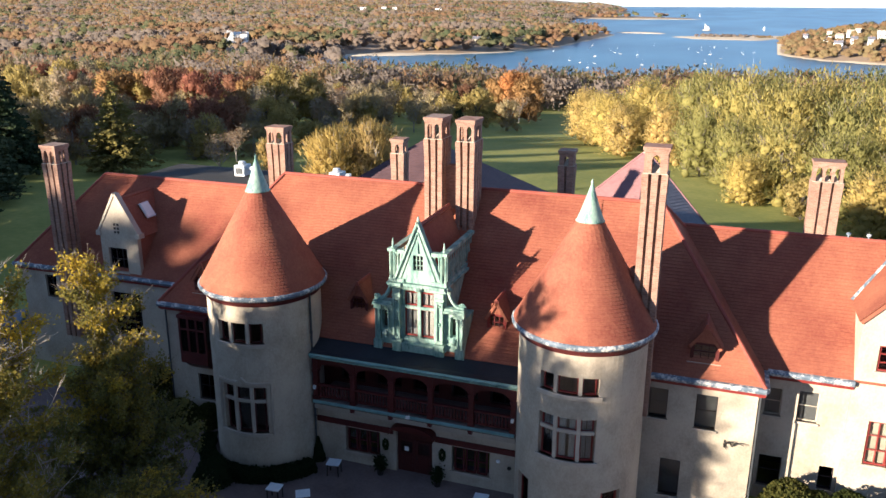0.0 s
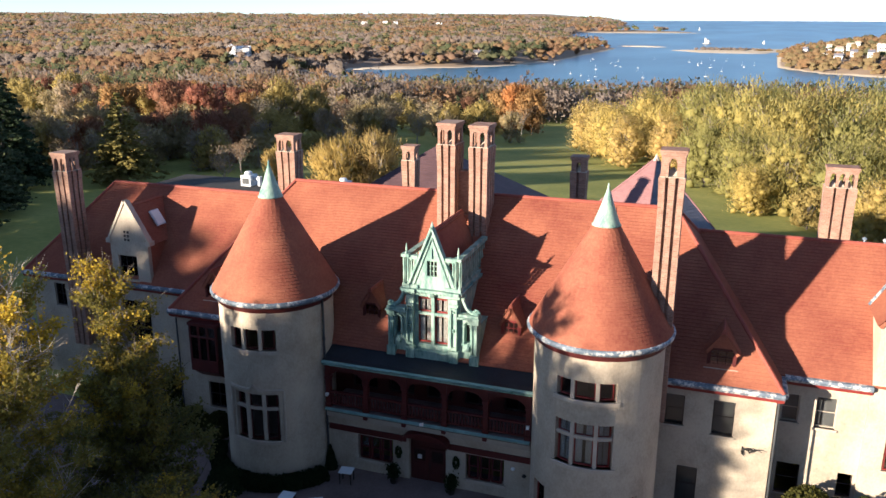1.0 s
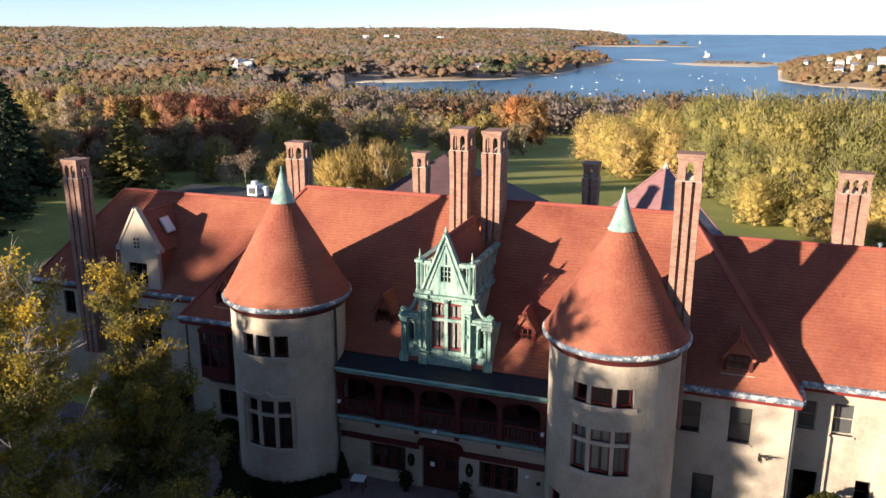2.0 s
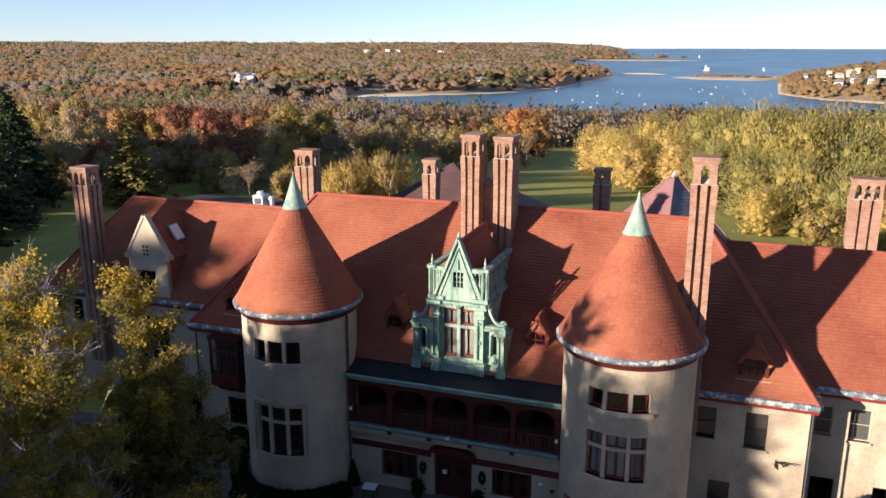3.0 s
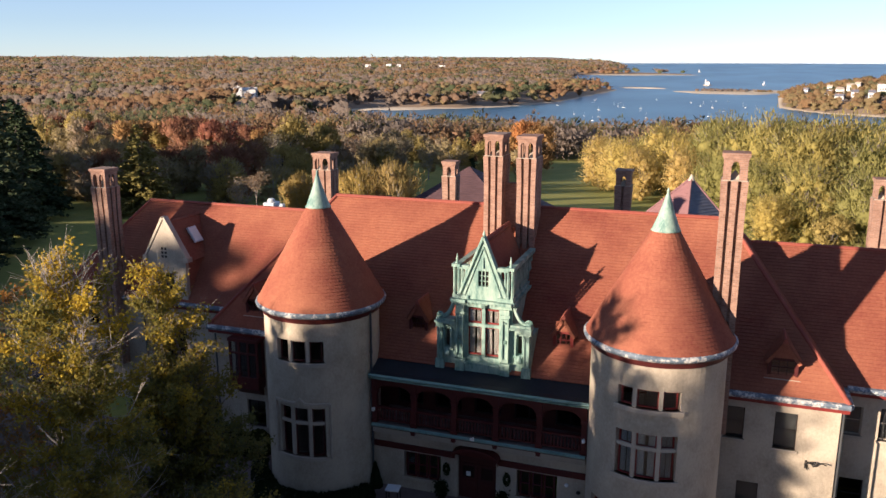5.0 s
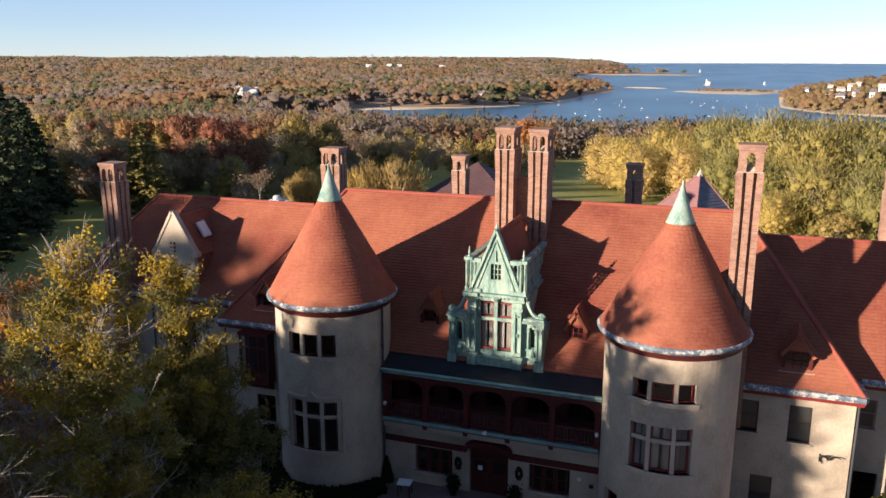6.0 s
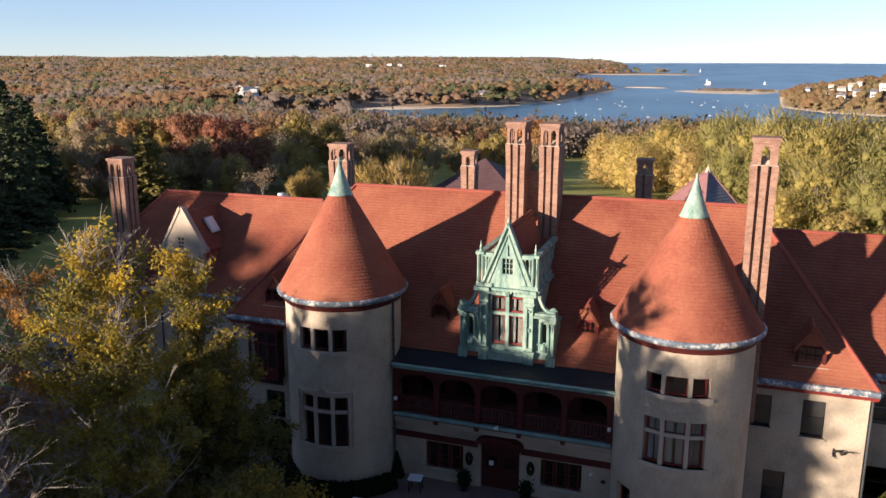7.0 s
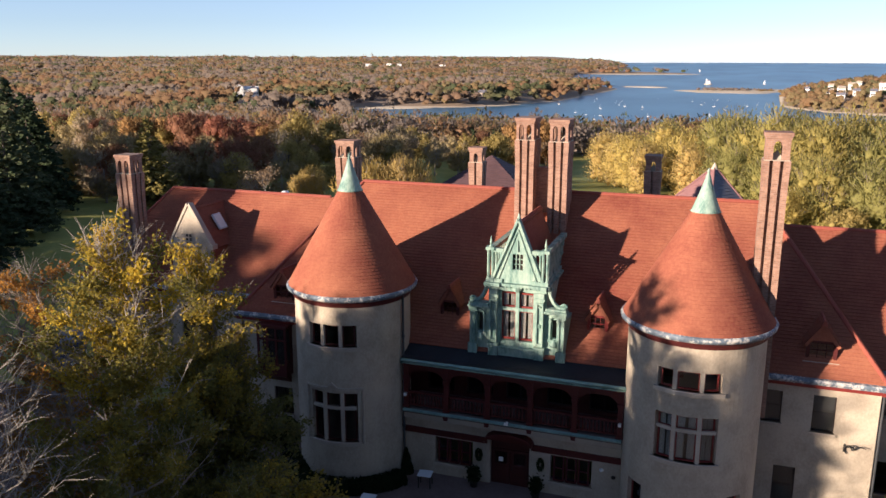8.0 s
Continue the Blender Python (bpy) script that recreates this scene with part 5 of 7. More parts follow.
# round towers
def tower(x, y, holes3, holes2, holes1, muls3, muls2, frame, transom, hood_):
    r, deep = 3.07, 0.32
    f = lambda u, v, d: (x + (r - d) * math.sin(radians(u)), y - (r - d) * math.cos(radians(u)), v)
    holes = [holes3, holes2] + holes1
    part("tower_wall", pierced(f, list(range(-180, 181, 5)), [G - 0.3, 10.15], holes, deep), STUCCO, mansion, "round tower wall of patched cream stucco")

    def at(u, v, d=0.0):
        return pose(*f(u, v, d), 0, 0, u)

    def lights(hole, muls, zs, curtain):
        u0, u1, v0, v1 = hole
        cuts = [u0] + list(muls) + [u1]
        for a, b in zip(cuts, cuts[1:]):
            for za, zb in zip(zs, zs[1:]):
                w = 2 * (r - 0.2) * math.sin(radians((b - a) / 2)) - 0.16
                window(at((a + b) / 2, za + 0.03, 0.02), w, zb - za - 0.06, 1, 1, frame, curtain, False, 0.2, 0.055)
        for u in muls:
            part("mullion", Mesh().box(-0.09, 0.09, 0, 0.3, v0, v1, at(u, 0, 0.02)), STONE, mansion)
        for z in zs[1:-1]:
            for a, b in zip(cuts, cuts[1:]):
                w = r * math.sin(radians((b - a) / 2)) - 0.05
                part("transom", Mesh().box(-w, w, 0.04, 0.27, z - 0.08, z + 0.08, at((a + b) / 2, 0, 0.02)), STONE, mansion)
        k = 6
        sill = Mesh()
        us = [u0 - 2.5 + (u1 - u0 + 5) * i / k for i in range(k + 1)]
        for a, b in zip(us, us[1:]):
            sill.add([f(u, v, d) for u in (a, b) for v in (v0 - 0.2, v0) for d in (-0.1, 0.25)], ((0, 2, 6, 4), (2, 3, 7, 6), (0, 4, 5, 1), (1, 5, 7, 3)))
        part("sill", sill.weld(), STONE, mansion)

    lights(holes3, muls3, (holes3[2], holes3[3]), False)
    lights(holes2, muls2, (holes2[2], transom, holes2[3]), frame is RED_BR)
    for h in holes1:
        lights(h, (), (h[2], h[3]), False)
    if hood_:
        hm = Mesh()
        u0, u1, v0, v1 = holes2
        us = [u0 - 5 + (u1 - u0 + 10) * i / 24 for i in range(25)]
        rise = lambda u: v1 + 0.2 + 0.28 * math.exp(-((u - (u0 + u1) / 2) / 3.5) ** 2)
        for a, b in zip(us, us[1:]):
            hm.add([f(u, rise(u) + dz, d) for u in (a, b) for dz in (0, 0.12) for d in (-0.1, 0.05)], ((0, 2, 6, 4), (2, 3, 7, 6), (0, 4, 5, 1), (0, 1, 3, 2), (4, 6, 7, 5)))
        for u in (us[0], us[-1]):
            hm.bar(f(u, v0 - 0.1, -0.04), f(u, v1 + 0.25, -0.04), 0.07, n=6)
        part("hood_mould", hm, STONE, mansion, "stone hood moulding with an ogee point")
    part("cornice", Mesh().lathe([(r - 0.05, 9.95), (r + 0.06, 10.0), (r + 0.10, 10.12), (r + 0.2, 10.28), (r - 0.05, 10.3)], 64, (x, y, 0)), RED, mansion, "red painted cornice ring", smooth=False)
    part("gutter", Mesh().lathe([(r + 0.0, 10.3), (r + 0.26, 10.3), (r + 0.37, 10.4), (r + 0.4, 10.52), (r + 0.33, 10.62), (r + 0.1, 10.58)], 72, (x, y, 0)), GUTTER, mansion, "white ring gutter with peeling dark paint", smooth=True)
    part("cone_roof", cone_tiles(Mesh(), (x, y, 0), r + 0.27, 10.6, 0.56, 15.5, row=0.175, wide=0.21, lift=0.03, seed=int(x) + 40), TILE, mansion, "conical roof of red clay tiles")
    part("finial", Mesh().lathe([(0.4, 15.35), (0.68, 15.42), (0.62, 15.5), (0.52, 15.75), (0.37, 16.15), (0.22, 16.6), (0.10, 17.0), (0.045, 17.15), (0.07, 17.2), (0.02, 17.35), (0.0, 17.36)], 20, (x, y, 0)), COPPER, mansion, "pale green copper finial", smooth=True)
    for u, zt in ((79, 10.2),) if hood_ else ():
        p = Mesh()
        a, b = f(u, zt, -0.12), f(u, G, -0.12)
        p.bar(a, b, 0.06, n=8)
        for z in (3, 5.5, 8):
            q = f(u, z, -0.12)
            p.bar((q[0], q[1], z - 0.06), (q[0], q[1], z + 0.06), 0.085, n=8)
        part("downpipe", p, PIPE, mansion)


TL, TR = (-22.95, 35.65), (-5.35, 35.55)
tower(*TL, (-21, 28.5, 7.9, 9.05), (-21, 28, 2.7, 5.4), [], (-5.5, 12.9), (-5.5, 12.9), RED, 4.55, True)
tower(*TR, (-28, 24.5, 8.0, 8.9), (-28, 24, 4.62, 6.82), [(-56, -38, 0.5, 2.85), (32, 52, 0.5, 2.95)], (-13.2, 8.5), (-11.8, 9.0), RED_BR, 6.1, False)


# chimneys
def chimney(x0, y0, w, d, zb, zt, ribs=3, arches=2, name="chimney", small=False):
    """A ribbed brick stack that flares below its arcaded head; x0, y0: its front west corner."""
    head = zt - (0.95 if small else 1.2)
    cx, cy, slim, slot = x0 + w / 2, y0 + d / 2, 0.045, 0.14
    levels = [(zb, slim), (head - 1.5, slim), (head - 1.0, slim * 0.75), (head - 0.5, slim * 0.35), (head - 0.1, 0.0), (head, 0.0)]
    c = part(name, Mesh().box(x0 + 0.24, x0 + w - 0.24, y0 + 0.24, y0 + d - 0.24, zb, head - 0.01), BRICK, mansion, "tall ribbed brick chimney with an arcaded head")

    def face(n, ax, sgn):
        ln, dp = (w, d) if ax == "x" else (d, w)
        rw = (ln - slot * (n - 1)) / n
        for i in range(n):
            lo = -ln / 2 + i * (rw + slot)
            hi = lo + rw
            if ax == "y":
                lo, hi = lo + 0.161 * (i == 0), hi - 0.161 * (i == n - 1)
            v, f = [], []
            for z, k in levels:
                sc = (ln / 2 - k) / (ln / 2)
                o = dp / 2 - k
                for u, q in ((lo * sc, o), (hi * sc, o), (hi * sc, o - 0.16), (lo * sc, o - 0.16)):
                    v.append((cx + u, cy + sgn * q, z) if ax == "x" else (cx + sgn * q, cy + u, z))
            for j in range(len(levels) - 1):
                f += [(4 * j + m, 4 * j + (m + 1) % 4, 4 * j + 4 + (m + 1) % 4, 4 * j + 4 + m) for m in range(4)]
            f += [(3, 2, 1, 0), tuple(range(len(v) - 4, len(v)))]
            part("rib", Mesh().add(v, f), BRICK, c)

    for sgn in (-1, 1):
        face(ribs, "x", sgn)
        face(max(2, round(ribs * d / w)) if not small else 2, "y", sgn)
    part("ledge", Mesh().box(x0 + 0.03, x0 + w - 0.03, y0 + 0.03, y0 + d - 0.03, head, head + 0.03), STONE, c)
    x0, y0, w, d = x0 + 0.07, y0 + 0.07, w - 0.14, d - 0.14
    ar = Mesh()
    top = zt - 0.28
    for ax in ("x", "y"):
        n = arches if ax == "x" else max(1, round(arches * d / w))
        ln, o = (w, x0) if ax == "x" else (d - 0.32, y0 + 0.16)
        pier = 0.15 if n > 1 else ln * 0.33
        op = (ln - pier * (n + 1)) / n
        cuts = []
        for i in range(n):
            s = o + pier + i * (op + pier)
            cuts.append((s, s + op))
        for f0, f1 in (((y0, y0 + 0.16), (y0 + d - 0.16, y0 + d)) if ax == "x" else ((x0, x0 + 0.16), (x0 + w - 0.16, x0 + w))):
            edges = [o] + [e for c_ in cuts for e in c_] + [o + ln]
            for i in range(0, len(edges), 2):
                a, b = edges[i], edges[i + 1]
                ar.box(*((a, b, f0, f1) if ax == "x" else (f0, f1, a, b)), head, top)
            for a, b in cuts:
                k = 8
                for i in range(k):
                    ta, tb = -1 + 2 * i / k, -1 + 2 * (i + 1) / k
                    za = top - 0.08 - (b - a) * 0.5 * (1 - math.sqrt(max(0, 1 - max(abs(ta), abs(tb)) ** 2)))
                    u0, u1 = (a + b) / 2 + (b - a) / 2 * ta, (a + b) / 2 + (b - a) / 2 * tb
                    ar.box(*((u0, u1, f0, f1) if ax == "x" else (f0, f1, u0, u1)), za, top)
    part("arcade", ar, BRICK, c)
    lid = Mesh()
    lid.box(x0 - 0.03, x0 + w + 0.03, y0 - 0.03, y0 + d + 0.03, top, top + 0.12)
    lid.box(x0 - 0.08, x0 + w + 0.08, y0 - 0.08, y0 + d + 0.08, top + 0.12, zt)
    part("cap", lid, BRICK, c)
    fl = Mesh()
    n = arches
    for i in range(n):
        xa, xb = x0 + 0.17 + (w - 0.34) * i / n, x0 + 0.17 + (w - 0.34) * (i + 1) / n
        xm = (xa + xb) / 2
        fl.add([(xa, y0 + 0.17, head), (xb, y0 + 0.17, head), (xb, y0 + d - 0.17, head), (xa, y0 + d - 0.17, head), (xm, y0 + d / 2, head + 0.42)], ((0, 1, 4), (1, 2, 4), (2, 3, 4), (3, 0, 4), (3, 2, 1, 0)))
    part("flaunching", fl, STONE, c, "pale mortar flaunching inside the head")
    return c


chimney(-15.6, 41.05, 1.12, 1.65, 11.5, 18.95)
chimney(-13.74, 41.05, 1.12, 1.65, 11.5, 18.9)
chimney(-3.2, 35.35, 1.15, 1.1, 6.0, 19.0, 3, 1)
chimney(-41.25, 39.3, 1.25, 1.25, 3.0, 16.15)
chimney(-30.85, 49.5, 1.5, 1.3, 5.0, 16.45)
chimney(-20.1, 46.9, 0.95, 1.0, 9.0, 16.6, 2, 1, small=True)
chimney(-9.2, 47.1, 1.0, 1.0, 9.0, 16.5, 2, 1, small=True)
chimney(5.22, 50.3, 1.75, 1.2, 5.0, 16.2, 3, 3)
# low link between the twin stacks
part("chimney_link", Mesh().box(-14.60, -13.6, 42.0, 42.5, 13.2, 16.2), BRICK, mansion)


# small tiled dormers
def dormer(x, y, z, w, h, apex, back, frame, label="small tiled dormer with a painted window"):
    d = part("dormer", pierced(lambda u, v, dd: (x - w / 2 + u, y + dd, z + v), [0, w], [0, h], [(0.12, w - 0.12, 0.12, h - 0.08)], 0.12), frame, mansion, label)
    m = fm(x, y + 0.06, z + 0.12)
    fr = Mesh()
    a, b = w - 0.24, h - 0.2
    for s in (-a / 2, a / 2 - 0.05):
        fr.box(s, s + 0.05, -0.03, 0.03, 0, b, m)
    for i in (1, 2):
        fr.box(-a / 2 + a * i / 3 - 0.015, -a / 2 + a * i / 3 + 0.015, -0.02, 0.02, 0.001, b - 0.001, m)
    for zz in (0, b / 2, b - 0.05):
        fr.box(-a / 2 + 0.051, a / 2 - 0.051, -0.025, 0.025, zz, zz + 0.05, m)
    part("frame", fr, frame, d)
    g = part("pane", Mesh().box(-a / 2, a / 2, 0.04, 0.048, 0, b, m), SHEET, d)
    # dark sheet behind the pane, standing for the shade inside
    part("room", Mesh().box(x - w / 2 + 0.06, x + w / 2 - 0.06, y + 0.5, y + 0.6, z, z + h), UNLIT, d)
    gable = Mesh().prism([(x - w / 2, y, z + h), (x + w / 2, y, z + h), (x, y, z + apex - 0.08)], (0, 0.1, 0))
    part("gable", gable, TILE, d)
    for s in (-1, 1):
        xx = x + s * w / 2
        part("cheek", Mesh().box(min(xx, xx - s * 0.1), max(xx, xx - s * 0.1), y + 0.12, y + back, z - 0.1, z + h), TILE, d)
    roof_ = Mesh()
    ov = 0.14
    ez = z + h - (apex - h) * ov / (w / 2)
    for s in (-1, 1):
        tiles(roof_, [(x + s * (w / 2 + ov), y - 0.12, ez), (x + s * (w / 2 + ov), y + back, ez), (x, y + back, z + apex), (x, y - 0.12, z + apex)], row=0.24, wide=0.28, lift=0.03, seed=int(x * 7))
    part("roof", roof_, TILE, d)
    part("ridge", Mesh().bar((x, y - 0.1, z + apex - 0.01), (x, y + back, z + apex - 0.01), 0.06, n=8), TILE_OLD, d)
    part("sill", Mesh().box(x - w / 2 - 0.12, x + w / 2 + 0.12, y - 0.14, y, z - 0.09, z), STONE, d)
    part("apex_tile", Mesh().prism([(x - 0.13, y - 0.17, z + apex - 0.17), (x + 0.13, y - 0.17, z + apex - 0.17), (x + 0.05, y - 0.17, z + apex + 0.07), (x - 0.05, y - 0.17, z + apex + 0.07)], (0, 0.06, 0)), TILE_OLD, d)
    return d


dormer(-10.15, 37.35, 8.45, 1.05, 1.0, 1.85, 2.2, RED_BR)
dormer(-18.05, 37.35, 8.45, 1.05, 1.0, 1.85, 2.2, RED)
dormer(0.25, 37.75, 8.2, 1.35, 1.0, 1.95, 2.2, RED)
dormer(-28.45, 37.75, 8.2, 1.35, 1.0, 1.95, 2.2, RED)

# stucco wall dormer of the west wing
wx, wy = -36.5, 40.12
wd = part("wall_dormer", pierced(lambda u, v, d: (wx - 1.48 + u, wy + d, 7.45 + v), [0, 2.96], [0, 3.1], [(0.55, 2.0, 0.45, 2.05)], 0.3), STUCCO, mansion, "stucco wall dormer with a stone coped gable")
window(fm(wx - 0.205, wy, 7.9), 1.45, 1.6, 3, 2, DARK)
gp = Mesh()
gp.prism([(wx - 1.48, wy, 10.55), (wx + 1.48, wy, 10.55), (wx + 0.75, wy, 11.75), (wx + 0.02, wy, 13.0), (wx - 0.02, wy, 13.0), (wx - 0.75, wy, 11.75)], (0, 0.3, 0))
part("gable", gp, STUCCO, wd)
for i in range(2):
    for j in range(3):
        # no hole is cut; a dark square holds the vent's shade
        part("vent", Mesh().box(wx - 0.42 + i * 0.26 + 0.1, wx - 0.42 + i * 0.26 + 0.26, wy - 0.012, wy + 0.05, 10.5 + j * 0.26, 10.66 + j * 0.26), UNLIT, wd, "small dark square standing for the shade in a vent hole")
kp = Mesh()
for s in (-1, 1):
    kp.prism([(wx + s * 1.55, wy - 0.06, 10.45), (wx + s * 1.62, wy - 0.06, 10.62), (wx + s * 0.1, wy - 0.06, 13.2), (wx, wy - 0.06, 13.05)], (0, 0.42, 0))
    kp.box(wx + s * 1.55 - 0.18, wx + s * 1.55 + 0.18, wy - 0.1, wy + 0.4, 10.3, 10.6)
part("coping", kp, STONE, wd)
wroof = Mesh()
for s in (-1, 1):
    tiles(wroof, [(wx + s * 1.6, wy + 0.3, 10.3), (wx + s * 1.6, 44.2, 10.3), (wx, 44.2, 12.85), (wx, wy + 0.3, 12.85)], seed=31 + s)
part("roof", wroof, TILE, wd)
for s in (-1, 1):
    part("cheek", Mesh().box(min(wx + s * 1.2, wx + s * 1.48), max(wx + s * 1.2, wx + s * 1.48), wy + 0.3, 43.5, 7.6, 10.5), TILE, wd)
sk = pose(wx + 0.9, 42.0, 11.72, 0, 57.5, 0)
part("skylight", Mesh().box(-0.55, 0.55, -0.4, 0.4, -0.02, 0.12, sk), METAL, mansion, "white framed skylight in the dormer roof")
part("pane", Mesh().box(-0.47, 0.47, -0.33, 0.33, 0.122, 0.13, sk), WHITE, wd)

# timber oriel of the west block
ox, oy = -28.75, 37.35
orl = part("oriel", Mesh().box(ox - 0.95, ox + 0.95, oy - 0.75, oy - 0.003, 4.0, 4.75), RED, mansion, "oxblood timber oriel window")
om = Mesh()
for x in (-0.9, -0.3, 0.3, 0.9):
    om.box(ox + x - 0.06, ox + x + 0.06, oy - 0.75, oy - 0.63, 4.75, 6.9)
for s in (-0.9, 0.9):
    om.box(ox + s - 0.06, ox + s + 0.06, oy - 0.12, oy - 0.003, 4.75, 6.9)
om.box(ox - 0.95, ox + 0.95, oy - 0.77, oy - 0.65, 6.15, 6.25)
om.box(ox - 1.0, ox + 1.0, oy - 0.8, oy - 0.003, 6.9, 7.08)
part("frame", om, RED, orl)
part("pane", Mesh().box(ox - 0.88, ox + 0.88, oy - 0.70, oy - 0.69, 4.75, 6.9), SHEET, orl)
# dark sheet in place of the oriel's unlit inside
part("room", Mesh().box(ox - 0.86, ox + 0.86, oy - 0.06, oy - 0.02, 4.76, 6.89), UNLIT, orl)
part("bracket", Mesh().prism([(ox - 0.8, oy, 4.0), (ox - 0.8, oy - 0.7, 4.0), (ox - 0.8, oy, 3.4)], (1.6, 0, 0)), RED, orl)

# inner walls that the windows look into; dark colour stands for unlit rooms
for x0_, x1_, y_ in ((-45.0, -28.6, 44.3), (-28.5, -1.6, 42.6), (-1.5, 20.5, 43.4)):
    part("inner_wall", Mesh().box(x0_, x1_, y_, y_ + 0.15, G, 7.1), UNLIT, mansion, "wall inside the house, its dimness put into the dark colour")

# ---- the copper dormer ----
DX, DY = -14.05, 36.25


def dbox(m, x0, x1, y0, y1, z0, z1):
    return m.box(DX + x0, DX + x1, DY + y0, DY + y1, z0, z1)


body = Mesh()
for s in (-1, 1):
    a, b = sorted((s * 0.9, s * 1.5))
    dbox(body, a, b, -0.05, 3.4, 7.2, 11.0)
dbox(body, -0.9, 0.9, -0.02, 0.3, 7.2, 8.0)
dbox(body, -0.9, 0.9, -0.02, 0.3, 10.62, 11.0)
cd = part("copper_dormer", body, COPPER, mansion, "ornate verdigris copper dormer with balustrade and pointed gable")
for s in (-1, 1):
    pil = Mesh()
    c = s * 1.2
    dbox(pil, c - 0.24, c + 0.24, -0.3, -0.05, 7.2, 7.75)
    dbox(pil, c - 0.28, c + 0.28, -0.34, -0.05, 7.75, 7.87)
    dbox(pil, c - 0.17, c + 0.17, -0.2, -0.05, 7.87, 10.3)
    for e in (-1, 1):
        dbox(pil, c + e * 0.15 - 0.035, c + e * 0.15 + 0.035, -0.3, -0.2, 7.95, 10.22)
    dbox(pil, c - 0.24, c + 0.24, -0.28, -0.05, 10.3, 10.42)
    dbox(pil, c - 0.2, c + 0.2, -0.24, -0.05, 10.42, 10.7)
    dbox(pil, c - 0.115, c + 0.115, -0.28, -0.2, 7.95, 8.08)
    dbox(pil, c - 0.115, c + 0.115, -0.28, -0.2, 10.12, 10.22)
    for z in (8.95, 9.05, 10.0):
        pil.lathe([(0.0, -0.05), (0.09, -0.03), (0.10, 0.03), (0.0, 0.05)], 10, (DX + c, DY - 0.22, z))
    part("pilaster", pil, COPPER, cd)
    wing = Mesh()
    a, b = sorted((s * 1.5, s * 2.48))
    o0, o1 = sorted((s * 1.78, s * 2.05))
    dbox(wing, a, o0, -0.02, 0.28, 7.2, 9.7)
    dbox(wing, o1, b, -0.02, 0.28, 7.2, 9.7)
    dbox(wing, o0, o1, -0.02, 0.28, 7.2, 8.35)
    dbox(wing, o0, o1, -0.02, 0.28, 9.35, 9.7)
    dbox(wing, a, b, 0.281, 2.0, 7.2, 9.3)
    e = s * 2.3
    dbox(wing, e - 0.24, e + 0.24, -0.28, -0.02, 7.2, 7.7)
    dbox(wing, e - 0.15, e + 0.15, -0.17, -0.02, 7.7, 9.45)
    dbox(wing, e - 0.22, e + 0.22, -0.24, -0.02, 9.45, 9.7)
    dbox(wing, min(a, b) - 0.08, max(a, b) + 0.08, -0.32, 0.3, 9.7, 9.82)
    dbox(wing, min(a, b) - 0.03, max(a, b) + 0.03, -0.25, 0.26, 9.82, 9.95)
    dbox(wing, min(a, b) + 0.1, max(a, b) - 0.4 if s > 0 else max(a, b) - 0.1, -0.12, -0.02, 8.2, 8.32)
    for o in (o0 - 0.06, o1 + 0.06):
        wing.bar((DX + o, DY - 0.1, 8.32), (DX + o, DY - 0.1, 9.3), 0.055, n=8)
        dbox(wing, o - 0.07, o + 0.07, -0.18, -0.02, 9.26, 9.34)
    arc = [Vector((DX + (o0 + o1) / 2 + 0.195 * math.cos(math.pi * i / 8), DY - 0.1, 9.34 + 0.19 * math.sin(math.pi * i / 8))) for i in range(9)]
    for p, q in zip(arc, arc[1:]):
        wing.bar(p, q, 0.05, n=6)
    for f in (-1, 1):
        dbox(wing, e + f * 0.12 - 0.03, e + f * 0.12 + 0.03, -0.24, -0.17, 7.8, 9.4)
    wing.lathe([(0.0, 0), (0.16, 0.02), (0.2, 0.16), (0.1, 0.34), (0.06, 0.42), (0.0, 0.45)], 8, (DX + s * 1.92, DY - 0.1, 7.9))
    part("side_niche", wing, COPPER, cd)
    # near-black sheet puts the niche's shade into colour
    part("niche_recess", dbox(Mesh(), o0 + 0.002, o1 - 0.002, 0.2, 0.25, 8.36, 9.34), UNLIT, cd)
    # scroll from the side niche up to the cornice
    sc = Mesh()
    pts = []
    for i in range(13):
        t = i / 12
        pts.append(Vector((DX + s * (2.45 - 0.9 * t ** 0.6), DY + 0.0, 9.98 + 1.0 * t ** 2.0)))
    for p, q in zip(pts, pts[1:]):
        sc.bar(p, q, 0.11, n=6)
    for cxx, cz, rr in ((s * 2.35, 10.05, 0.17), (s * 1.62, 10.88, 0.17)):
        ring = [Vector((DX + cxx + rr * math.cos(i * 0.7) * (1 - i * 0.04), DY - 0.02, cz + rr * math.sin(i * 0.7) * (1 - i * 0.04))) for i in range(14)]
        for p, q in zip(ring, ring[1:]):
            sc.bar(p, q, 0.055, n=5)
    part("scroll", sc, COPPER, cd, "curled copper scroll bracket")
# mullioned lights
for x0, x1 in ((-0.84, -0.08), (0.08, 0.84)):
    for z0, z1 in ((8.06, 9.62), (9.78, 10.56)):
        window(fm(DX + (x0 + x1) / 2, DY, z0), x1 - x0, z1 - z0, 1, 1, RED_BR, True, False, 0.12, 0.075)
mul = Mesh()
dbox(mul, -0.09, 0.09, -0.06, 0.2, 8.0, 10.62)
for s in (-1, 1):
    dbox(mul, s * 0.87 - 0.05, s * 0.87 + 0.05, -0.055, 0.2, 8.0, 10.62)
    a, b = sorted((s * 0.09, s * 0.82))
    dbox(mul, a, b, -0.05, 0.2, 9.62, 9.78)
part("mullion", mul, COPPER, cd)
base = Mesh()
dbox(base, -0.93, 0.93, -0.24, -0.02, 7.15, 7.6)
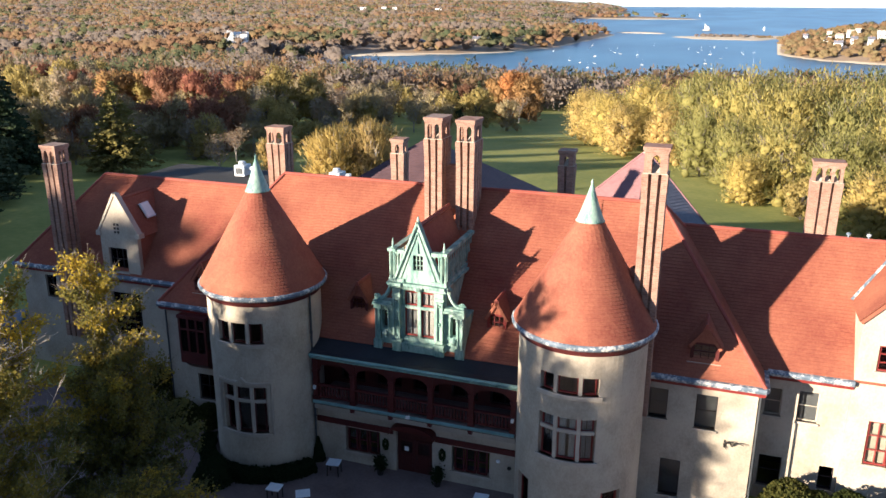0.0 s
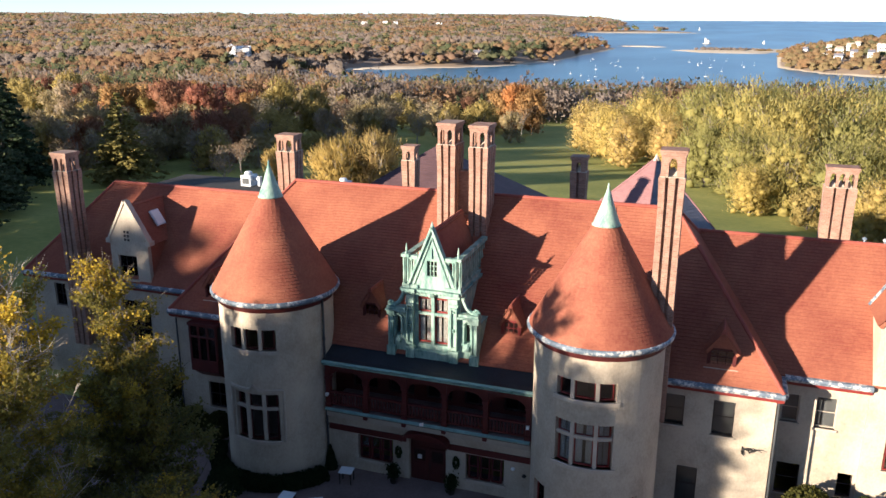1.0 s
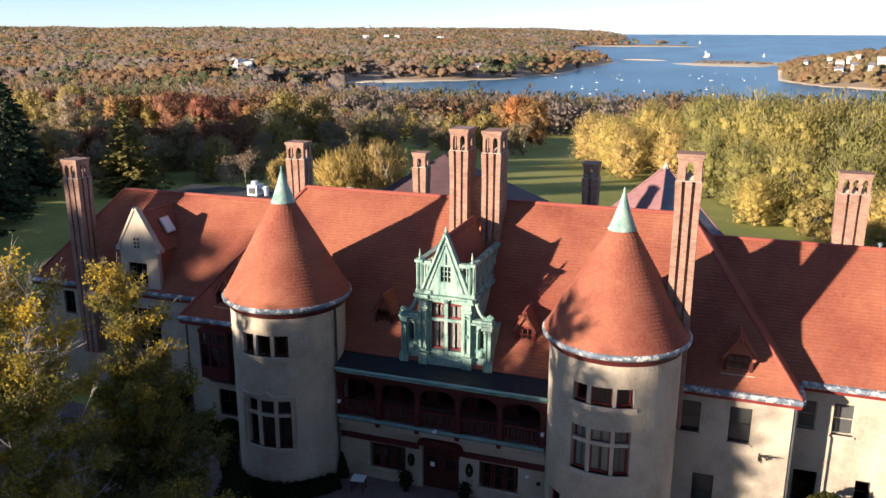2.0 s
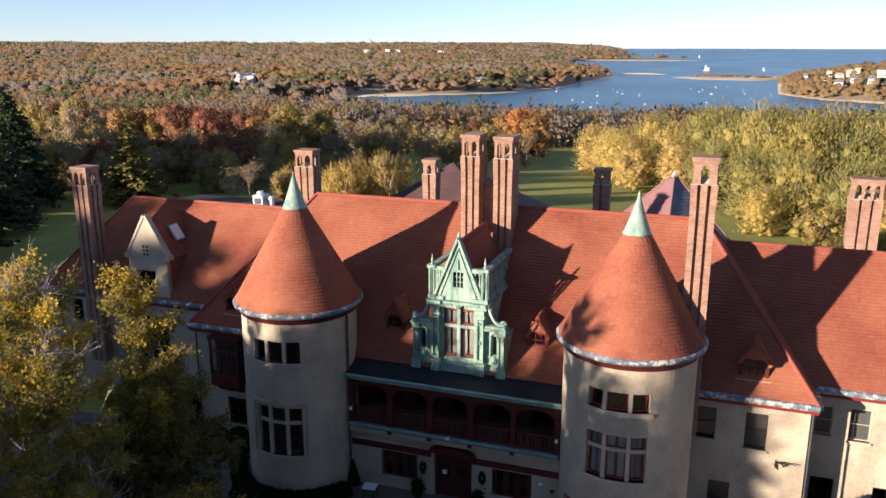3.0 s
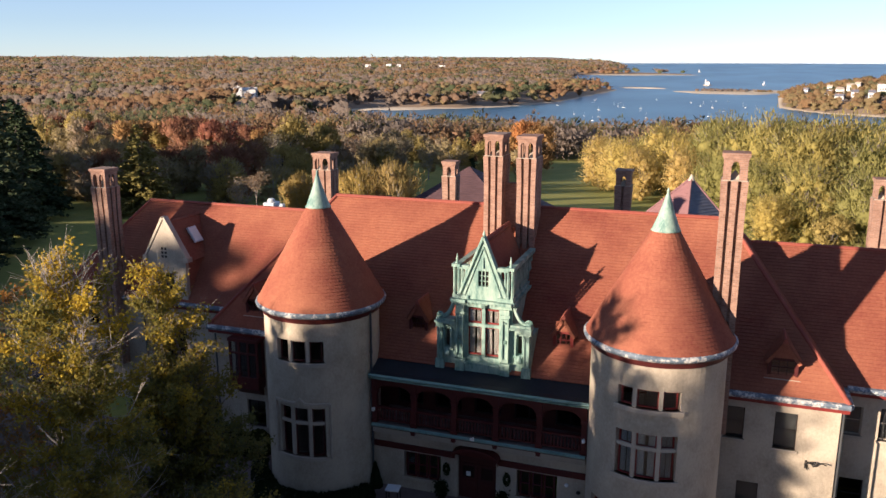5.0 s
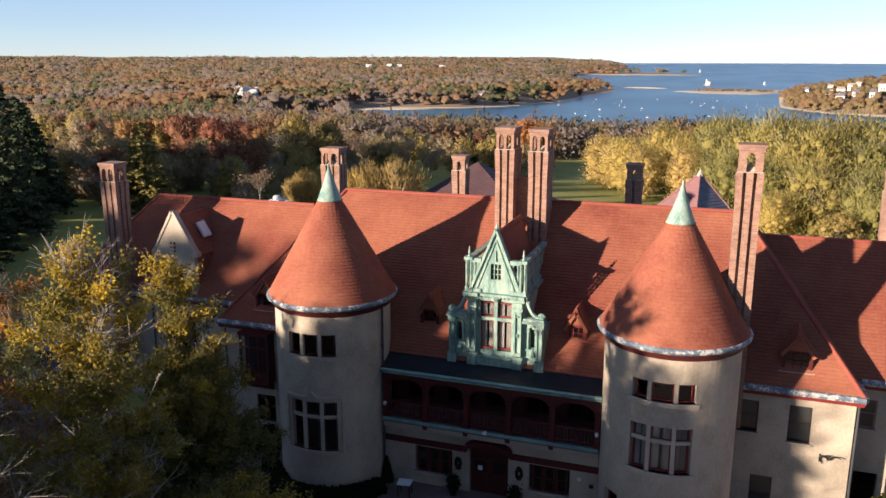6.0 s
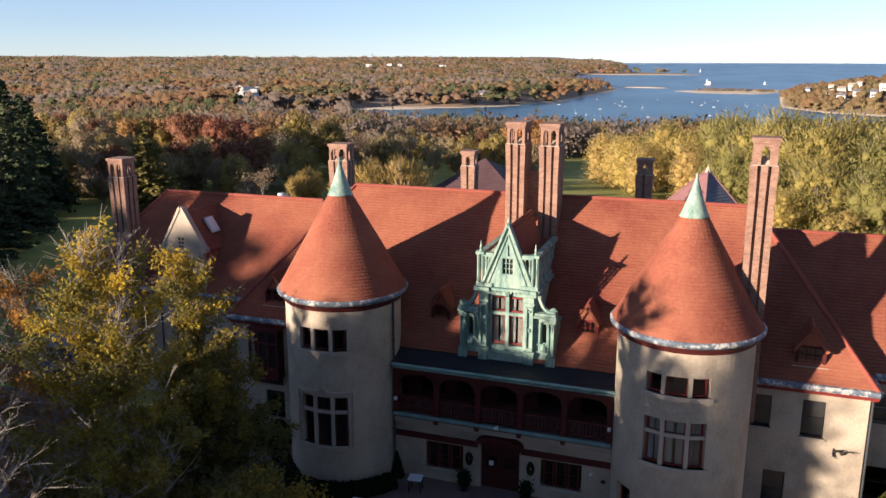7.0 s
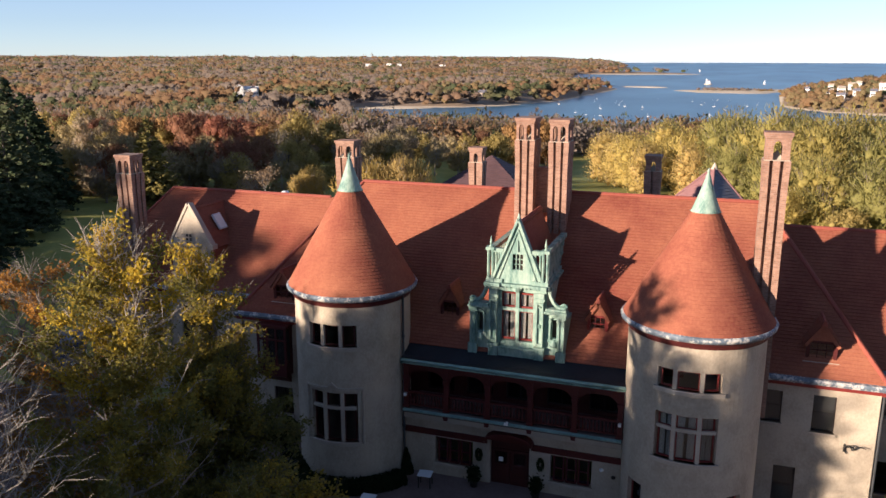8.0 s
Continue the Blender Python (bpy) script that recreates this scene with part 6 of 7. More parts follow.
dbox(base, -0.96, 0.96, -0.28, -0.02, 7.6, 7.7)
for i in range(7):
    dbox(base, -0.78 + i * 0.24, -0.64 + i * 0.24, -0.27, -0.24, 7.25, 7.52)
part("plinth", base, COPPER, cd)
# dark sheet for the shade behind the mullioned lights
part("room", dbox(Mesh(), -0.88, 0.88, 0.7, 0.75, 7.9, 10.7), UNLIT, cd)
# entablature
ent = Mesh()
for x0, x1, y0, z0, z1 in ((-1.5, 1.5, -0.16, 10.7, 10.85), (-1.56, 1.56, -0.24, 10.85, 10.97), (-1.68, 1.68, -0.42, 10.97, 11.1)):
    dbox(ent, x0, x1, y0, 4.3, z0, z1)
for s in (-1, 1):
    dbox(ent, s * 1.2 - 0.36, s * 1.2 + 0.36, -0.54, -0.42, 10.95, 11.12)
ent.lathe([(0.0, -0.22), (0.2, -0.12), (0.24, 0.02), (0.1, 0.14), (0.0, 0.16)], 8, (DX, DY - 0.2, 10.85))
for i in range(15):
    dbox(ent, -1.42 + i * 0.2, -1.32 + i * 0.2, -0.33, -0.24, 10.87, 10.968)
part("entablature", ent, COPPER, cd)
# pointed gable with a small lattice opening
gx = 1.28
hx0, hx1, hz0, hz1 = -0.27, 0.27, 11.8, 12.6
gz0, gz1 = 11.1, 14.25
at_ = lambda z: gx * (gz1 - z) / (gz1 - gz0)
gm = Mesh()
for pts in ([(-gx, gz0), (gx, gz0), (at_(hz0), hz0), (-at_(hz0), hz0)], [(-at_(hz0), hz0), (hx0, hz0), (hx0, hz1), (-at_(hz1), hz1)],
            [(hx1, hz0), (at_(hz0), hz0), (at_(hz1), hz1), (hx1, hz1)], [(-at_(hz1), hz1), (at_(hz1), hz1), (0.01, gz1), (-0.01, gz1)]):
    gm.prism([(DX + x, DY - 0.16, z) for x, z in pts], (0, 0.2, 0))
gable = part("gable", gm, COPPER, cd)
rim = Mesh()
for s in (-1, 1):
    rim.bar((DX + s * (gx + 0.05), DY - 0.2, gz0), (DX, DY - 0.2, gz1 + 0.12), 0.08, n=6)
    rim.bar((DX + s * (gx + 0.05), DY + 0.02, gz0), (DX, DY + 0.02, gz1 + 0.12), 0.08, n=6)
rim.lathe([(0.09, 0), (0.05, 0.12), (0.09, 0.2), (0.02, 0.42), (0, 0.44)], 8, (DX, DY - 0.1, gz1))
rim.bar((DX, DY - 0.2, 12.75), (DX, DY - 0.2, 13.3), 0.06, n=5, w2=0.02)
for s in (-1, 1):
    rim.bar((DX + s * 0.98, DY - 0.19, 11.28), (DX, DY - 0.19, 13.85), 0.035, n=5)
part("coping", rim, COPPER, gable)
for x in (-0.09, 0.09):
    part("lattice_bar", dbox(Mesh(), x - 0.022, x + 0.022, -0.12, -0.08, hz0, hz1), COPPER, gable)
for j in (1, 2):
    z = hz0 + (hz1 - hz0) * j / 3
    part("lattice_bar", dbox(Mesh(), hx0, hx1, -0.078, -0.05, z - 0.022, z + 0.022), COPPER, gable)
# near-black sheet for the shade behind the lattice
part("recess", dbox(Mesh(), hx0 - 0.1, hx1 + 0.1, 0.25, 0.3, hz0 - 0.1, hz1 + 0.1), UNLIT, gable)
# balustrade round the dormer's flat top
TOPZ = 12.85


def balustrade_run(a, b, n, z0=11.1, z1=TOPZ):
    a, b = Vector((*a, 0)), Vector((*b, 0))
    d = (b - a).normalized()
    s = Vector((-d.y, d.x, 0))
    for zz, hh, ww in ((z0, 0.18, 0.14), (z1 - 0.2, 0.2, 0.15)):
        r = Mesh()
        r.add([p + Vector((0, 0, zz)) + off for off in (Vector((0, 0, 0)), Vector((0, 0, hh))) for p in (a + s * ww, a - s * ww, b - s * ww, b + s * ww)], ((3, 2, 1, 0), (4, 5, 6, 7), (0, 1, 5, 4), (1, 2, 6, 5), (2, 3, 7, 6), (3, 0, 4, 7)))
        part("rail", r, COPPER, cd)
    for i in range(n):
        p = a.lerp(b, (i + 0.5) / n)
        part("baluster", BALUS, None, cd, "", pose(p.x, p.y, z0 + 0.18))


BALUS = Mesh().lathe([(0.075, 0), (0.075, 0.1), (0.045, 0.2), (0.085, 0.55), (0.045, 1.0), (0.04, 1.15), (0.075, 1.28), (0.075, 1.37)], 8).data("baluster", COPPER)
for s in (-1, 1):
    balustrade_run((DX + s * 1.4, DY + 0.05), (DX + s * 1.4, DY + 4.6), 12)
    balustrade_run((DX + s * 0.75, DY - 0.1), (DX + s * 1.25, DY - 0.1), 2)
    pier = Mesh()
    c = s * 1.4
    dbox(pier, c - 0.19, c + 0.19, -0.29, 0.09, 11.1, 11.3)
    for e in (-0.11, 0.11):
        for q in (-0.2, 0.0):
            pier.lathe([(0.085, 11.3), (0.06, 11.4), (0.06, 12.62), (0.085, 12.75)], 8, (DX + c + e, DY + q, 0))
    dbox(pier, c - 0.22, c + 0.22, -0.32, 0.12, 12.75, 12.9)
    pier.lathe([(0.1, -0.05), (0.05, 0.06), (0.07, 0.14), (0.015, 0.48), (0.0, 0.5)], 8, (DX + c, DY - 0.1, 12.95))
    part("pier", pier, COPPER, cd)
# red tiled roof behind the gable
hr = Mesh()
for s in (-1, 1):
    tiles(hr, [(DX + s * 1.15, DY + 0.1, 11.15), (DX + s * 1.15, DY + 4.72, 11.15), (DX, DY + 4.72, 14.15), (DX, DY + 0.1, 14.15)], row=0.24, wide=0.28, seed=51 + s)
part("roof", hr, TILE, cd)
part("ridge", Mesh().bar((DX, DY + 0.1, 14.18), (DX, DY + 4.72, 14.18), 0.08, n=6), TILE_OLD, cd)
part("deck", dbox(Mesh(), -1.5, 1.5, 0.1, 4.3, 11.1, 11.13), LEAD, cd)

# ---- rear roofs and the flat-roofed annexe ----
def hip_roof(name, x0, x1, y0, y1, z0, apex_a, apex_b, m_, label):
    r = Mesh()
    A, B = Vector(apex_a), Vector(apex_b)
    c = [(x0, y0, z0), (x1, y0, z0), (x1, y1, z0), (x0, y1, z0)]
    for pts in ([c[0], c[1], B, A] if A != B else [c[0], c[1], A], [c[1], c[2], B], [c[2], c[3], A, B] if A != B else [c[2], c[3], A], [c[3], c[0], A]):
        tiles(r, pts, row=0.27, wide=0.4, seed=61)
    part(name, r, m_, mansion, label)


hip_roof("rear_roof", -32.5, -11.3, 48.7, 68, 8.0, (-21.8, 58.3, 14.8), (-21.8, 58.3, 14.8), SLATE_PU, "purple-brown rear roof")
part("wall", Mesh().box(-32.0, -11.8, 49.2, 67.5, G - 0.3, 8.0), STUCCO, mansion)
px_, py_, ph = -5.4, 63.7, 6.6
corners = [(px_, py_ - ph), (px_ + ph - 1.3, py_), (px_, py_ + ph), (px_ - ph, py_)]
for i in range(4):
    a, b = corners[i], corners[(i + 1) % 4]
    pr = Mesh()
    tiles(pr, [(*a, 8.0), (*b, 8.0), (px_, py_, 13.9)], row=0.27, wide=0.4, seed=65 + i)
    # only the sunward slope takes the pink copy, its lit tone painted in
    part("rear_roof", pr, SLATE_SUNLIT if i == 3 else SLATE, mansion, "slate slope of the pyramid roof with sunlit pink in its colour" if i == 3 else "grey slate slope of the pyramid roof")
for a in corners:
    part("hip_cap", Mesh().bar((*a, 8.05), (px_, py_, 14.0), 0.07, n=6), SLATE_SUNLIT, mansion)
part("finial", Mesh().lathe([(0.28, -0.25), (0.14, 0.05), (0.0, 0.3)], 8, (px_, py_, 14.0)), STONE, mansion, "pale stone cap on the pyramid roof")
part("wall", Mesh().box(px_ - 3.2, px_ + 3.2, 48.66, py_ + 3, G - 0.3, 8.0), STUCCO, mansion)
annexe = thing("annexe", (-48, 82, G), "low annexe with a dark flat roof behind the mansion", "building")
part("wall", Mesh().box(-64, -30, 72, 83, G - 1.5, 5.0), STUCCO, annexe)
part("roof", Mesh().box(-64.3, -29.7, 71.7, 83.3, 5.0, 5.35), TAR, annexe)
for x, y in ((-53.0, 80), (-40.6, 80)):
    u = thing("rooftop_unit", (x, y, 5.35), "pale grey rooftop ventilation unit on the flat roof", "ventilation unit", "rooftop units")
    part("case", Mesh().box(x - 0.7, x + 0.6, y - 0.8, y + 0.8, 5.35, 6.6), METAL, u)
    part("duct", Mesh().bar((x + 0.6, y, 6.2), (x + 1.4, y, 6.2), 0.28, n=8).bar((x + 1.4, y, 6.45), (x + 1.4, y, 5.35), 0.28, n=8), METAL, u)
    part("fan", Mesh().lathe([(0.4, 0), (0.45, 0.25), (0.35, 0.4), (0.0, 0.42)], 14, (x - 0.1, y, 6.6)), METAL, u)
    part("grille", Mesh().box(x - 0.5, x + 0.4, y - 0.83, y - 0.8, 5.6, 6.3), PIPE, u)

# ---- forecourt ----
whole("pavement", Mesh().box(-60, 40, 6, 37.3, G - 0.35, G + 0.02), PAVING, "purple-brown paved forecourt with stains and leaves", "pavement", "structure")


def hedge_ring(x, y, r0, r1, a0, a1, h, n, seed):
    rng = random.Random(seed)
    core = Mesh().lathe([(r0, 0), (r0, h * 0.86), (r1, h * 0.86), (r1, 0)], 30, (x, y, G), a0, a1)
    lv = Mesh()
    for _ in range(n):
        a, q = radians(rng.uniform(a0, a1)), rng.random()
        r = rng.uniform(r0 - 0.05, r1 + 0.05)
        z = h * (0.85 + rng.uniform(-0.05, 0.18)) if q < 0.6 else rng.uniform(0, h)
        if q >= 0.6:
            r = r1 + rng.uniform(-0.05, 0.1)
        leaf(lv, rng, Vector((x + r * math.sin(a), y - r * math.cos(a), G + z)), 0.16)
    ob = thing("hedge", (x, y, G), "dark clipped hedge curving round the tower foot", "hedge")
    part("core", core, L_BOX, ob)
    part("leaves", lv, L_BOX, ob)


hedge_ring(*TL, 3.4, 4.1, -75, 64, 0.68, 4600, 4)
hedge_ring(*TR, 3.3, 3.9, -60, 60, 0.5, 2600, 5)


def table(x, y, turn):
    m = pose(x, y, G + 0.02, 0, 0, turn)
    t = thing("table", m, "square table with a pale blue-grey top on the forecourt", "table", "tables on the forecourt")
    part("tabletop", Mesh().box(-0.37, 0.37, -0.33, 0.33, 0.7, 0.73).box(-0.34, 0.34, -0.3, 0.3, 0.66, 0.7), TABLETOP, t, "", m)
    for a in (-0.31, 0.31):
        for b in (-0.27, 0.27):
            part("leg", Mesh().bar((a, b, 0), (a * 0.96, b * 0.96, 0.66), 0.035, n=6), IRON, t, "", m)


for x, y, a in ((-18.26, 34.05, 8), (-20.1, 30.9, 4), (-18.45, 30.9, 30), (-9.75, 33.6, 3)):
    table(x, y, a)


def planter(x, y, seed):
    rng = random.Random(seed)
    p = thing("potted_shrub", (x, y, G), "dark leafy shrub in a pot beside the entrance", "plant", "potted shrubs by the door")
    part("pot", Mesh().lathe([(0.0, 0.02), (0.17, 0.02), (0.22, 0.32), (0.26, 0.37), (0.21, 0.38), (0.0, 0.34)], 14, (x, y, G)), IRON, p)
    part("stem", Mesh().bar((x, y, G + 0.3), (x, y, G + 0.7), 0.03), BARK, p)
    lv = Mesh()
    for _ in range(380):
        a, b = rng.uniform(0, 6.28), rng.gauss(0, 1)
        r = abs(rng.gauss(0.2, 0.1))
        leaf(lv, rng, Vector((x + r * math.cos(a), y + r * math.sin(a), G + 0.74 + max(-1.7, b) * 0.2)), 0.16)
    part("foliage", lv, L_BOX, p)


planter(-15.85, 34.85, 1)
planter(-12.55, 34.85, 2)


def shrub(name, x, y, r, h, n, m_, label, seed, cone=False, size=0.18):
    rng = random.Random(seed)
    z0 = stand(x, y)
    core = Mesh().lathe([(r * 0.8, 0.0), (r * (0.82 if not cone else 0.75), h * 0.3), (r * (0.6 if not cone else 0.42), h * 0.66), (0.02, h * 0.88)], 14, (x, y, z0))
    lv = Mesh()
    for _ in range(n):
        t = rng.random() ** (1.0 if not cone else 1.4)
        rr = r * (math.sqrt(max(0.0, 1 - t * t)) if not cone else (1 - t) * 0.97 + 0.03) * rng.uniform(0.82, 1.08)
        a = rng.uniform(0, 2 * math.pi)
        leaf(lv, rng, Vector((x + rr * math.cos(a), y + rr * math.sin(a), z0 + 0.08 + h * t * rng.uniform(0.92, 1.05))), size)
    ob = thing(name, (x, y, z0), label, "shrub")
    part("core", core, m_, ob)
    part("leaves", lv, m_, ob)


shrub("cone_shrub", -24.1, 31.2, 1.1, 2.3, 2600, L_BOX, "dark cone-shaped clipped evergreen by the forecourt", 1, True)
shrub("shrub", -19.7, 35.0, 0.35, 1.4, 500, L_BOX, "narrow dark shrub beside the tower", 2, True)
for i, (x, y, r, h) in enumerate(((4.9, 37.4, 1.5, 2.4), (6.2, 37.6, 1.2, 1.9), (7.6, 37.4, 1.4, 2.3), (9.6, 37.4, 1.4, 2.0), (-31.5, 36.2, 1.2, 1.6), (-29.6, 36.0, 1.1, 1.4), (-33.4, 38.4, 1.3, 2.0), (-27.9, 36.3, 0.9, 1.3))):
    shrub("shrub", x, y, r, h, 2200, L_DARK, "rounded green shrub against the house wall", 10 + i)
# wrought iron bracket on the east block
ib = Mesh()
pts = [Vector((x, 37.28 - 0.22 * (x - 1.6), z)) for x, z in ((1.62, 4.06), (1.60, 4.22), (1.72, 4.34), (1.88, 4.30), (1.96, 4.18), (2.06, 4.30), (2.16, 4.40), (2.32, 4.42), (2.50, 4.38))]
for i, (p, q) in enumerate(zip(pts, pts[1:])):
    ib.bar(p, q, 0.055 - 0.0045 * i, n=6)
ib.bar((1.62, 37.34, 4.0), (1.62, 37.34, 4.4), 0.045, n=6).bar((1.72, 37.25, 4.34), (1.96, 37.2, 4.42), 0.035, n=5, w2=0.02).bar((1.96, 37.2, 4.42), (2.12, 37.16, 4.36), 0.03, n=5)
ib.bar((1.62, 37.27, 4.1), (1.74, 37.24, 3.94), 0.04, n=5, w2=0.015)
part("lamp_bracket", ib, IRON, mansion, "black wrought iron lamp bracket on the wall")
for x, y, z in ((3.0, 37.25, 7.0), (-31.0, 37.2, 7.0), (-32.0, 40.1, 7.1), (-38.6, 40.1, 7.1)):
    dp = Mesh().bar((x, y, z), (x, y, G), 0.055, n=8)
    part("downpipe", dp, PIPE, mansion)

def van(x, y, turn):
    """A parked van, its nose along local -y."""
    m = pose(x, y, G, 0, 0, turn)
    v = thing("parked_van", m, "dark blue van parked beside the west wing", "van")
    out = [(-2.4, 0.45), (-2.35, 0.95), (-1.5, 1.1), (-0.85, 1.85), (2.3, 1.9), (2.4, 0.45)]
    part("body", Mesh().prism([(-0.92, q, z) for q, z in out], (1.84, 0, 0)), VANBLUE, v, "", m)
    part("windscreen", Mesh().prism([(-0.8, -1.46, 1.17), (0.8, -1.46, 1.17), (0.74, -0.93, 1.79), (-0.74, -0.93, 1.79)], (0, -0.02, 0.02)), SHEET, v, "", m)
    for s in (-1, 1):
        part("headlight", Mesh().box(s * 0.68 - 0.16, s * 0.68 + 0.16, -2.42, -2.36, 0.72, 0.9), WHITE, v, "", m)
        part("side_window", Mesh().box(s * 0.925 - 0.006, s * 0.925 + 0.006, -0.6, 1.9, 1.2, 1.7), PIPE, v, "", m)
        for q in (-1.5, 1.5):
            w = part("wheel", Mesh().bar((s * 0.78, q, 0.33), (s * 0.95, q, 0.33), 0.33, n=16), IRON, v, "", m)
            part("rim", Mesh().bar((s * 0.951, q, 0.33), (s * 0.965, q, 0.33), 0.19, n=10), METAL, w, "", m)
    part("bumper", Mesh().box(-0.9, 0.9, -2.5, -2.35, 0.4, 0.6), PIPE, v, "", m)


van(-49.1, 41.6, 35)

# ---- the trees in front ----
def near_tree(name, x, y, meshes, label, turn=0.0, k=1.0, kz=None):
    m = pose(x, y, stand(x, y) - 0.1, 0, 0, turn) @ Matrix.Diagonal((k, k, kz or k, 1))
    return plant_tree(name, meshes, m, label, "tree", "")


GINKGO = leader_meshes(101, 17.6, 4.3, 0.26, L_GINKGO, boughs=96, leaves=720, size=0.118, low=0.14, bark=TWIG, yellow=0.6)
THIN = leader_meshes(102, 13.9, 2.6, 0.18, L_GINKGO, boughs=52, leaves=380, size=0.13, low=0.2, bare=0.08, bark=TWIG_DK, yellow=0.45)
ROUND = leader_meshes(104, 10.9, 3.9, 0.24, L_GINKGO, boughs=74, leaves=480, size=0.15, low=0.06, bare=0.0, shape=0.5, yellow=0.4, rise=(0.3, 0.8))
BARE = leader_meshes(105, 17.2, 3.6, 0.24, L_ORANGETREE, boughs=66, leaves=330, size=0.13, low=0.16, bare=0.42, bark=TWIG_DK, yellow=0.4)
PALE = leader_meshes(106, 16.8, 3.7, 0.2, L_ORANGETREE, boughs=84, leaves=240, size=0.12, low=0.25, bare=0.85, bark=TWIG, yellow=0.5)
near_tree("yellow_tree", -21.9, 16.9, GINKGO, "yellow-green autumn tree with bare upper twigs before the mansion", 20, 1.0, 0.95)
near_tree("yellow_tree", -25.0, 25.9, THIN, "slim yellow-green tree before the west wing", 140)
near_tree("round_tree", -23.9, 24.5, ROUND, "rounded dull green tree beside the forecourt", 40, 0.93)
near_tree("round_tree", -19.0, 20.2, ROUND, "low spreading green tree beside the forecourt", 190, 0.95, 0.7)
near_tree("half_bare_tree", -25.6, 18.2, BARE, "half-bare grey tree with orange-brown leaves", 10, 1.0, 0.88)
near_tree("bare_tree", -22.1, 11.9, PALE, "nearly leafless tree with pale grey twigs", 200, 1.0, 0.86)
near_tree("half_bare_tree", -32.6, 23.4, BARE, "half-bare grey tree with orange-brown leaves", 75, 0.76)
# unseen tall trees added south-west of the drive, whose shade falls on the front
for i, (x, y, k, w) in enumerate(((-35.7, 1, 0.84, 0.68), (-40.2, -4, 0.96, 0.54), (-40.5, 4, 0.81, 0.88), (-48, 9, 0.80, 0.92), (-55, 8, 0.82, 1.05), (-62, 10, 0.85, 1.1), (-69, 10, 0.85, 1.1), (-45, 1, 0.90, 0.92), (-52, 2, 0.86, 1.0), (-60, 1, 0.88, 1.05),
                   (-94, -25, 1.72, 1.6), (-105, -22, 1.72, 1.6), (-84, -26, 1.42, 1.4), (-72, -22, 1.20, 1.1), (-116, -18, 1.7, 1.6), (-33, 5, 0.62, 0.55), (-34, 6, 0.6, 0.7),
                   (-35.6, 0.4, 0.92, 0.4), (-41.8, 8.2, 0.80, 0.8), (-33.9, 8.0, 0.84, 0.42), (-42.4, 8.8, 0.93, 0.26), (-34.3, 0.6, 0.93, 0.3))):
    tree("shade", x, y, k, w, i % 2, i * 67)
# unseen trees added behind the drive to block low sky light
for i, (x, y, k) in enumerate(((-26, -34, 1.15), (-14, -30, 1.25), (-2, -33, 1.2), (10, -30, 1.25), (22, -34, 1.2), (34, -30, 1.2), (46, -28, 1.25), (58, -20, 1.2), (66, -8, 1.2), (-8, -42, 1.35), (16, -43, 1.35), (40, -40, 1.35))):
    tree("shade", x, y, k, k * 1.15, i % 2, i * 53)
# unseen low olive trees added in the west to shade the lawn
for x, y, k in ((-78, 33, 0.7), (-84, 37, 0.7), (-73, 27, 0.7), (-91, 43, 0.7), (-105, 70, 0.85), (-118, 85, 0.85), (-100, 63, 0.85), (-110, 81, 0.8), (-104, 76, 0.75)):
    tree("olive", x, y, k)
# more unseen trees added to keep the west lawn in shade
for x, y, k in ((-86, 38, 0.72), (-94, 46, 0.72), (-104, 54, 0.72), (-80, 30, 0.75)):
    tree("shade", x, y, k)

# ---- far houses and boats ----
def house(x, y, w, d, h, rise, turn, z=None, label="white house among distant trees", body=None, roofm=None, wins=4):
    body, roofm = body or WHITE, roofm or SLATE
    z = stand(x, y) if z is None else z
    m = pose(x, y, z, 0, 0, turn)
    ob = thing("far_house", m, label, "house", "houses on the far shore")
    part("wall", Mesh().box(-w / 2, w / 2, -d / 2, d / 2, -2, h), body, ob, "", m)
    r = Mesh()
    for s in (-1, 1):
        r.prism([(-w / 2 - 0.4, s * (d / 2 + 0.5), h - 0.1), (w / 2 + 0.4, s * (d / 2 + 0.5), h - 0.1), (w / 2 + 0.4, 0, h + rise), (-w / 2 - 0.4, 0, h + rise)], (0, 0, 0.35))
    r.prism([(-w / 2, -d / 2, h), (-w / 2, d / 2, h), (-w / 2, 0, h + rise)], (w, 0, 0))
    part("roof", r, roofm, ob, "", m)
    part("chimney", Mesh().box(-w / 4, -w / 4 + 1.2, -0.6, 0.6, h, h + rise + 1.5), BRICK, ob, "", m)
    for i in range(wins):
        xx = -w / 2 + w * (i + 0.5) / wins
        part("window", Mesh().box(xx - 0.7, xx + 0.7, -d / 2 - 0.08, -d / 2 + 0.1, 1.2, min(h - 0.8, 3.2)), PIPE, ob, "", m)
    return ob


house(-538, 828, 20, 9, 6.5, 3.0, 30, stand(-538, 828) + 3, "long white house with gables above the trees", WHITE, WHITE, 8)
house(-546, 818, 7, 10, 8.5, 3.5, 120, stand(-538, 828) + 3, "white gabled wing of the long house", WHITE, WHITE, 3)
house(-531, 825, 5, 8, 7.5, 3.0, 120, stand(-538, 828) + 3, "small white gabled wing of the long house", WHITE, SLATE, 2)
for x, y, w, t in ((-1240, 2700, 40, 10), (-1180, 2750, 34, 0), (-1120, 2700, 30, 20), (-1010, 2850, 44, 0)):
    house(x, y, w * 0.5, 10, 8, 3, t, stand(x, y) + 7, "distant pale house above the woods", WHITE, WHITE, 4)
house(-345, 935, 24, 9, 4, 3, 5, None, "low brown house by the inlet", STONE, SLATE, 5)
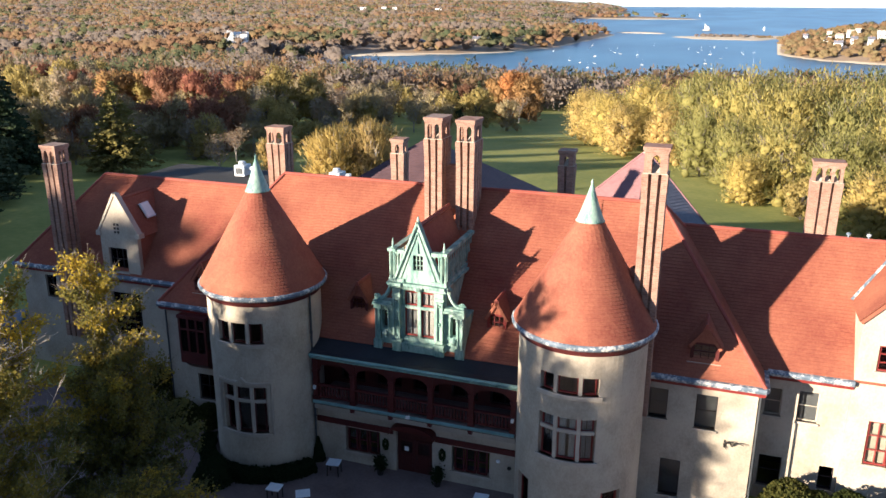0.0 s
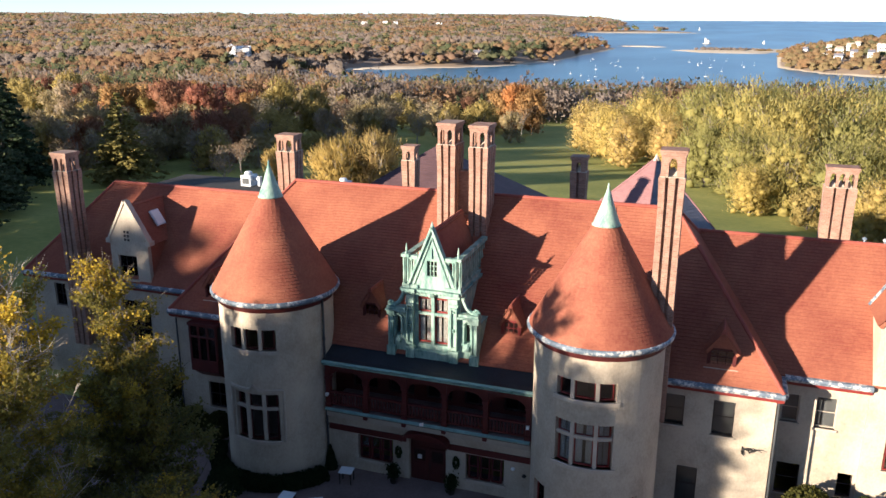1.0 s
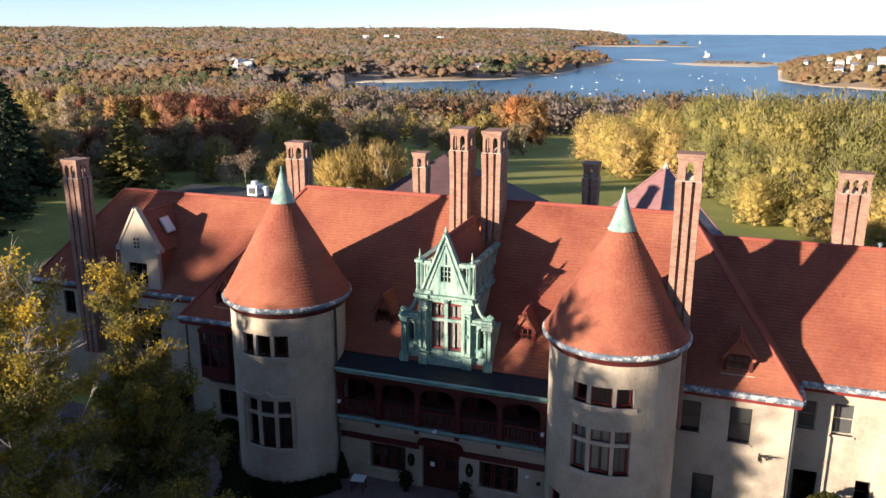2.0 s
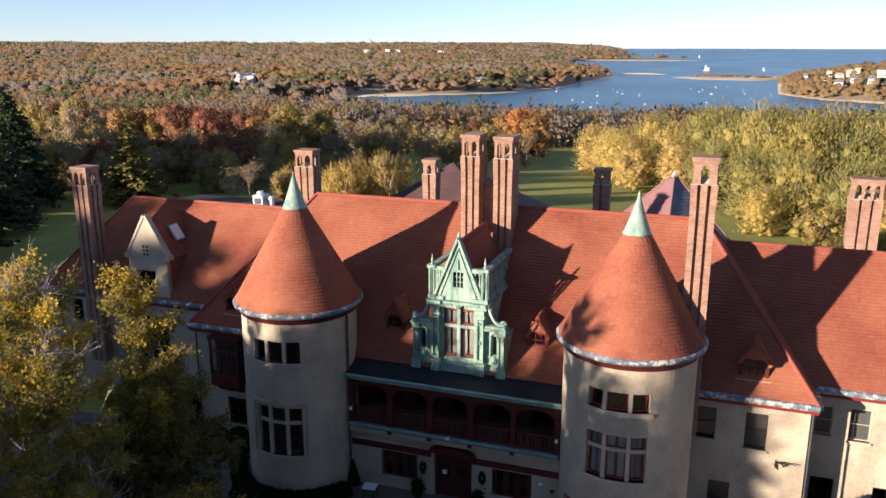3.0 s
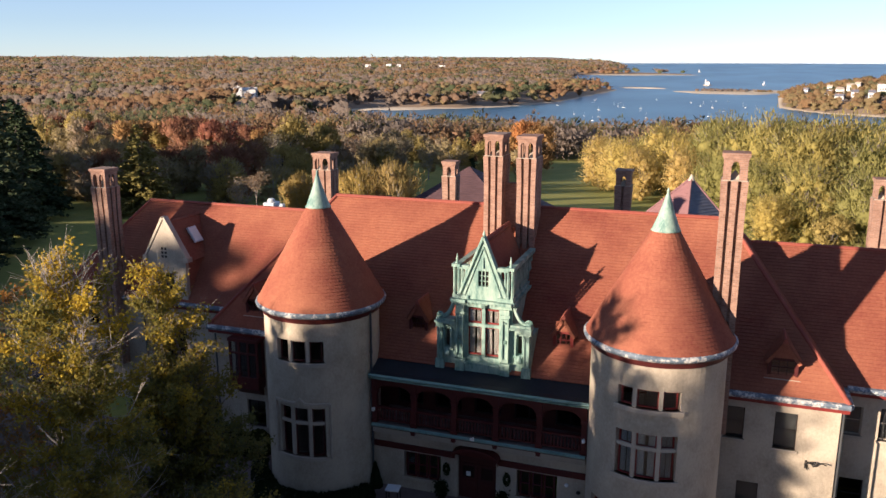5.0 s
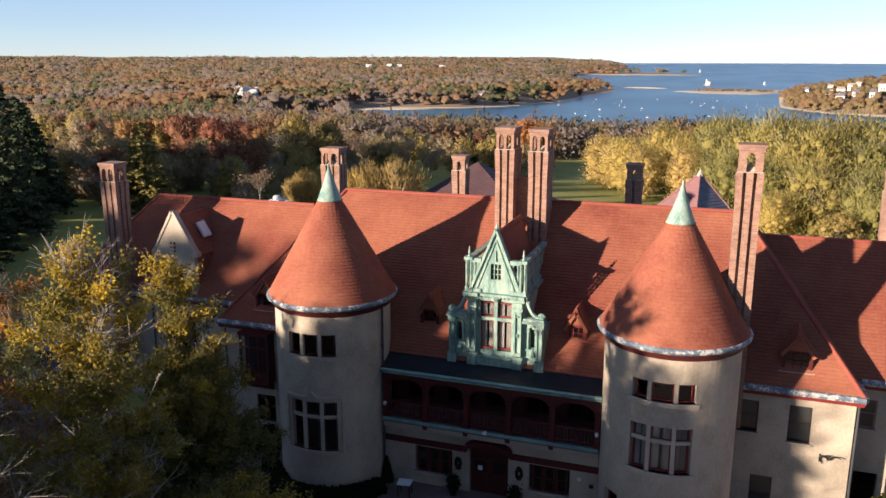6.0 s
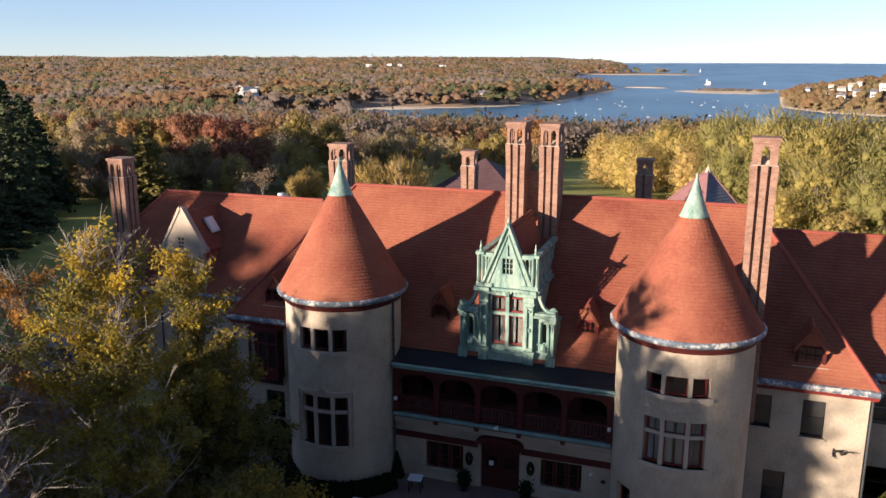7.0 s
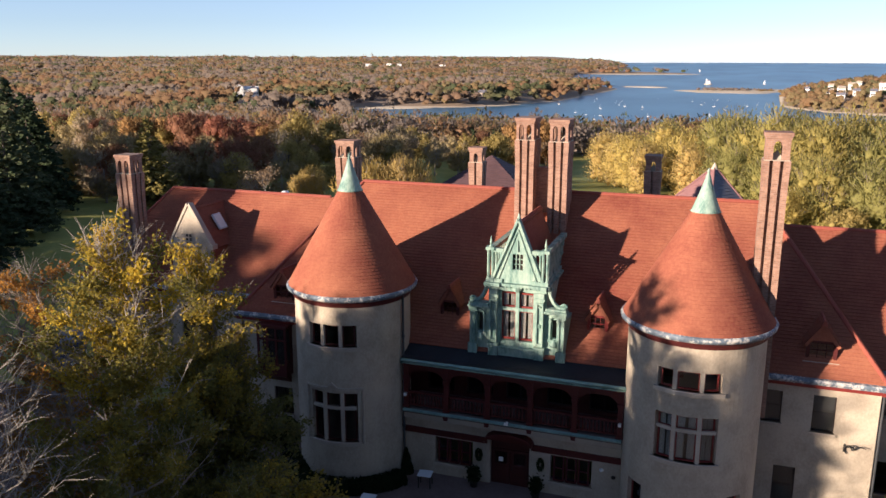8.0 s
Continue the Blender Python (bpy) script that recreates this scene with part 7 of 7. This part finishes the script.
house(-290, 975, 20, 9, 4, 3, 0, None, "low brown house by the inlet", STONE, SLATE, 5)
_r = random.Random(8)
for i in range(20):
    x, y = 95 + i * 7 + _r.uniform(-6, 6), 915 + _r.uniform(0, 260)
    house(x, y, _r.uniform(6, 9), 6, _r.uniform(3.5, 5.5), 2.5, _r.uniform(-30, 30), stand(x, y) + 5.0, "white house on the headland across the water", WHITE, _r.choice((SLATE, WHITE, STONE)), 3)


def sail_boat(x, y, k):
    z = float(sea_level(y))
    m = pose(x, y, z, 0, 0, _r.uniform(0, 360)) @ Matrix.Diagonal((k, k, k, 1))
    b = thing("sailing_boat", m, "white sailing boat on the bay", "boat", "boats on the bay")
    part("hull", Mesh().add([(-4, 0, 0.9), (-3.4, -1.2, 0.9), (2.6, -1.1, 1.0), (4.4, 0, 1.2), (2.6, 1.1, 1.0), (-3.4, 1.2, 0.9), (-3, 0, -0.3), (2.4, 0, -0.3)],
                            ((0, 1, 2, 3, 4, 5), (1, 6, 7, 2), (2, 7, 3), (3, 7, 4), (4, 7, 6, 5), (5, 6, 0), (0, 6, 1))), WHITE, b, "", m)
    part("mast", Mesh().bar((0.5, 0, 0.9), (0.5, 0, 10.5), 0.07, n=5), METAL, b, "", m)
    return b, m


for x, y, k in ((-118, 3300, 1.15), (66, 1900, 0.8)):
    b, m = sail_boat(x, y, k)
    part("sail", Mesh().prism([(0.3, 0, 1.6), (-3.6, 0.3, 1.8), (0.3, 0, 10.2)], (0, 0.08, 0)), WHITE, b, "", m)
for i in range(34):
    y = _r.uniform(620, 1150)
    x = _r.uniform(-205 + (y - 620) * 0.02, 30)
    if float(shore(np.array([x]), np.array([y]))[0]) < -15:
        sail_boat(x, y, _r.uniform(0.35, 0.5))
lm_ = pose(-49, 1841, SEA) @ Matrix.Diagonal((0.62, 0.62, 0.62, 1))
lh_ = thing("lighthouse", lm_, "small pale lighthouse on a rock base in the bay", "lighthouse")
part("base", Mesh().lathe([(15, 0), (14, 2.5), (12, 3), (0, 3.1)], 14), STONE, lh_, "", lm_)
part("keeper_house", Mesh().box(-6, 6, -5, 5, 3, 12), WHITE, lh_, "", lm_)
part("roof", Mesh().prism([(-6.5, -5.5, 12), (6.5, -5.5, 12), (0, -5.5, 16)], (0, 11, 0)), SLATE, lh_, "", lm_)
part("tower", Mesh().box(-8, -4.5, -3, 1, 3, 17).lathe([(1.5, 17), (1.5, 19.5), (0, 21)], 8, (-6.2, -1, 0)), WHITE, lh_, "", lm_)
